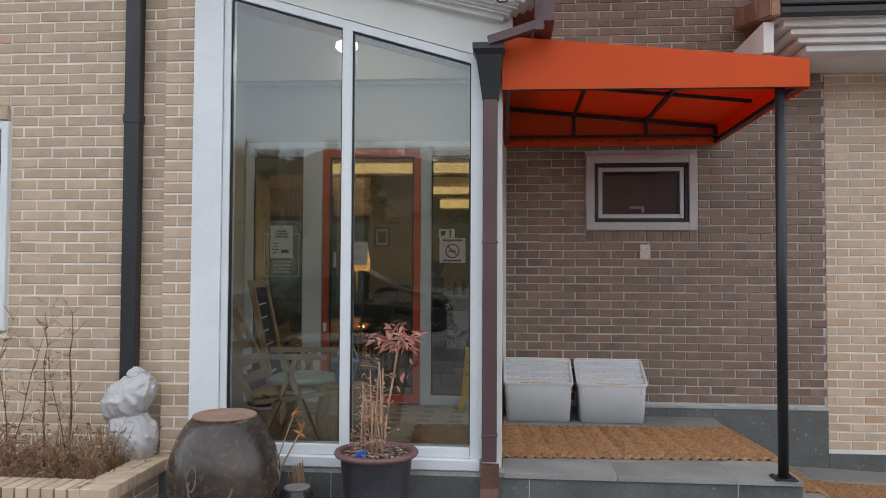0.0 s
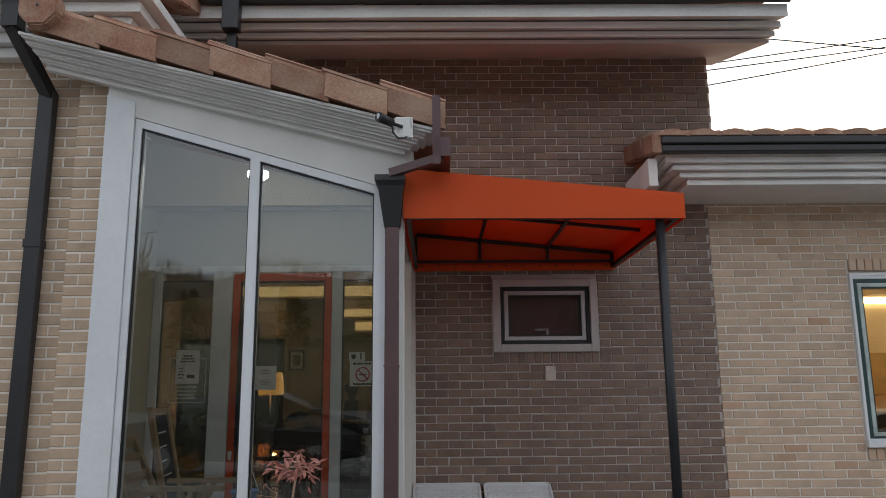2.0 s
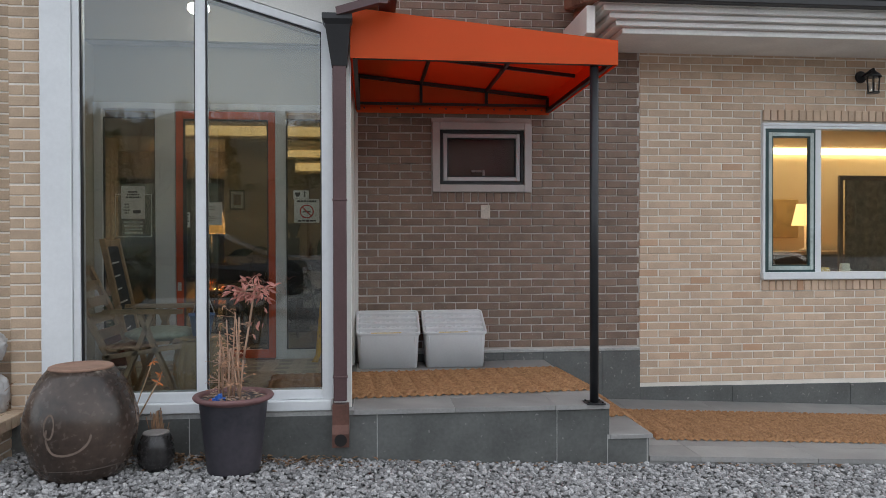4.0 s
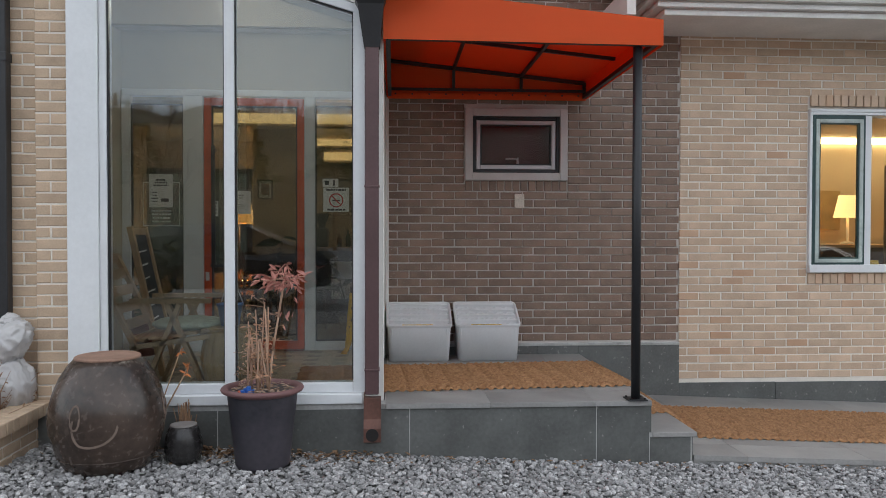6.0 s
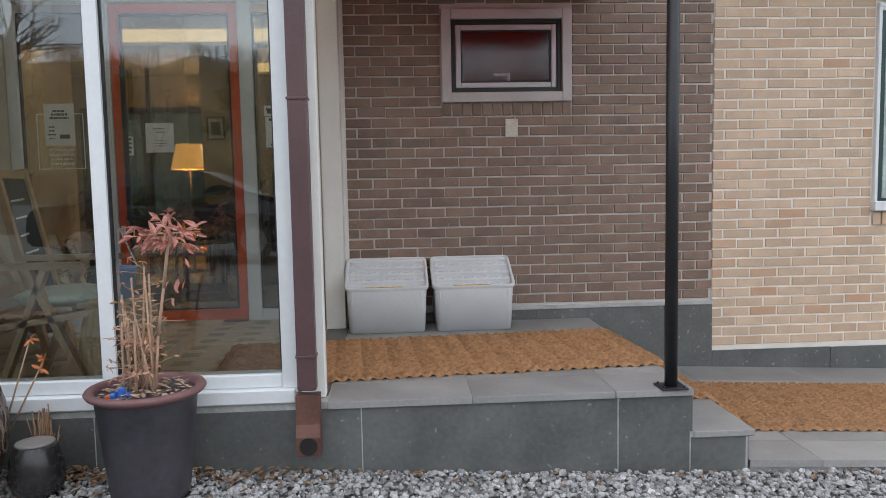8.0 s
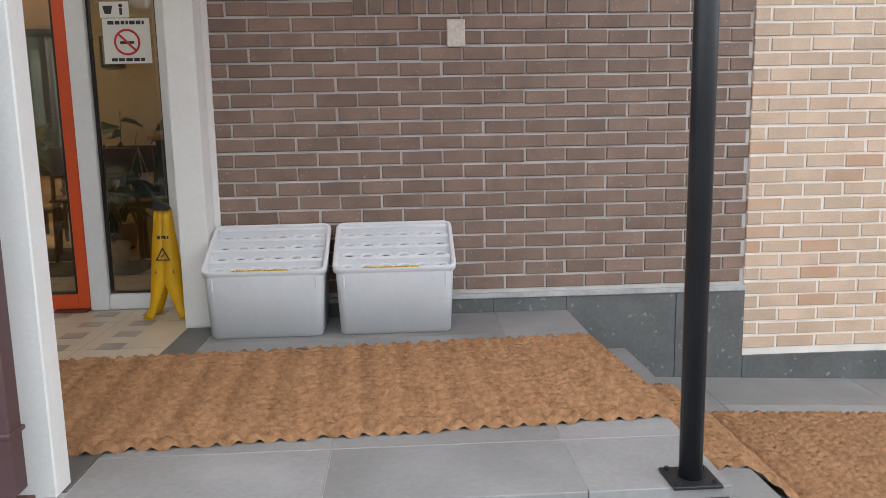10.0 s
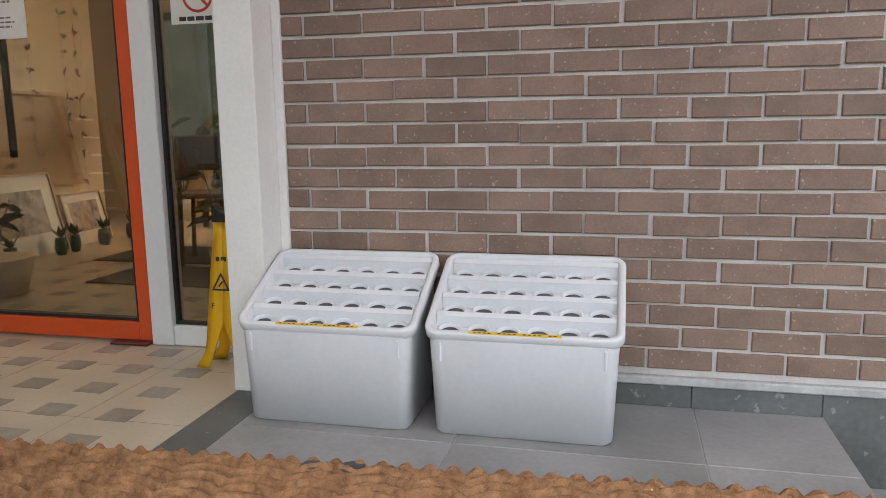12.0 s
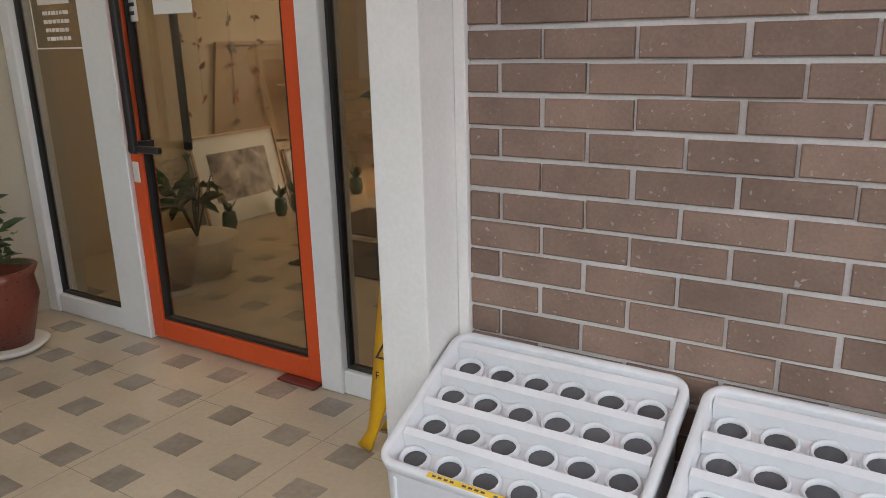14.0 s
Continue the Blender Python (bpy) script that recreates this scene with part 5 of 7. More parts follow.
for y, z0 in ((8.30, 1.0), (8.45, 1.2), (8.72, 1.05), (8.95, 1.1), (9.30, 0.95), (9.44, 0.9)):
    gl_ = thing("leaf_garland", (-2.97, y, 2.6), "thread of dried leaves and flowers hanging on the wall", "garland", "garlands on the cafe wall")
    bm = B()
    part("thread", rod(bm, (-2.97, y, z0), (-2.97, y, 2.85), 0.0012, seg=4), twine, gl_)
    z = z0
    while z < 2.6:
        bm = B()
        for _ in range(3):
            g = rg.uniform(0, 6.28)
            d = Vector((0.25, math.cos(g), math.sin(g))).normalized()
            e = Vector((0.0, -d.z, d.y))
            c = Vector((-2.965, y + rg.gauss(0, 0.012), z))
            l = rg.uniform(0.03, 0.062)
            bm.faces.new([bm.verts.new(c + d * l * a + e * l * b) for a, b in ((0, 0), (0.4, 0.3), (1, 0), (0.4, -0.3))])
        part("leaf", bm, rg.choice(dried), gl_)
        z += rg.uniform(0.11, 0.2)
for k, (y, r_) in enumerate(((8.34, 0.05), (8.80, 0.045), (8.95, 0.04), (9.27, 0.05), (9.62, 0.055))):
    sp_ = thing("small_plant_pot", (-2.72, y, TOP), "small dark glazed pot with a short green plant", "flower pot", "pots along the cafe wall")
    bm = B()
    lathe(bm, [(r_ * 0.7, 0.0), (r_, 0.05), (r_ * 0.8, 0.12), (r_ * 0.6, 0.125)], (-2.72, y, TOP), 16)
    part("pot", bm, bottle_mats[1], sp_)
    bm = B()
    for _ in range(14):
        g = rg.uniform(0, 6.28)
        d = Vector((math.cos(g) * 0.6, math.sin(g) * 0.6, rg.uniform(0.4, 1.2)))
        e = d.cross(Vector((0, 0, 1))).normalized()
        c = Vector((-2.72, y, TOP + 0.12))
        l = rg.uniform(0.06, 0.12)
        bm.faces.new([bm.verts.new(c + d * l * a + e * l * b) for a, b in ((0, 0), (0.5, 0.2), (1, 0), (0.5, -0.2))])
    part("foliage", bm, cafe_green, sp_)
rug_mat = surface("dark_brown_rug", (0.05, 0.04, 0.035), 0.95, 0, 0.3, 6, 120, 0.2)
for x0_, x1_, y0_, y1_ in ((-1.86, -0.8, 7.96, 8.5), (-2.32, -1.25, 8.62, 9.25)):
    bm = B()
    box(bm, x0_, x1_, y0_, y1_, TOP - 0.001, TOP + 0.008, 0.003)
    tagged(part("rug", bm, rug_mat), "dark brown flat rug on the tiled cafe floor", "rug", "rugs in the cafe")

warm = new("cafe_lamp_light", bpy.data.lights.new("cafe_lamp_light", "POINT"))
warm.data.energy, warm.data.color, warm.data.shadow_soft_size = 14, (1.0, 0.72, 0.42), 0.15
warm.location = (-2.0, 10.45, 1.8)
# area lamp for the coves, widened past the strips to brighten the room
down = new("cafe_cove_fill", bpy.data.lights.new("cafe_cove_fill", "AREA"))
down.data.shape, down.data.size, down.data.size_y, down.data.energy, down.data.color = "RECTANGLE", 4.6, 0.5, 6.5, (1.0, 0.78, 0.5)
down.matrix_world = pose(-2.2, 8.8, 2.80)

# ---- large window of the cream wing and its room ----
win5 = tagged(new("window_5"), "large window with white frame and a dark green-edged casement", "window", "", "structure")
win5.location = (4.9, W, 1.115)
bm = B()
ring(bm, 3.925, 6.28, 1.16, 2.605, 0.027, W - 0.035, W + 0.1, 0.004)
box(bm, 3.925, 6.28, W - 0.04, W + 0.1, 2.606, 2.632)
part("window_frame", bm, white_pvc, win5)
bm = B()
box(bm, 4.46, 4.525, W - 0.02, W + 0.08, 1.188, 2.577, 0.004)
part("mullion", bm, white_pvc, win5)
bm = B()
box(bm, 3.918, 6.285, W - 0.06, W + 0.02, 1.132, 1.204, 0.004)
part("window_sill", bm, white_pvc, win5)
seal_green = surface("dark_green_seal", (0.02, 0.055, 0.055), 0.4)
sash_mat = surface("pale_green_white_sash", (0.45, 0.52, 0.5), 0.4)
bm = B()
part("casement_seal", ring(bm, 3.9525, 4.4595, 1.188, 2.5775, 0.034, W - 0.028, W + 0.03, 0.002), seal_green, win5)
bm = B()
sash = part("casement", ring(bm, 3.988, 4.442, 1.224, 2.542, 0.034, W - 0.03, W + 0.02, 0.003), sash_mat, win5)
bm = B()
part("casement_seal", ring(bm, 4.022, 4.408, 1.258, 2.508, 0.014, W - 0.02, W + 0.01, 0.001), seal_green, win5)
for a, b, c, d in ((4.036, 4.394, 1.272, 2.494), (4.525, 6.252, 1.188, 2.577)):
    bm = B()
    box(bm, a, b, W - 0.005, W + 0.003, c, d)
    part("pane", bm, glazing("window_glass", (0.9, 0.93, 0.9), 0.04), win5).visible_shadow = False
gold = surface("warm_cream_wall", (0.62, 0.5, 0.34), 0.85, 0, 0.06, 2, 80, 0.03)
bm = B()
box(bm, 2.8, 9.0, 11.0, 11.2, 0.3, 3.1)
box(bm, 2.75, 2.95, W + 0.25, 11.2, 0.3, 3.1)
box(bm, 8.9, 9.0, W + 0.25, 11.2, 0.3, 3.1)
box(bm, 2.8, 9.0, W + 0.25, 11.2, 0.25, 0.4)
setting("wall_lounge", bm, gold, "warm cream walls of the lounge behind the large window", "wall")
bm = B()
box(bm, 2.8, 9.0, W + 0.25, 11.2, 2.95, 3.1)
setting("ceiling_lounge", bm, gold, "cream ceiling with a lit cove", "ceiling")
cv = thing("cove_light", (5.5, 10.8, 2.75), "warm yellow cove light along the lounge wall", "light strip")
bm = B()
box(bm, 3.0, 8.8, 10.9, 10.99, 2.86, 2.94)
part("strip", bm, glowing("bright_cove_light", (1.0, 0.74, 0.4), 3.6), cv)
tl = thing("table_lamp", (6.6, 10.2, 1.3), "table lamp with a lit cream cone shade", "lamp")
bm = B()
lathe(bm, [(0.19, -0.16), (0.12, 0.16)], (6.67, 10.4, 1.89), 24, False)
part("shade", bm, glowing("lit_cream_lampshade", (1.0, 0.62, 0.25), 0.65), tl)
bm = B()
lathe(bm, [(0.09, 0), (0.09, 0.02), (0.015, 0.05), (0.02, 0.42)], (6.67, 10.4, 1.346), 16)
part("base", bm, white_plastic, tl)
sb = thing("sideboard", (6.7, 10.4, 0.4), "dark sideboard along the lounge wall", "sideboard")
bm = B()
box(bm, 5.6, 8.6, 10.1, 10.9, 0.4, 1.3, 0.006)
part("body", bm, walnut, sb)
bm = B()
box(bm, 5.58, 8.62, 10.08, 10.92, 1.301, 1.345, 0.006)
part("top", bm, light_wood, sb)
pan = thing("wall_panel", (6.2, 10.97, 1.8), "plain ochre picture on the lounge wall", "picture")
bm = B()
box(bm, 6.3, 6.9, 10.96, 10.998, 1.55, 2.15, 0.004)
part("board", bm, surface("ochre_board", (0.4, 0.27, 0.1), 0.7), pan)
sill_shelf = thing("window_shelf", (5.2, W + 0.4, 1.1), "dark wooden shelf inside the window", "shelf")
bm = B()
box(bm, 4.0, 6.3, W + 0.26, W + 0.6, 1.06, 1.10, 0.004)
part("board", bm, walnut, sill_shelf)
for x, h, c, lab in ((4.80, 0.13, (0.62, 0.42, 0.08), "yellow ceramic mug on the window shelf"), (5.02, 0.17, (0.68, 0.68, 0.62), "white ceramic jug on the window shelf")):
    mg = thing("jug" if h > 0.15 else "mug", (x, W + 0.36, 1.10), lab, "jug" if h > 0.15 else "mug")
    bm = B()
    lathe(bm, [(0.05, 0), (0.055, 0.02), (0.05, h * 0.7), (0.045, h), (0.04, h), (0.042, 0.02)], (x, W + 0.36, 1.10), 20)
    cm = surface(lab.split()[0] + "_glaze", c, 0.25, 0, 0.06)
    part("body", bm, cm, mg)
    bm = B()
    hp = [Vector((x + 0.045 + 0.035 * math.sin(math.pi * k / 6), W + 0.36, 1.10 + h * 0.25 + h * 0.5 * k / 6)) for k in range(7)]
    for p, q in zip(hp, hp[1:]):
        rod(bm, p, q, 0.007, seg=6)
    part("handle", bm, cm, mg)
cur = thing("curtain", (5.6, W + 0.3, 1.1), "sheer grey lace curtain beside a dark wooden frame", "curtain")
bm = B()
prev = None
for i in range(49):
    x = 6.3 + i * 0.026
    y = 8.9 + 0.03 * math.sin(i * 1.1) + 0.012 * math.sin(i * 2.7)
    row = [bm.verts.new((x, y, z)) for z in (0.42, 2.3)]
    if prev:
        bm.faces.new((prev[0], row[0], row[1], prev[1])).smooth = True
    prev = row
bmesh.ops.solidify(bm, geom=bm.faces[:], thickness=0.003)
part("cloth", bm, surface("grey_lace", (0.3, 0.28, 0.25), 0.8, 0, 0.4, 14, 60, 0.1), cur)
bm = B()
box(bm, 6.22, 7.75, 8.86, 8.9, 2.28, 2.34)
box(bm, 6.2, 6.25, 8.86, 8.9, 0.4, 2.34)
part("rod", bm, walnut, cur)
lamp_r = new("lounge_light", bpy.data.lights.new("lounge_light", "AREA"))
lamp_r.data.shape, lamp_r.data.size, lamp_r.data.size_y, lamp_r.data.energy, lamp_r.data.color = "RECTANGLE", 5.4, 0.4, 16, (1.0, 0.76, 0.46)
lamp_r.matrix_world = pose(6.0, 10.55, 2.9, -18, 0, 0)

# ---- wall lantern ----
wl_ = thing("wall_lantern", (4.95, W - 0.02, 3.05), "black metal wall lantern with clear glass", "lamp")
bm = B()
rod(bm, (4.93, W - 0.01, 3.09), (4.93, W - 0.03, 3.09), 0.06, 0.05, 16)
rod(bm, (4.93, W - 0.03, 3.09), (4.97, W - 0.13, 3.14), 0.012, seg=8)
part("bracket", bm, black_steel, wl_)
bm = B()
lathe(bm, [(0.075, 0.0), (0.06, 0.03), (0.02, 0.06), (0.008, 0.09)], (4.97, W - 0.14, 3.06), 12)
part("cap", bm, black_steel, wl_)
bm = B()
for g in range(6):
    a = 2 * math.pi * g / 6
    rod(bm, (4.97 + 0.06 * math.cos(a), W - 0.14 + 0.06 * math.sin(a), 3.06), (4.97 + 0.05 * math.cos(a), W - 0.14 + 0.05 * math.sin(a), 2.92), 0.005, seg=5)
lathe(bm, [(0.055, 0), (0.055, 0.012)], (4.97, W - 0.14, 2.908), 12)
part("cage", bm, black_steel, wl_)
bm = B()
lathe(bm, [(0.044, 0.0), (0.052, 0.13)], (4.97, W - 0.14, 2.925), 12, False)
part("glass", bm, glazing("lantern_glass", (0.9, 0.9, 0.88), 0.05), wl_)

# ---- window of the house beside the glass front ----
win6 = tagged(new("window_6"), "white-framed window with dark glass in the cream wall", "window", "", "structure")
win6.location = (-3.9, LW, 1.13)
bm = B()
part("window_frame", ring(bm, -4.6, -3.28, 1.185, 2.605, 0.05, LW - 0.03, LW + 0.1, 0.004), white_pvc, win6)
bm = B()
box(bm, -4.55, -3.33, LW + 0.02, LW + 0.028, 1.235, 2.555)
part("pane", bm, glazing("dark_window_glass", (0.25, 0.28, 0.3), 0.1), win6)
bm = B()
box(bm, -4.7, -3.2, LW + 0.5, LW + 0.55, 0.9, 2.7)
setting("wall_dim", bm, walnut, "dim room behind the side window", "wall")

# ---- coir mats ----
coir = surface("coir", (0.31, 0.148, 0.062), 0.95, 0, 0.3, 40, 260, 0.9, tint=(0.5, 0.268, 0.128))


def coir_mat(name, x0, x1, y0, y1, base, label, step=0.011, turn=0.0):
    """A thick mat of plaited coir rope; base gives the height of what it lies on."""
    rnd = random.Random(round(x0 * 10) + 7)
    nx, ny = int((x1 - x0) / step), int((y1 - y0) / step)
    v, f = [], []
    for j in range(ny + 1):
        for i in range(nx + 1):
            edge = min(i, nx - i, j, ny - j)
            x, y = x0 + (x1 - x0) * i / nx, y0 + (y1 - y0) * j / ny
            tri = abs((x / 0.075) % 2 - 1)
            h = 0.022 + 0.015 * math.sin(2 * math.pi * (y / 0.046 + 0.75 * tri)) - 0.004 * (abs((x / 0.0375 + 1) % 2 - 1) < 0.25)
            h += 0.004 * noise.noise(Vector((x * 21, y * 21, 1.3))) + 0.003 * noise.noise(Vector((x * 3.1, y * 3.1, 5.0)))
            if edge < 3:
                h = (0.001, 0.018, 0.025)[edge] + 0.012 * math.sin((x + y) * 2 * math.pi / 0.062)
                h = max(h, 0.001)
            if edge == 0:
                w = 0.02 * noise.noise(Vector((x * 16, y * 16, 9.0)))
                x += w * (1 if i in (0, nx) else 0)
                y += w * (1 if j in (0, ny) else 0)
            rx_, ry_ = (x - x1) * math.cos(turn) - (y - y0) * math.sin(turn), (x - x1) * math.sin(turn) + (y - y0) * math.cos(turn)
            v.append((x1 + rx_, y0 + ry_, base(x) + h))
    for j in range(ny):
        for i in range(nx):
            a = j * (nx + 1) + i
            f.append((a, a + 1, a + nx + 2, a + nx + 1))
    me = bpy.data.meshes.new(name)
    me.from_pydata(v, [], f)
    me.materials.append(coir)
    for p in me.polygons:
        p.use_smooth = True
    return tagged(new(name, me), label, "mat", "coir mats")


coir_mat("coir_mat", -0.56, 1.833, 5.141, 6.07, lambda x: TOP, "brown plaited coir mat on the stone porch", 0.009, radians(3.5))
coir_mat("coir_mat", 2.3, 6.6, 5.115, 6.06, lambda x: ramp_z(x), "long brown coir mat on the sloping ramp", 0.015)
coir_mat("coir_mat", 1.84, 2.298, 5.19, 5.98, lambda x: 0.19 if x < 2.1 else 0.19 - (x - 2.1) * 0.8, "brown coir mat piece over the stone step", 0.011)
bm = B()
for x, y, r in ((0.42, 5.945, 0.028), (0.53, 5.955, 0.035)):
    lathe(bm, [(r, 0.0), (r * 0.8, 0.003)], (x, y, TOP + 0.024), 10)
spot_ = part("mat_stain", bm, shade_and_mark_dark)
tagged(spot_, "two dark damp patches on the coir mat", "stain")

# ---- gravel and leaves ----
ico_v = []
phi = (1 + 5 ** 0.5) / 2
for a, b in ((-1, phi), (1, phi), (-1, -phi), (1, -phi)):
    ico_v += [(a, b, 0), (0, a, b), (b, 0, a)]
ico = bmesh.new()
for p in ico_v:
    ico.verts.new(Vector(p).normalized())
hull = bmesh.ops.convex_hull(ico, input=ico.verts[:])
ico.verts.index_update()
IV = np.array([q.co[:] for q in ico.verts])
IF = np.array([[q.index for q in fc.verts] for fc in ico.faces])
ico.free()
rng = np.random.default_rng(4)


def pebbles(name, n, xr, yr, smin, smax, material, label, keep=None):
    x, y = rng.uniform(*xr, n), rng.uniform(*yr, n)
    if keep is not None:
        k = keep(x, y)
        x, y = x[k], y[k]
        n = len(x)
    s = smin + (smax - smin) * rng.random(n) ** 2
    ax = rng.uniform(0.6, 1.25, (n, 3)) * np.array([1, 1, 0.75])
    jit = rng.uniform(0.75, 1.2, (n, len(IV), 1))
    g = rng.uniform(0, 2 * np.pi, n)
    P = IV[None] * jit * (s[:, None] * ax)[:, None, :]
    c, d = np.cos(g)[:, None], np.sin(g)[:, None]
    X, Y = P[:, :, 0] * c - P[:, :, 1] * d, P[:, :, 0] * d + P[:, :, 1] * c
    base = np.array([level(float(t)) for t in x])
    Z = P[:, :, 2] + (base - 0.018 + s * 0.55 + rng.uniform(0, 0.014, n))[:, None]
    V = np.stack([X + x[:, None], Y + y[:, None], Z], -1).reshape(-1, 3)
    Fc = (IF[None] + (np.arange(n) * len(IV))[:, None, None]).reshape(-1, 3)
    me = bpy.data.meshes.new(name)
    me.from_pydata(V.tolist(), [], Fc.tolist())
    me.materials.append(material)
    return tagged(new(name, me), label, "gravel", "", "stuff")


stone = surface("grey_gravel", (0.25, 0.248, 0.245), 0.85, 0, 0.45, 9, 120, 0.1, vary="island", spread=0.4, tint=(0.5, 0.49, 0.49))
pebbles("gravel", 26000, (-2.05, 4.6), (3.45, 4.685), 0.007, 0.021, stone, "loose grey crushed gravel along the porch")
pebbles("gravel", 14000, (-2.3, 5.0), (1.8, 3.5), 0.008, 0.018, stone, "loose grey crushed gravel in the yard")

leaf_brown = surface("dead_leaf", (0.17, 0.09, 0.05), 0.8, 0, 0.4, 12, 80, 0.1, vary="island", tint=(0.33, 0.2, 0.11))


def leaf_litter(name, spots, size, label, material):
    rnd = random.Random(name + str(len(spots)))
    v, f = [], []
    for x, y, z in spots:
        s, g, tilt = size * rnd.uniform(0.6, 1.3), rnd.uniform(0, 6.28), rnd.uniform(-0.5, 0.5)
        o = len(v)
        curl = rnd.uniform(0.1, 0.5)
        for u, w, h in ((-1, 0, 0), (-0.3, -0.45, curl), (0.4, -0.35, curl), (1, 0, 0.15), (0.4, 0.35, curl), (-0.3, 0.45, curl), (0, 0, 0)):
            X, Y = s * (u * math.cos(g) - w * math.sin(g)), s * (u * math.sin(g) + w * math.cos(g))
            v.append((x + X, y + Y, z + s * h * 0.6 + X * tilt))
        f += [(o + 6, o + i, o + (i + 1) % 6) for i in range(6)]
    me = bpy.data.meshes.new(name)
    me.from_pydata(v, [], f)
    me.materials.append(material)
    return tagged(new(name, me), label, "leaves", "", "stuff")


rl_ = random.Random(11)
litter = []
for _ in range(420):
    x = rl_.choice((rl_.gauss(-1.1, 0.35), rl_.gauss(-0.35, 0.3), rl_.gauss(-0.9, 0.2)))
    litter.append((x, F - 0.02 - abs(rl_.gauss(0, 0.12)), level(x) + rl_.uniform(0.0, 0.03)))
for _ in range(60):
    x = rl_.uniform(0.3, 3.6)
    litter.append((x, F - 0.02 - abs(rl_.gauss(0, 0.05)), level(x) + rl_.uniform(0.0, 0.015)))
leaf_litter("fallen_leaves", litter, 0.022, "dry brown leaves gathered on the gravel by the wall", leaf_brown)

# ---- large onggi-style jar ----
onggi = surface("dark_glazed_earthenware", (0.036, 0.026, 0.021), 0.24, 0, 0.35, 3.5, 30, 0.05, tint=(0.1, 0.07, 0.056), spots=0.25, spot_colour=(0.16, 0.12, 0.1))
bare_clay = surface("bare_reddish_clay", (0.3, 0.18, 0.13), 0.8, 0, 0.25, 7, 70, 0.1)
JX, JY, JZ = -1.51, 4.32, 0.13
jar = thing("earthenware_jar", (JX, JY, JZ), "large upturned dark brown glazed earthenware jar on the gravel", "jar")
bm = B()
lathe(bm, [(r * 0.87, z * 0.9) for r, z in ((0.235, 0.0), (0.275, 0.05), (0.30, 0.095), (0.303, 0.10), (0.325, 0.16), (0.35, 0.25), (0.362, 0.34), (0.355, 0.42), (0.33, 0.51), (0.29, 0.60), (0.243, 0.67), (0.205, 0.71))], (JX, JY, JZ), 56)
part("body", bm, onggi, jar)
bm = B()
lathe(bm, [(r * 0.87, z * 0.9) for r, z in ((0.206, 0.708), (0.203, 0.722), (0.192, 0.727), (0.17, 0.727), (0.15, 0.722))], (JX, JY, JZ), 48)
part("base_disc", bm, bare_clay, jar, "bare reddish clay disc")
for z, r in ((0.101, 0.268),):
    bm = B()
    lathe(bm, [(r - 0.004, -0.006), (r + 0.004, 0), (r - 0.004, 0.006)], (JX, JY, JZ + z), 56, False)
    part("band", bm, onggi, jar)
swirl = surface("buff_finger_drawn_line", (0.2, 0.145, 0.115), 0.6)


def jar_r(z):
    z /= 0.9
    prof = [(0.235, 0.0), (0.303, 0.10), (0.35, 0.25), (0.362, 0.34), (0.355, 0.42), (0.33, 0.51), (0.29, 0.60)]
    for (r0, z0), (r1, z1) in zip(prof, prof[1:]):
        if z0 <= z <= z1:
            return 0.87 * (r0 + (r1 - r0) * (z - z0) / (z1 - z0))
    return 0.26


for start in (-104, 2, -190):
    bm = B()
    pts = []
    for k in range(30):
        s = k / 29
        g = radians(start + 42 * s - 8 * math.sin(2 * math.pi * s))
        z = 0.31 - 0.11 * math.sin(math.pi * min(1.0, s * 1.15)) + 0.12 * max(0.0, 0.3 - s)
        pts.append(Vector((JX + (jar_r(z) + 0.001) * math.cos(g), JY + (jar_r(z) + 0.001) * math.sin(g), JZ + z)))
    for p, q in zip(pts, pts[1:]):
        bar(bm, p, q, 0.004, 0.012)
    loop = []
    for k in range(17):
        g2 = 2 * math.pi * k / 16
        gg = radians(start + 2) + 0.09 * math.cos(g2)
        z = 0.36 + 0.065 * math.sin(g2)
        loop.append(Vector((JX + (jar_r(z) + 0.001) * math.cos(gg), JY + (jar_r(z) + 0.001) * math.sin(gg), JZ + z)))
    for p, q in zip(loop, loop[1:]):
        bar(bm, p, q, 0.004, 0.01)
    part("drawn_line", bm, swirl, jar, "buff looping line drawn in the glaze")

# ---- small jar with a dry twig ----
sj = thing("small_jar", (-1.115, 4.42, 0.12), "small black glazed jar with a pale flat top", "jar")
zj = level(-1.115)
bm = B()
lathe(bm, [(0.075, 0.0), (0.10, 0.03), (0.112, 0.09), (0.106, 0.105), (0.108, 0.115), (0.10, 0.16), (0.085, 0.205), (0.078, 0.215)], (-1.115, 4.42, zj), 32)
part("body", bm, surface("black_glaze", (0.03, 0.028, 0.028), 0.25, 0, 0.3, 6, 40, 0.04), sj)
bm = B()
lathe(bm, [(0.078, 0.216), (0.076, 0.224), (0.06, 0.226)], (-1.115, 4.42, zj), 28)
part("lid", bm, surface("grey_stone_lid", (0.22, 0.2, 0.19), 0.7), sj)
twig_mat = surface("dry_stem", (0.34, 0.23, 0.15), 0.85, 0, 0.25, 12, 90, 0.08)
dead_mat = surface("dry_brown_foliage", (0.24, 0.13, 0.075), 0.9, 0, 0.35, 14, 90, 0.1, vary="island", tint=(0.36, 0.22, 0.13))
tuft = thing("dry_tuft", (-1.15, 4.55, zj), "small tuft of dry brown heads behind the small jar", "plant")
bm = B()
r3 = random.Random(5)
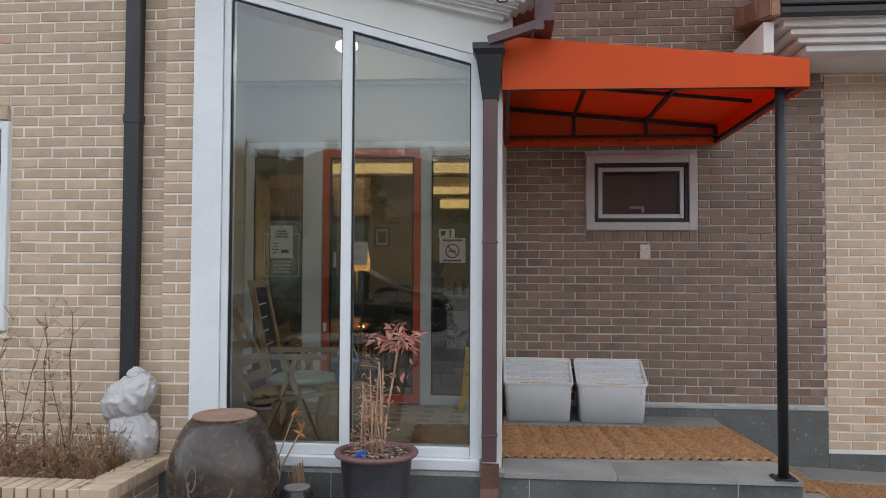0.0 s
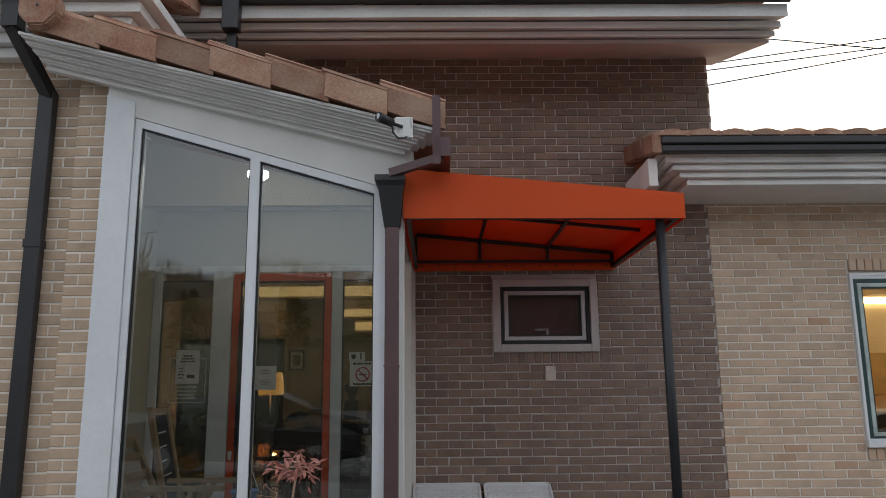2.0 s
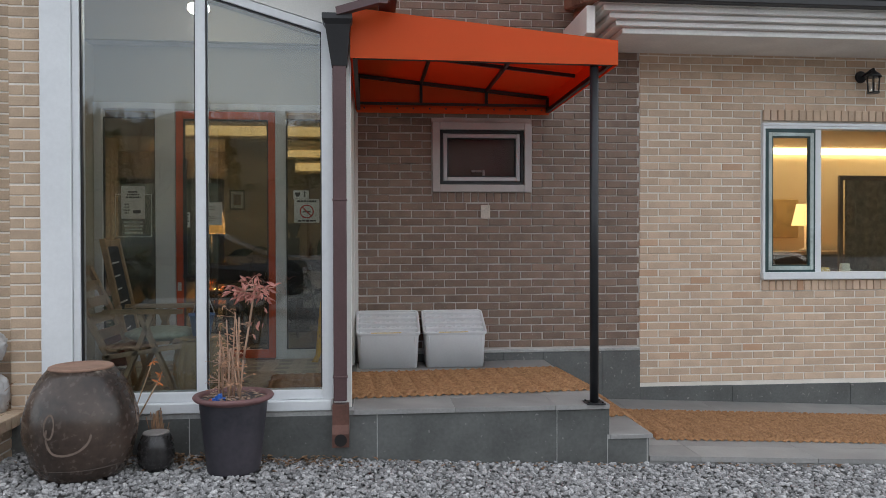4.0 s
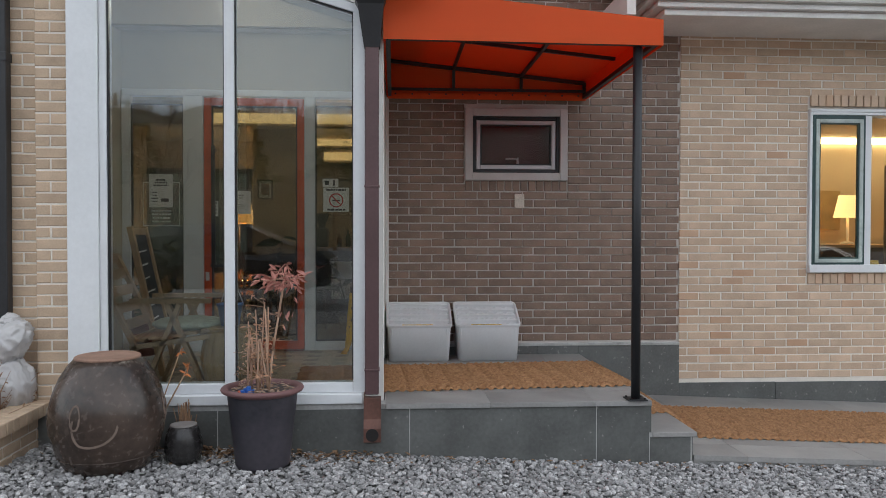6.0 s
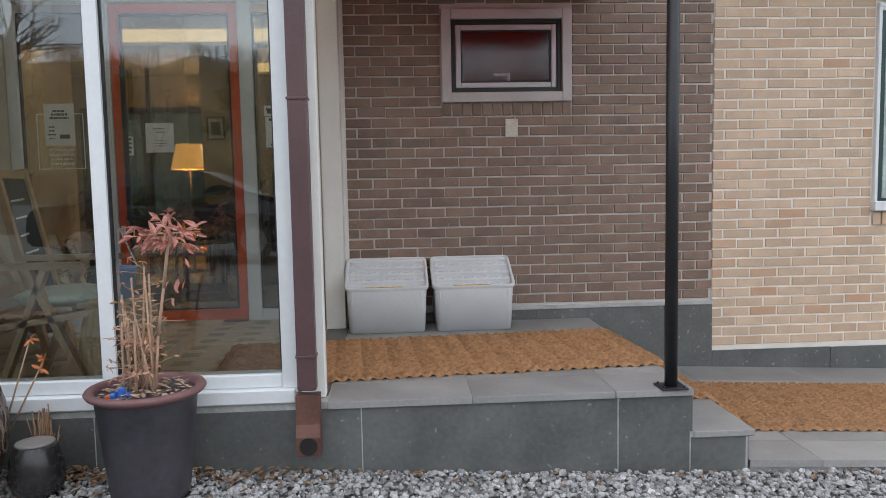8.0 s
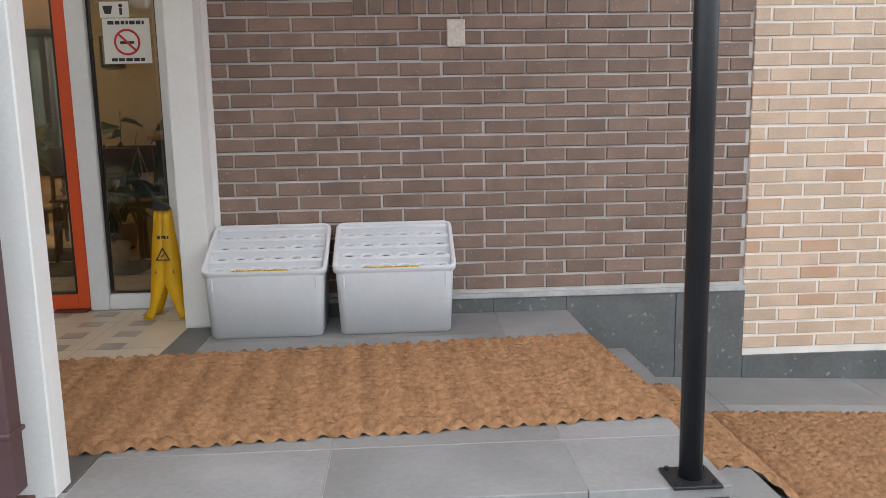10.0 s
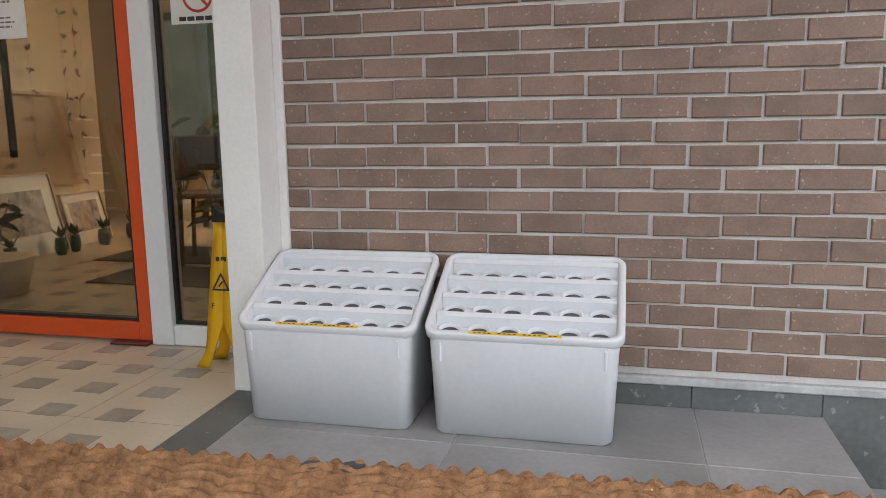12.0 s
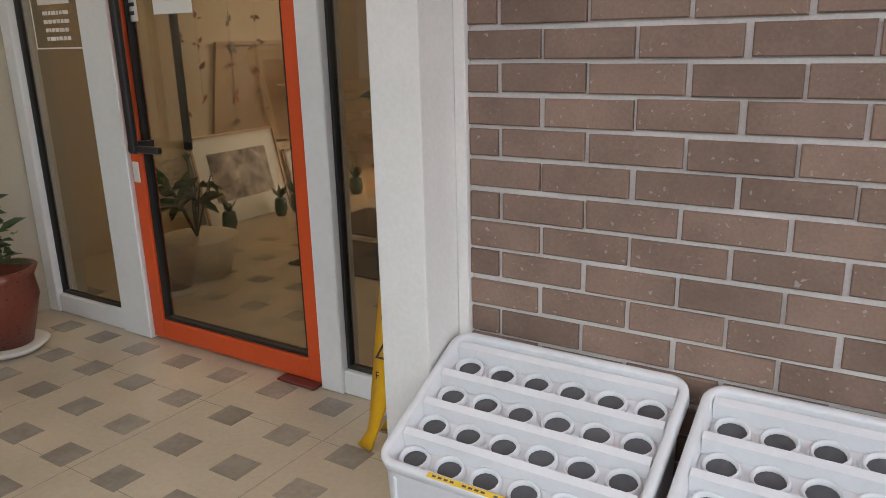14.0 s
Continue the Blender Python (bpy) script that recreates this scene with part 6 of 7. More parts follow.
for i in range(36):
    x, y = -1.15 + r3.gauss(0, 0.02), 4.56 + r3.gauss(0, 0.015)
    rod(bm, (x, y, zj), (x + r3.gauss(0, 0.03), y + r3.gauss(0, 0.02), zj + r3.uniform(0.2, 0.33)), 0.002, 0.003, 4)
part("stems", bm, dead_mat, tuft)


def leafy(bm, p, d, size, rnd, fold=0.25):
    """One pointed leaf from p along d."""
    d = Vector(d).normalized()
    s = d.cross(Vector((rnd.uniform(-1, 1), rnd.uniform(-1, 1), rnd.uniform(0.2, 1)))).normalized()
    n = s.cross(d)
    p = Vector(p)
    mid = [bm.verts.new(p + d * size * k - n * size * 0.12 * k * k) for k in (0, 0.35, 0.7, 1.0)]
    for sg in (-1, 1):
        e = [bm.verts.new(p + d * size * k + s * sg * size * w + n * size * fold * w) for k, w in ((0.35, 0.17), (0.7, 0.13))]
        bm.faces.new((mid[0], e[0], mid[1]))
        bm.faces.new((mid[1], e[0], e[1], mid[2]))
        bm.faces.new((mid[2], e[1], mid[3]))


# ---- plant pot with a nandina ----
PX, PY = -0.655, 4.43
PZ = level(PX) - 0.005
pot_mat = surface("dusty_purple_plastic", (0.034, 0.035, 0.046), 0.45, 0, 0.3, 3, 30, 0.04, tint=(0.066, 0.058, 0.07))
pot = thing("plant_pot", (PX, PY, PZ), "large dark purple plastic pot with a dusty reddish rim", "plant pot")
bm = B()
lathe(bm, [(0.155, 0.0), (0.16, 0.02), (0.205, 0.43), (0.207, 0.445)], (PX, PY, PZ), 48)
part("body", bm, pot_mat, pot)
bm = B()
lathe(bm, [(0.206, 0.43), (0.235, 0.445), (0.243, 0.458), (0.236, 0.47), (0.215, 0.472), (0.2, 0.462), (0.197, 0.425)], (PX, PY, PZ), 48, False)
part("rim", bm, surface("dusty_reddish_plastic", (0.17, 0.085, 0.085), 0.55, 0, 0.2, 6, 60, 0.04), pot)
bm = B()
lathe(bm, [(0.20, 0.425), (0.02, 0.44)], (PX, PY, PZ), 32)
part("soil", bm, leaf_brown, pot)
lit2 = []
for _ in range(170):
    g, r = rl_.uniform(0, 6.28), 0.185 * math.sqrt(rl_.random())
    lit2.append((PX + r * math.cos(g), PY + r * math.sin(g), PZ + 0.437 + rl_.uniform(0, 0.03)))
leaf_litter("pot_litter", lit2, 0.02, "dry tan leaves and chips on the pot's soil", surface("tan_dead_leaf", (0.36, 0.2, 0.13), 0.8, 0, 0.35, 12, 80, 0.1, vary="island", tint=(0.55, 0.42, 0.33)))
wr = thing("candy_wrapper", (PX - 0.09, PY - 0.1, PZ + 0.45), "crumpled blue and orange wrapper on the pot's soil", "litter")
bm = B()
for i in range(4):
    box(bm, PX - 0.11 + i * 0.018, PX - 0.085 + i * 0.018, PY - 0.12 + 0.01 * (i % 2), PY - 0.09 + 0.01 * (i % 2), PZ + 0.445, PZ + 0.468 + 0.012 * (i % 3), 0.004)
part("foil", bm, surface("blue_foil", (0.03, 0.12, 0.45), 0.3), wr)
bm = B()
box(bm, PX - 0.125, PX - 0.105, PY - 0.125, PY - 0.10, PZ + 0.445, PZ + 0.465, 0.004)
part("end", bm, surface("orange_foil", (0.6, 0.1, 0.02), 0.3), wr)
nan = thing("nandina_plant", (PX, PY, PZ + 0.43), "bare nandina with tan twigs and a pinkish-red leafy top", "plant")
r4 = random.Random(21)
stem_b, tan_leaf, red_leaf = B(), B(), B()
top = Vector((PX + 0.13, PY - 0.02, PZ + 1.10))
main = [Vector((PX + 0.035, PY, PZ + 0.43)), Vector((PX + 0.06, PY, PZ + 0.68)), Vector((PX + 0.095, PY - 0.01, PZ + 0.88)), top]
tan_twig = surface("tan_twig", (0.42, 0.27, 0.19), 0.85, 0, 0.25, 12, 90, 0.08)
for p, q in zip(main, main[1:]):
    rod(stem_b, p, q, 0.007, 0.006, 6)
for i in range(12):
    stem = B()
    x0, y0 = PX + r4.uniform(-0.09, 0.05), PY + r4.uniform(-0.06, 0.06)
    h = r4.uniform(0.2, 0.55)
    tip = Vector((x0 + r4.gauss(0, 0.03), y0 + r4.gauss(0, 0.03), PZ + 0.43 + h))
    rod(stem, (x0, y0, PZ + 0.42), tip, 0.006, 0.0042, 6)
    for k in range(12):
        u = r4.uniform(0.25, 1.0)
        p = Vector((x0, y0, PZ + 0.42)).lerp(tip, u)
        q = p + Vector((r4.gauss(0, 0.05), r4.gauss(0, 0.05), r4.uniform(-0.02, 0.05)))
        rod(stem, p, q, 0.0018, 0.0012, 4)
        for _ in range(2):
            leafy(tan_leaf, q, (r4.gauss(0, 1), r4.gauss(0, 1), r4.uniform(-1, 0.3)), r4.uniform(0.018, 0.036), r4)
    part("stem", stem, tan_twig, nan)
for i in range(20):
    g = r4.uniform(0, 6.28)
    l = r4.uniform(0.08, 0.2)
    d = Vector((math.cos(g), math.sin(g) * 0.8, r4.uniform(-0.15, 0.55)))
    p0 = top + Vector((0, 0, r4.uniform(-0.05, 0.02)))
    p1 = p0 + d * l
    rod(stem_b, p0, p1, 0.0022, 0.0014, 4)
    for k in range(7):
        p = p0.lerp(p1, r4.uniform(0.4, 1.0))
        leafy(red_leaf, p, (d.x + r4.gauss(0, 0.7), d.y + r4.gauss(0, 0.7), r4.uniform(-1.1, 0.5)), r4.uniform(0.04, 0.075), r4)
for i in range(9):
    p = main[2].lerp(top, r4.random()) + Vector((r4.uniform(0.0, 0.09), r4.gauss(0, 0.02), r4.uniform(-0.1, 0.02)))
    leafy(red_leaf, p, (r4.gauss(0.2, 0.5), r4.gauss(0, 0.5), -1), r4.uniform(0.03, 0.055), r4)
part("main_stem", stem_b, tan_twig, nan)
part("dry_leaves", tan_leaf, surface("tan_nandina_leaf", (0.5, 0.28, 0.17), 0.75, 0, 0.3, 12, 80, 0.05, vary="island"), nan)
part("red_leaves", red_leaf, surface("pink_red_leaf", (0.5, 0.17, 0.14), 0.6, 0, 0.3, 12, 80, 0.05, vary="island", tint=(0.62, 0.3, 0.24)), nan)

# dry stem with orange heads beside the big jar
ds = thing("dry_flower_stem", (-1.35, 4.5, 0.12), "dry stems with crumpled orange-brown flower heads", "plant")
bs, bh = B(), B()
for tip in ((-1.17, 4.55, 0.76), (-1.125, 4.57, 0.67), (-1.14, 4.56, 0.63)):
    rod(bs, (-1.38, 4.6, 0.2), tip, 0.005, 0.003, 5)
    for k in range(9):
        leafy(bh, tip, (r4.gauss(0, 1), r4.gauss(0, 1), r4.gauss(-0.3, 0.8)), r4.uniform(0.025, 0.045), r4)
part("stems", bs, twig_mat, ds)
part("heads", bh, surface("orange_brown_petal", (0.5, 0.18, 0.06), 0.8, 0, 0.3, 12, 80, 0.05), ds)

# ---- brick planter with dead plants and a sack ----
bm = B()
box(bm, -5.0, -2.075, 4.03, 4.13, -0.2, 0.345)
box(bm, -2.165, -2.075, 4.13, 4.95, -0.2, 0.345)
planter = setting("planter", bm, mortar_pale, "low cream brick planter in front of the wall", "planter")
bm = B()
box(bm, -5.0, -2.166, 4.131, 4.948, -0.2, 0.36)
part("soil", bm, leaf_brown, planter, "dark soil under dead leaves")
cope = bpy.data.meshes.new("brick")
bm = B()
box(bm, -0.032, 0.032, -0.1, 0.1, 0.0, 0.075, 0.004)
bm.to_mesh(cope)
bm.free()
cope.materials.append(tan_piece)
for i in range(34):
    ob = new("brick", cope)
    ob.location = (-2.21 - i * 0.0745, 4.09, 0.352)
    ob.parent = planter
for i in range(13):
    ob = new("brick", cope)
    ob.location = (-2.12, 4.03 + i * 0.0745, 0.352)
    ob.rotation_euler = (0, 0, radians(90))
    ob.parent = planter
side_brick = brick_mesh("brick", 0.188, 0.056, tan_piece)
for k in range(4):
    for i in range(5):
        ob = new("brick", side_brick)
        ob.location = (-2.069, 4.03 + i * 0.2 - (0.1 if k % 2 else 0) + 0.05, 0.075 + k * 0.068)
        ob.rotation_euler = (0, 0, radians(90))
        ob.parent = planter
dp = thing("dead_plants", (-2.9, 4.5, 0.36), "tangled dead brown weeds and tall dry stalks in the planter", "plants")
r5 = random.Random(8)
weeds, stalks = B(), B()
for i in range(900):
    x, y = r5.uniform(-4.2, -2.19), r5.uniform(4.2, 4.82)
    z = 0.36 + r5.uniform(0, 0.08)
    d = Vector((r5.gauss(0, 0.09), r5.gauss(0, 0.06), r5.uniform(0.03, 0.23) * (1.25 if x > -2.5 and y < 4.6 else 1)))
    p = Vector((x, y, z))
    rod(weeds, p, p + d, 0.0028, 0.0015, 3)
    for _ in range(2):
        leafy(weeds, p + d * r5.uniform(0.3, 1), (r5.gauss(0, 1), r5.gauss(0, 1), r5.gauss(0, 0.6)), r5.uniform(0.02, 0.05), r5)
for x, y, h, lean, thick in ((-2.68, 4.72, 0.72, 0.01, 0.011), (-2.86, 4.74, 0.66, 0.0, 0.008), (-2.62, 4.6, 0.5, -0.2, 0.006), (-3.0, 4.6, 0.62, -0.12, 0.006), (-3.06, 4.7, 0.75, 0.25, 0.005), (-3.2, 4.5, 0.7, 0.3, 0.006), (-2.95, 4.5, 0.35, -0.3, 0.006)):
    h *= 1.3
    p = Vector((x, y, 0.38))
    prev = p
    for k in range(1, 8):
        q = Vector((x + lean * h * k / 7 + r5.gauss(0, 0.008), y + r5.gauss(0, 0.006), 0.38 + h * k / 7))
        rod(stalks, prev, q, thick * (1 - 0.1 * k), thick * (0.9 - 0.1 * k), 5)
        if k > 1:
            for _ in range(4):
                e = q + Vector((r5.gauss(0, 0.07), r5.gauss(0, 0.04), r5.uniform(0.0, 0.12)))
                rod(stalks, q, e, 0.0018, 0.001, 3)
                for _ in range(4):
                    leafy(stalks, e.lerp(q, r5.random() * 0.5), (r5.gauss(0, 1), r5.gauss(0, 1), r5.gauss(0, 1)), r5.uniform(0.008, 0.02), r5)
        prev = q
part("dry_weed", weeds, dead_mat, dp)
part("dry_stalk", stalks, surface("red_brown_stalk", (0.2, 0.095, 0.055), 0.9, 0, 0.35, 14, 90, 0.1), dp)

sack = thing("plastic_sack", (-2.28, 4.74, 0.4), "crumpled translucent white plastic sack leaning on the wall", "sack")
sack_film = surface("crumpled_white_plastic", (0.62, 0.61, 0.6), 0.32, 0, 0.2, 7, 50, 0.25, tint=(0.5, 0.49, 0.5))
for nm, cx, cz, sx, sz, seed in (("upper_bag", -2.29, 0.79, 0.185, 0.15, 2.0), ("lower_bag", -2.25, 0.56, 0.15, 0.19, 7.0), ("gathered_corner", -2.24, 0.93, 0.06, 0.06, 4.0)):
    bm = B()
    bmesh.ops.create_icosphere(bm, subdivisions=5, radius=1.0)
    for q in bm.verts:
        d = q.co.copy()
        e = Vector((d.x * 1.3, d.y * 1.3, d.z * 0.8)) + Vector((seed, 0, 0))
        fold = 1 - abs(noise.noise(e * 1.7)) * 2
        crease = 1 - abs(noise.noise(e * 4.1 + Vector((0, seed, 0)))) * 2
        r = 0.86 + 0.16 * noise.noise(e * 0.9) + 0.13 * fold ** 3 + 0.06 * crease ** 3
        q.co = Vector((cx + d.x * r * sx * (1 + 0.2 * d.z) - 0.03 * d.z * (nm == "lower_bag"), 4.72 + d.y * r * (0.13 if nm != "gathered_corner" else 0.05), cz + d.z * r * sz + 0.25 * (d.x * sx if nm == "upper_bag" else 0)))
    for fc in bm.faces:
        fc.smooth = True
    part(nm, bm, sack_film, sack)

# ---- furniture in the hall ----
teak = surface("weathered_brown_wood", (0.4, 0.28, 0.175), 0.55, 0, 0.3, 4, 60, 0.06, stretch=(1, 1, 1))
ch = thing("wooden_armchair", (-1.4, 5.25, TOP), "folding brown wooden armchair with a pale cushion", "chair")
for y in (5.02, 5.50):
    for nm, p, q in (("armrest", (-1.62, y, 1.03), (-1.10, y, 1.03)), ("leg", (-1.55, y, TOP + 0.005), (-1.30, y, 1.01)), ("leg", (-1.12, y, TOP + 0.005), (-1.38, y, 1.01)), ("seat_rail", (-1.62, y, 0.72), (-1.06, y, 0.80)), ("back_post", (-1.58, y, 0.70), (-1.88, y, 1.32))):
        bm = B()
        part(nm, bar(bm, p, q, 0.03 if nm != "armrest" else 0.06, 0.055 if nm != "armrest" else 0.03, (0, 1, 0) if nm != "armrest" else (0, 0, 1)), teak, ch)
for i in range(6):
    bm = B()
    u = i / 5
    x, z = -1.60 - 0.27 * u, 0.76 + 0.54 * u
    part("back_slat", bar(bm, (x, 5.03, z), (x, 5.49, z), 0.015, 0.07), teak, ch)
for i in range(5):
    bm = B()
    x = -1.58 + i * 0.115
    part("seat_slat", bar(bm, (x, 5.03, 0.765 + i * 0.016), (x, 5.49, 0.765 + i * 0.016), 0.09, 0.018), teak, ch)
bm = B()
bmesh.ops.create_uvsphere(bm, u_segments=28, v_segments=14, radius=1.0)
for q in bm.verts:
    q.co = Vector((-1.30 + q.co.x * 0.25, 5.26 + q.co.y * 0.23, 0.855 + q.co.z * 0.05 + 0.006 * noise.noise(q.co * 4)))
for fc in bm.faces:
    fc.smooth = True
cush = part("seat_cushion", bm, surface("pale_green_floral_cloth", (0.45, 0.5, 0.42), 0.9, 0, 0.3, 30, 120, 0.1))
tagged(cush, "pale green patterned cushion on the wooden armchair", "cushion")
es = thing("chalkboard_easel", (-1.75, 5.85, TOP), "leaning wooden chalkboard with white scribbles", "chalkboard")
for y in (5.72, 6.05):
    bm = B()
    part("rail", bar(bm, (-1.62, y, TOP + 0.003), (-1.86, y, 1.53), 0.04, 0.04, (0, 1, 0)), light_wood, es)
for u in (0.28, 0.97):
    bm = B()
    x, z = -1.62 - 0.24 * u, TOP + 1.13 * u
    part("crosspiece", bar(bm, (x, 5.73, z), (x, 6.04, z), 0.03, 0.05), light_wood, es)
bm = B()
vs = []
for y, u in ((5.74, 0.30), (6.03, 0.30), (6.03, 0.95), (5.74, 0.95)):
    vs.append((-1.62 - 0.24 * u + 0.004, y, TOP + 1.13 * u))
a = [bm.verts.new(p) for p in vs]
b = [bm.verts.new((p[0] - 0.012, p[1], p[2])) for p in vs]
bm.faces.new(a), bm.faces.new(b[::-1])
for i in range(4):
    bm.faces.new((a[i], b[i], b[(i + 1) % 4], a[(i + 1) % 4]))
part("board", bm, surface("blackboard", (0.03, 0.035, 0.035), 0.7), es)
bm = B()
for i in range(6):
    u = 0.38 + i * 0.09
    bar(bm, (-1.62 - 0.24 * u + 0.006, 5.79, TOP + 1.13 * u), (-1.62 - 0.24 * u + 0.006, 5.79 + 0.1 + 0.03 * (i % 3), TOP + 1.13 * u + 0.01), 0.002, 0.012)
part("chalk_bars", bm, paper, es)

ribbed = surface("ochre_ribbed_ceramic", (0.34, 0.22, 0.09), 0.35, 0, 0.25, 5, 50, 0.04)
st = thing("ribbed_stool", (-0.985, 5.12, TOP), "ochre ribbed ceramic garden stool", "stool")
bm = B()
seg = 120
prof = [(0.14, 0.0), (0.165, 0.05), (0.19, 0.15), (0.2, 0.23), (0.19, 0.31), (0.165, 0.40), (0.15, 0.425)]
rings = [[bm.verts.new((-0.985 + (r + (0.011 * abs(math.sin(9 * 2 * math.pi * i / seg)) ** 0.5 - 0.008 if 0.02 < z < 0.41 else 0)) * math.cos(2 * math.pi * i / seg), 5.12 + (r + (0.011 * abs(math.sin(9 * 2 * math.pi * i / seg)) ** 0.5 - 0.008 if 0.02 < z < 0.41 else 0)) * math.sin(2 * math.pi * i / seg), TOP + 0.001 + z)) for i in range(seg)] for r, z in prof]
for a, b in zip(rings, rings[1:]):
    for i in range(seg):
        bm.faces.new((a[i], a[(i + 1) % seg], b[(i + 1) % seg], b[i])).smooth = True
bm.faces.new(rings[-1]), bm.faces.new(rings[0][::-1])
part("body", bm, ribbed, st)
bm = B()
lathe(bm, [(0.15, 0.426), (0.157, 0.436), (0.145, 0.446)], (-0.985, 5.12, TOP), 36)
part("rim", bm, ribbed, st)
bk = thing("hanging_pot", (-1.0, 5.16, TOP + 0.45), "light blue plastic hanging flower pot on the stool", "flower pot")
blue = surface("light_blue_plastic", (0.16, 0.3, 0.62), 0.4, 0, 0.08)
bm = B()
lathe(bm, [(0.06, 0.0), (0.085, 0.14), (0.092, 0.14), (0.092, 0.155), (0.08, 0.155), (0.07, 0.10)], (-1.0, 5.16, TOP + 0.447), 28)
part("body", bm, blue, bk)
bm = B()
for g in (0.4, 2.5, 4.6):
    rod(bm, (-1.0 + 0.088 * math.cos(g), 5.16 + 0.088 * math.sin(g), TOP + 0.6), (-1.0, 5.16, TOP + 0.83), 0.004, seg=5)
part("hanger", bm, white_plastic, bk)
# flower pot and boxes at the hall's far corner
fp = thing("flower_pot", (-2.02, 6.55, TOP), "dark red flower pot on a white saucer", "flower pot")
bm = B()
lathe(bm, [(0.09, 0.03), (0.14, 0.22), (0.13, 0.30), (0.15, 0.34), (0.13, 0.34), (0.12, 0.28)], (-2.02, 6.55, TOP), 28)
part("body", bm, surface("dark_red_glaze", (0.16, 0.04, 0.025), 0.3, 0, 0.2), fp)
bm = B()
lathe(bm, [(0.11, 0.0), (0.15, 0.03), (0.14, 0.032)], (-2.02, 6.55, TOP + 0.001), 28)
part("saucer", bm, white_plastic, fp)
bm = B()
for i in range(60):
    leafy(bm, (-2.02 + r5.gauss(0, 0.04), 6.55 + r5.gauss(0, 0.04), TOP + 0.34 + r5.uniform(0, 0.28)), (r5.gauss(0, 1), r5.gauss(0, 1), r5.uniform(-0.2, 1)), r5.uniform(0.06, 0.12), r5)
fp_leaf = surface("dark_green_leaf", (0.05, 0.085, 0.035), 0.5, 0, 0.3, 8, 60, 0.05, vary="island")
part("foliage", bm, fp_leaf, fp)


# plants inside the cafe, seen through the glass
def house_plant(x, y, z, h, n, label, wide=1.0):
    t = thing("house_plant", (x, y, z), label, "plant", "plants in the cafe")
    bm = B()
    lathe(bm, [(0.08 * wide, 0.0), (0.11 * wide, 0.2), (0.10 * wide, 0.2)], (x, y, z + 0.001), 20)
    part("pot", bm, bottle_mats[2], t)
    bm, bl = B(), B()
    for i in range(n):
        g = r5.uniform(0, 6.28)
        d = Vector((math.cos(g) * 0.4, math.sin(g) * 0.4, 1.0)) * h * r5.uniform(0.5, 1.0)
        p = Vector((x, y, z + 0.2))
        rod(bm, p, p + d, 0.006, 0.003, 5)
        for _ in range(4):
            leafy(bl, p + d * r5.uniform(0.6, 1.0), (math.cos(g) + r5.gauss(0, 0.6), math.sin(g) + r5.gauss(0, 0.6), r5.gauss(0, 0.5)), h * r5.uniform(0.22, 0.4), r5)
    part("stems", bm, fp_leaf, t)
    part("leaves", bl, fp_leaf, t)


house_plant(-1.35, 9.3, TOP, 0.95, 9, "tall leafy house plant in the cafe")
house_plant(-1.0, 8.1, TOP, 0.55, 8, "leafy potted plant by the glass door")
house_plant(-0.35, 7.9, TOP, 0.6, 8, "leafy potted plant in the cafe")
house_plant(-2.15, 7.62, TOP, 0.42, 9, "dark bushy plant in a white tub by the glass door", 1.9)
house_plant(-2.95, 10.75, TOP, 0.95, 12, "tall palm-like plant by the back window")

# ---- wet floor sign ----
yellow = surface("yellow_plastic", (0.75, 0.42, 0.01), 0.38, 0, 0.06)
wet = thing("wet_floor_sign", (-0.2, 6.70, TOP), "yellow plastic wet floor sign standing on the hall floor", "sign")


def shell(y0, lean, name):
    bm = B()
    prof = [(0.0, 0.122), (0.03, 0.1), (0.06, 0.083), (0.10, 0.078), (0.18, 0.073), (0.35, 0.06), (0.50, 0.046), (0.55, 0.04)]
    for sg in (-1, 1):
        prev = None
        for z, w in prof:
            y = y0 + lean * (0.55 - z) / 0.55
            inner = 0.0 if z > 0.17 else (0.17 - z) / 0.17 * 0.065
            row = [bm.verts.new((-0.2 + sg * q, y + (0.02 * (q / w) ** 2 if lean < 0 else -0.02 * (q / w) ** 2), TOP + 0.002 + z)) for q in (inner, (inner + w) / 2, w)]
            if prev:
                for i in range(2):
                    bm.faces.new((prev[i], prev[i + 1], row[i + 1], row[i])).smooth = True
            prev = row
    bmesh.ops.recalc_face_normals(bm, faces=bm.faces)
    bmesh.ops.solidify(bm, geom=bm.faces[:], thickness=0.006)
    return part(name, bm, yellow, wet)


front_p = shell(6.68, -0.055, "front_panel")
shell(6.70, 0.07, "back_panel")
bm = B()
prism(bm, [(-0.237, TOP + 0.548), (-0.163, TOP + 0.548), (-0.175, TOP + 0.575), (-0.21, TOP + 0.59), (-0.235, TOP + 0.615)], 6.665, 6.715, "y")
part("handle", bm, black_steel, wet, "black grip")
bm = B()
yb = 6.6395
t_o = [(-0.237, TOP + 0.30), (-0.163, TOP + 0.30), (-0.2, TOP + 0.368)]
t_i = [(-0.226, TOP + 0.3065), (-0.174, TOP + 0.3065), (-0.2, TOP + 0.354)]
for i in range(3):
    j = (i + 1) % 3
    bm.faces.new([bm.verts.new((p[0], yb - 0.004 + 0.1 * (p[1] - TOP - 0.3), p[1])) for p in (t_o[i], t_o[j], t_i[j], t_i[i])])
bar(bm, (-0.21, yb + 0.001, TOP + 0.315), (-0.193, yb + 0.002, TOP + 0.335), 0.002, 0.006)
part("warning_triangle", bm, ink, wet, "black warning triangle")


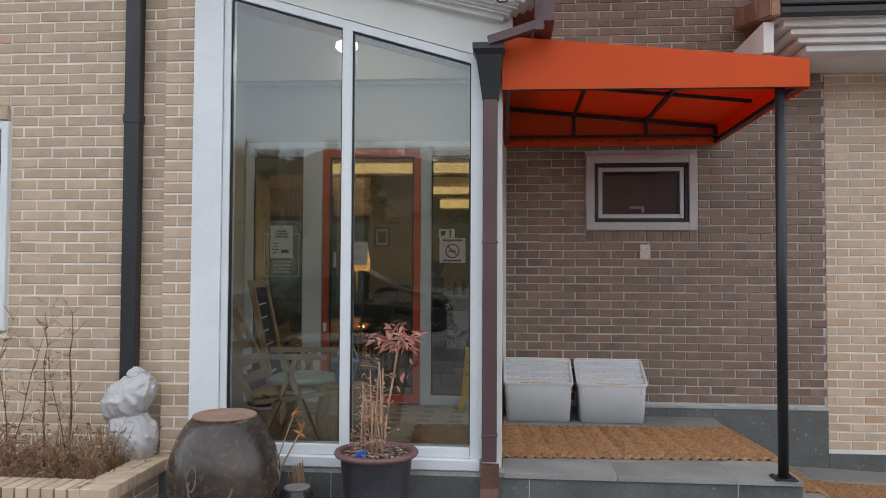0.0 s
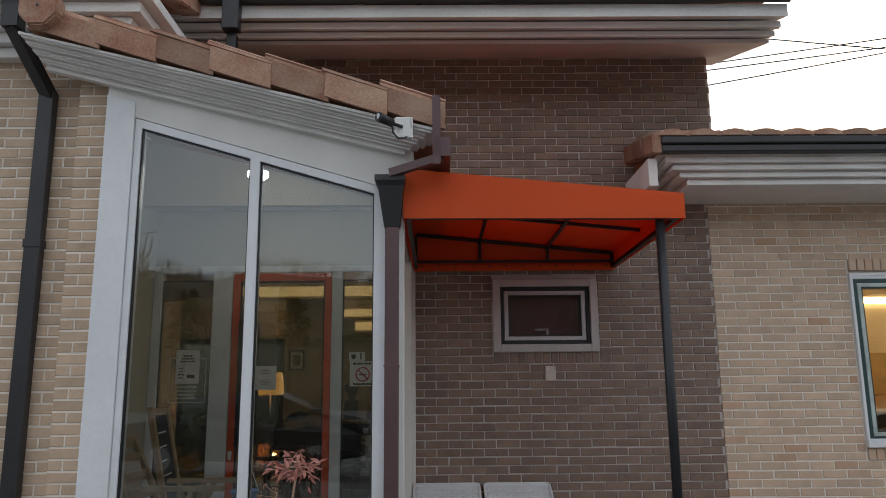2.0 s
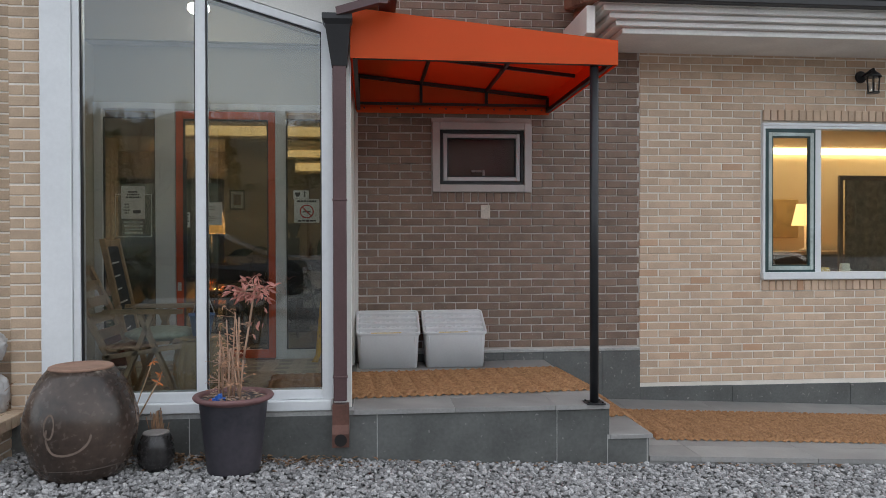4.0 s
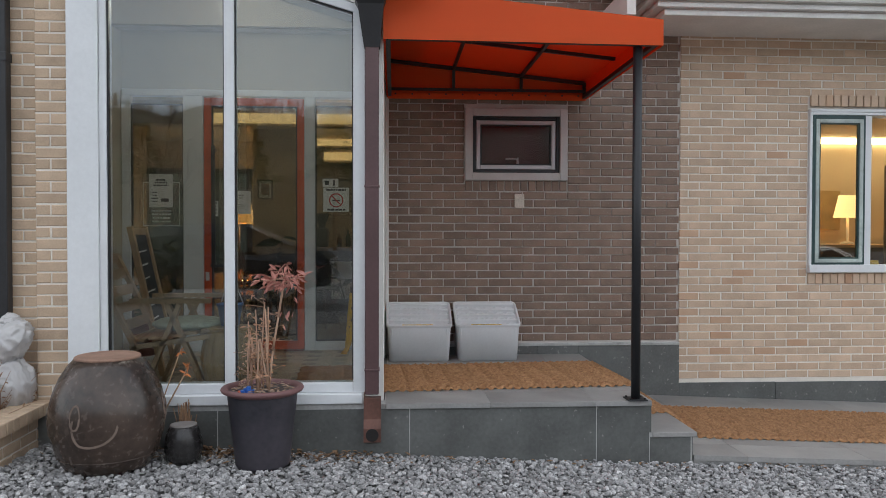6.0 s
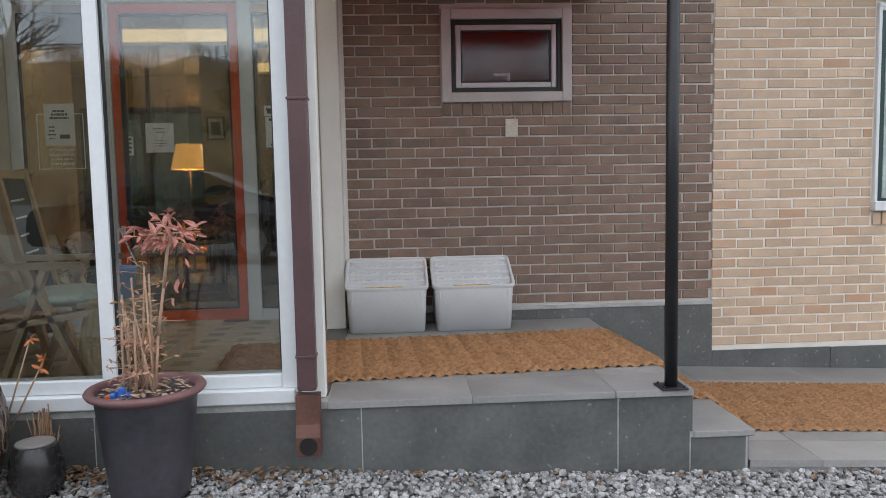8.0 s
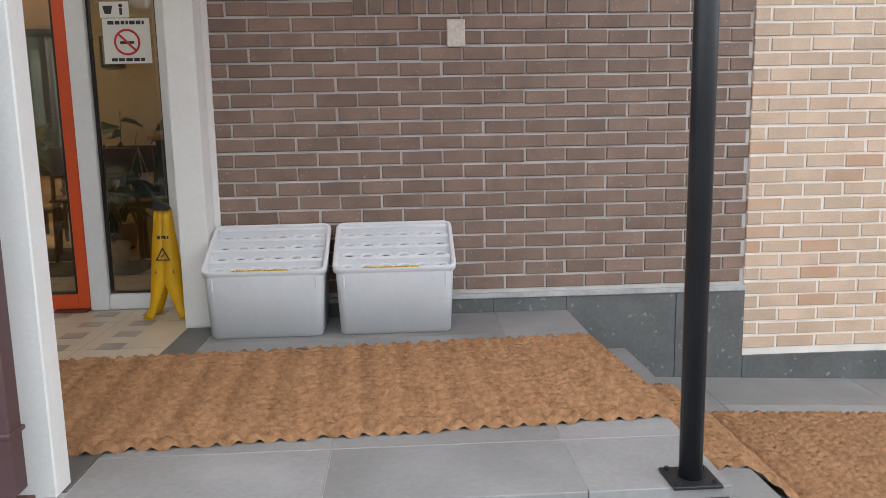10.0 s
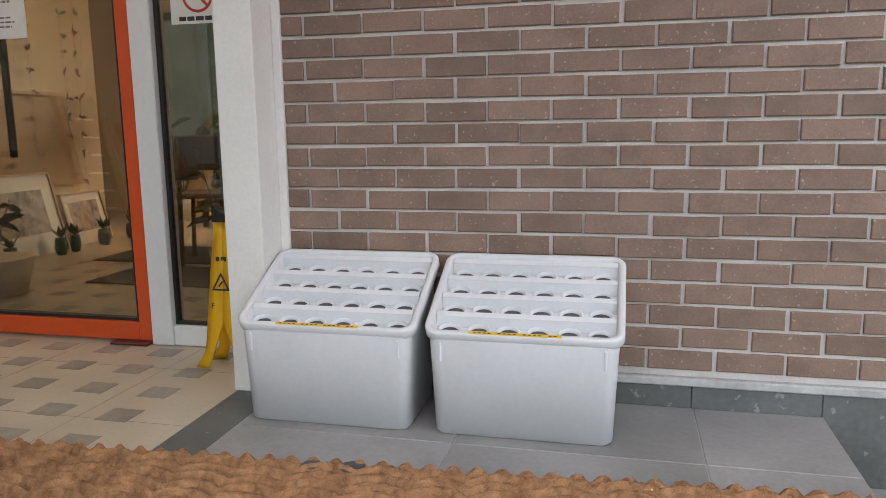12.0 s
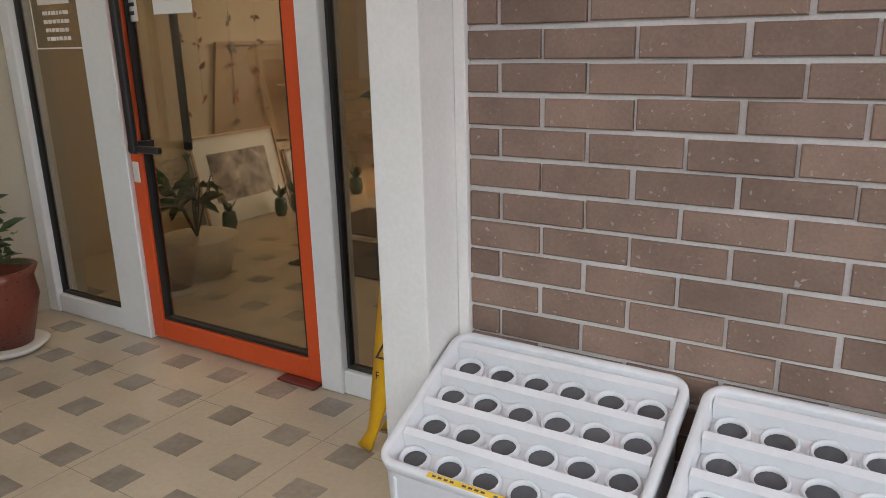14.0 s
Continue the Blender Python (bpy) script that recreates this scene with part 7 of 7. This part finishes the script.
def lettering(text, size, x, y, z, parent, material, tilt=84):
    cu = bpy.data.curves.new("lettering", "FONT")
    cu.body, cu.size, cu.align_x, cu.extrude = text, size, "CENTER", 0.0004
    tmp = bpy.data.objects.new("lettering", cu)
    scene.collection.objects.link(tmp)
    me = bpy.data.meshes.new_from_object(tmp)
    bpy.data.objects.remove(tmp)
    bpy.data.curves.remove(cu)
    me.transform(pose(x, y, z, tilt, 0, 0))
    me.materials.clear()
    me.materials.append(material)
    ob = new("lettering", me)
    ob.parent = parent
    ob.matrix_parent_inverse = Matrix.Translation(-parent.location)
    return ob


lettering("WET", 0.032, -0.2, 6.652, TOP + 0.255, wet, ink)
lettering("FLOOR", 0.032, -0.2, 6.648, TOP + 0.228, wet, ink)
bm = B()
bars(bm, -0.25, -0.15, TOP + 0.40, TOP + 0.425, 1, 6.661, 31, 0.8)
part("print_bars", bm, ink, wet)
wet.location.x, wet.location.y = -0.23, 6.735

# ---- overhead wires ----
wire_ob = thing("power_lines", (8, 14, 5), "thin black power lines crossing the sky", "wires")
for k, (za, slope) in enumerate(((11.2, 0.205), (12.05, 0.15), (12.35, 0.165), (14.6, -0.08))):
    bm = B()
    pts = [Vector((6 + 34 * i / 14, 24 + 0.3 * k, za + slope * 34 * i / 14 - 0.25 * math.sin(math.pi * i / 14))) for i in range(15)]
    loops = [[bm.verts.new(p + Vector((0, 0.022 * math.cos(g * 1.2566), 0.022 * math.sin(g * 1.2566)))) for g in range(5)] for p in pts]
    for a, b in zip(loops, loops[1:]):
        for g in range(5):
            bm.faces.new((a[g], a[(g + 1) % 5], b[(g + 1) % 5], b[g]))
    part("wire", bm, black_steel, wire_ob)

# ---- what stands behind: hill, trees and parked cars, seen in the glass ----
hill_mat = surface("wooded_hill", (0.05, 0.05, 0.028), 0.95, 0, 0.5, 0.25, 1.5, 0.6, tint=(0.1, 0.085, 0.05))
bm = B()
rows_ = []
for j in range(9):
    row = []
    for i in range(81):
        x = -160 + 320 * i / 80
        h = 21 + 4 * noise.noise(Vector((x * 0.016, 2.0, 0))) + 1.6 * noise.noise(Vector((x * 0.13, 7.0, 0))) + 0.8 * noise.noise(Vector((x * 0.5, 1.0, 0)))
        u = j / 8
        row.append(bm.verts.new((x, -62 - 60 * u, -0.3 + h * math.sin(u * math.pi / 2) ** 0.8 + (0.8 * noise.noise(Vector((x * 0.3, u * 9, 3.0))) if j else 0))))
    rows_.append(row)
for a, b in zip(rows_, rows_[1:]):
    for i in range(80):
        bm.faces.new((a[i], a[i + 1], b[i + 1], b[i]))
bmesh.ops.recalc_face_normals(bm, faces=bm.faces)
setting("backdrop_hill", bm, hill_mat, "low wooded hill behind the yard", "hill")
bark = surface("grey_bark", (0.09, 0.075, 0.06), 0.9, 0, 0.3, 6, 40, 0.2)

# bare woodland standing on the ridge
rnd = random.Random(31)
wv, wf = [], []


def stick(p, q, r, r2):
    b = len(wv)
    for c, w in ((p, r), (q, r2)):
        for g in (0.3, 2.4, 4.5):
            wv.append((c.x + w * math.cos(g), c.y + w * math.sin(g), c.z))
    wf.extend(((b, b + 1, b + 4, b + 3), (b + 1, b + 2, b + 5, b + 4), (b + 2, b, b + 3, b + 5)))


for k in range(1500):
    x = rnd.uniform(-120, 90)
    u = rnd.choice((6, 7, 8)) / 8
    h = 21 + 4 * noise.noise(Vector((x * 0.016, 2.0, 0))) + 1.6 * noise.noise(Vector((x * 0.13, 7.0, 0)))
    p = Vector((x, -62 - 60 * u, -1.4 + h * math.sin(u * math.pi / 2) ** 0.8))
    l = rnd.uniform(1.8, 4.8) * (0.8 + 0.5 * noise.noise(Vector((x * 0.2, 4.0, 0))))
    q = p + Vector((rnd.gauss(0, 0.15), 0, 1)).normalized() * l
    stick(p, q, 0.08, 0.03)
    for _ in range(6):
        c = p.lerp(q, rnd.uniform(0.35, 0.9))
        stick(c, c + Vector((rnd.gauss(0, 0.55), rnd.gauss(0, 0.4), rnd.uniform(0.4, 1.0))) * l * 0.4, 0.05, 0.02)
me = bpy.data.meshes.new("far_woods")
me.from_pydata(wv, [], wf)
me.materials.append(bark)
tagged(new("far_woods", me), "leafless grey woodland along the hill ridge", "woodland", "", "stuff")


def bare_tree(x, y, h, seed):
    t = thing("bare_tree", (x, y, -0.02), "leafless tree with fine grey twigs", "tree", "trees behind the yard")
    rnd = random.Random(seed)
    trunk, twigs = B(), B()

    def grow(p, d, l, r, depth):
        q = p + d * l
        rod(trunk if depth < 2 else twigs, p, q, r, r * 0.7, 6 if depth < 2 else 4)
        if depth == 5:
            return
        for _ in range(3 if depth < 4 else 2):
            e = (d + Vector((rnd.gauss(0, 0.42), rnd.gauss(0, 0.42), rnd.gauss(0.08, 0.25)))).normalized()
            grow(p.lerp(q, rnd.uniform(0.6, 1.0)), e, l * rnd.uniform(0.6, 0.85), r * 0.6, depth + 1)
    grow(Vector((x, y, -0.05)), Vector((0, 0, 1)), h * 0.3, h * 0.02, 0)
    part("trunk", trunk, bark, t)
    part("twigs", twigs, bark, t)


for i, (x, y, h) in enumerate(((-10.6, -14, 9.6), (-13.4, -19, 9.5), (-10.5, -27, 9.5), (-18, -26, 11), (3, -34, 10), (12, -30, 10), (-27, -34, 12))):
    bare_tree(x, y, h, i + 3)
pine_leaf = surface("pine_needles", (0.035, 0.06, 0.03), 0.8, 0, 0.4, 3, 20, 0.2)
for x, y, h, sd in ((-4.5, -50, 10.5, 1), (-12.0, -54, 10.5, 2), (-1.5, -56, 11.8, 3), (-20.0, -52, 10.0, 4)):
    t = thing("pine_tree", (x, y, 0), "dark green pine with layered crown", "tree", "trees behind the yard")
    bm = B()
    rod(bm, (x, y, -0.1), (x, y, h), 0.18, 0.05, 8)
    part("trunk", bm, bark, t)
    rnd = random.Random(sd)
    bm = B()
    for k in range(900):
        u = rnd.random()
        z = h * (0.55 + 0.47 * u)
        r = h * 0.24 * (1.05 - u) * math.sqrt(rnd.random()) * (0.75 + 0.35 * math.sin(u * 22))
        g = rnd.uniform(0, 6.28)
        p = Vector((x + r * math.cos(g), y + r * math.sin(g), z))
        leafy(bm, p, (math.cos(g), math.sin(g), rnd.gauss(0, 0.4)), rnd.uniform(0.35, 0.8), rnd)
    part("crown", bm, pine_leaf, t)

tyre_mat = surface("tyre_rubber", (0.02, 0.02, 0.02), 0.8)
rim_mat = surface("alloy_rim", (0.45, 0.45, 0.46), 0.3, 0.8)
car_glass = surface("dark_car_glass", (0.01, 0.012, 0.014), 0.08)


def parked_car(x, y, paint, label, turn=0):
    t = thing("car", (x, y, 0.0), label, "car", "cars parked in the yard")
    side = [(-2.2, 0.32), (-2.22, 0.7), (-2.1, 0.92), (-1.5, 1.0), (-0.85, 1.42), (0.55, 1.46), (1.35, 1.08), (2.05, 0.95), (2.2, 0.72), (2.2, 0.34), (1.75, 0.3), (1.65, 0.55), (1.35, 0.68), (1.05, 0.55), (0.95, 0.28), (-0.95, 0.28), (-1.05, 0.55), (-1.35, 0.68), (-1.65, 0.55), (-1.75, 0.3)]
    bm = B()
    prism(bm, [(x + a, b) for a, b in side], y - 0.86, y + 0.86, "y")
    for q in bm.verts:
        if q.co.z > 1.05:
            q.co.y = y + (q.co.y - y) * 0.78
    bmesh.ops.bevel(bm, geom=bm.edges[:], offset=0.05, segments=2, affect="EDGES")
    part("body", bm, paint, t)
    for sy in (-1, 1):
        for pts in ([(-1.25, 1.02), (-0.78, 1.34), (-0.18, 1.37), (-0.18, 1.02)], [(-0.1, 1.02), (-0.1, 1.37), (0.5, 1.36), (1.05, 1.04)]):
            bm = B()
            ya = y + sy * 0.80
            v4 = [bm.verts.new((x + a, y + sy * (0.868 - 0.19 * max(0.0, b - 1.02) / 0.36), b)) for a, b in pts]
            bm.faces.new(v4)
            bmesh.ops.solidify(bm, geom=bm.faces[:], thickness=0.01)
            part("window", bm, car_glass, t)
    for sx in (-1.35, 1.35):
        for sy in (-1, 1):
            bm = B()
            rod(bm, (x + sx, y + sy * 0.66, 0.33), (x + sx, y + sy * 0.87, 0.33), 0.32, seg=24)
            wh = part("wheel", bm, tyre_mat, t)
            bm = B()
            rod(bm, (x + sx, y + sy * 0.868, 0.33), (x + sx, y + sy * 0.88, 0.33), 0.21, seg=20)
            part("rim", bm, rim_mat, wh)
    for sx in (-2.19, 2.19):
        for sy in (-0.6, 0.6):
            bm = B()
            box(bm, x + sx - 0.03, x + sx + 0.03, y + sy - 0.16, y + sy + 0.16, 0.72, 0.82, 0.01)
            part("headlight", bm, rim_mat, t)
    t.location.z = level(x) - 0.01
    return t


dark_paint = surface("black_car_paint", (0.02, 0.021, 0.024), 0.15, 0.0, 0.1)
parked_car(-3.2, -4.9, dark_paint, "dark parked car on the gravel yard")
parked_car(3.6, -6.2, surface("silver_car_paint", (0.5, 0.51, 0.52), 0.2, 0.3, 0.05), "silver parked car on the gravel yard")
parked_car(10.5, -5.4, surface("white_car_paint", (0.7, 0.7, 0.69), 0.2, 0.0, 0.05), "white parked car on the gravel yard")
lay_bricks()
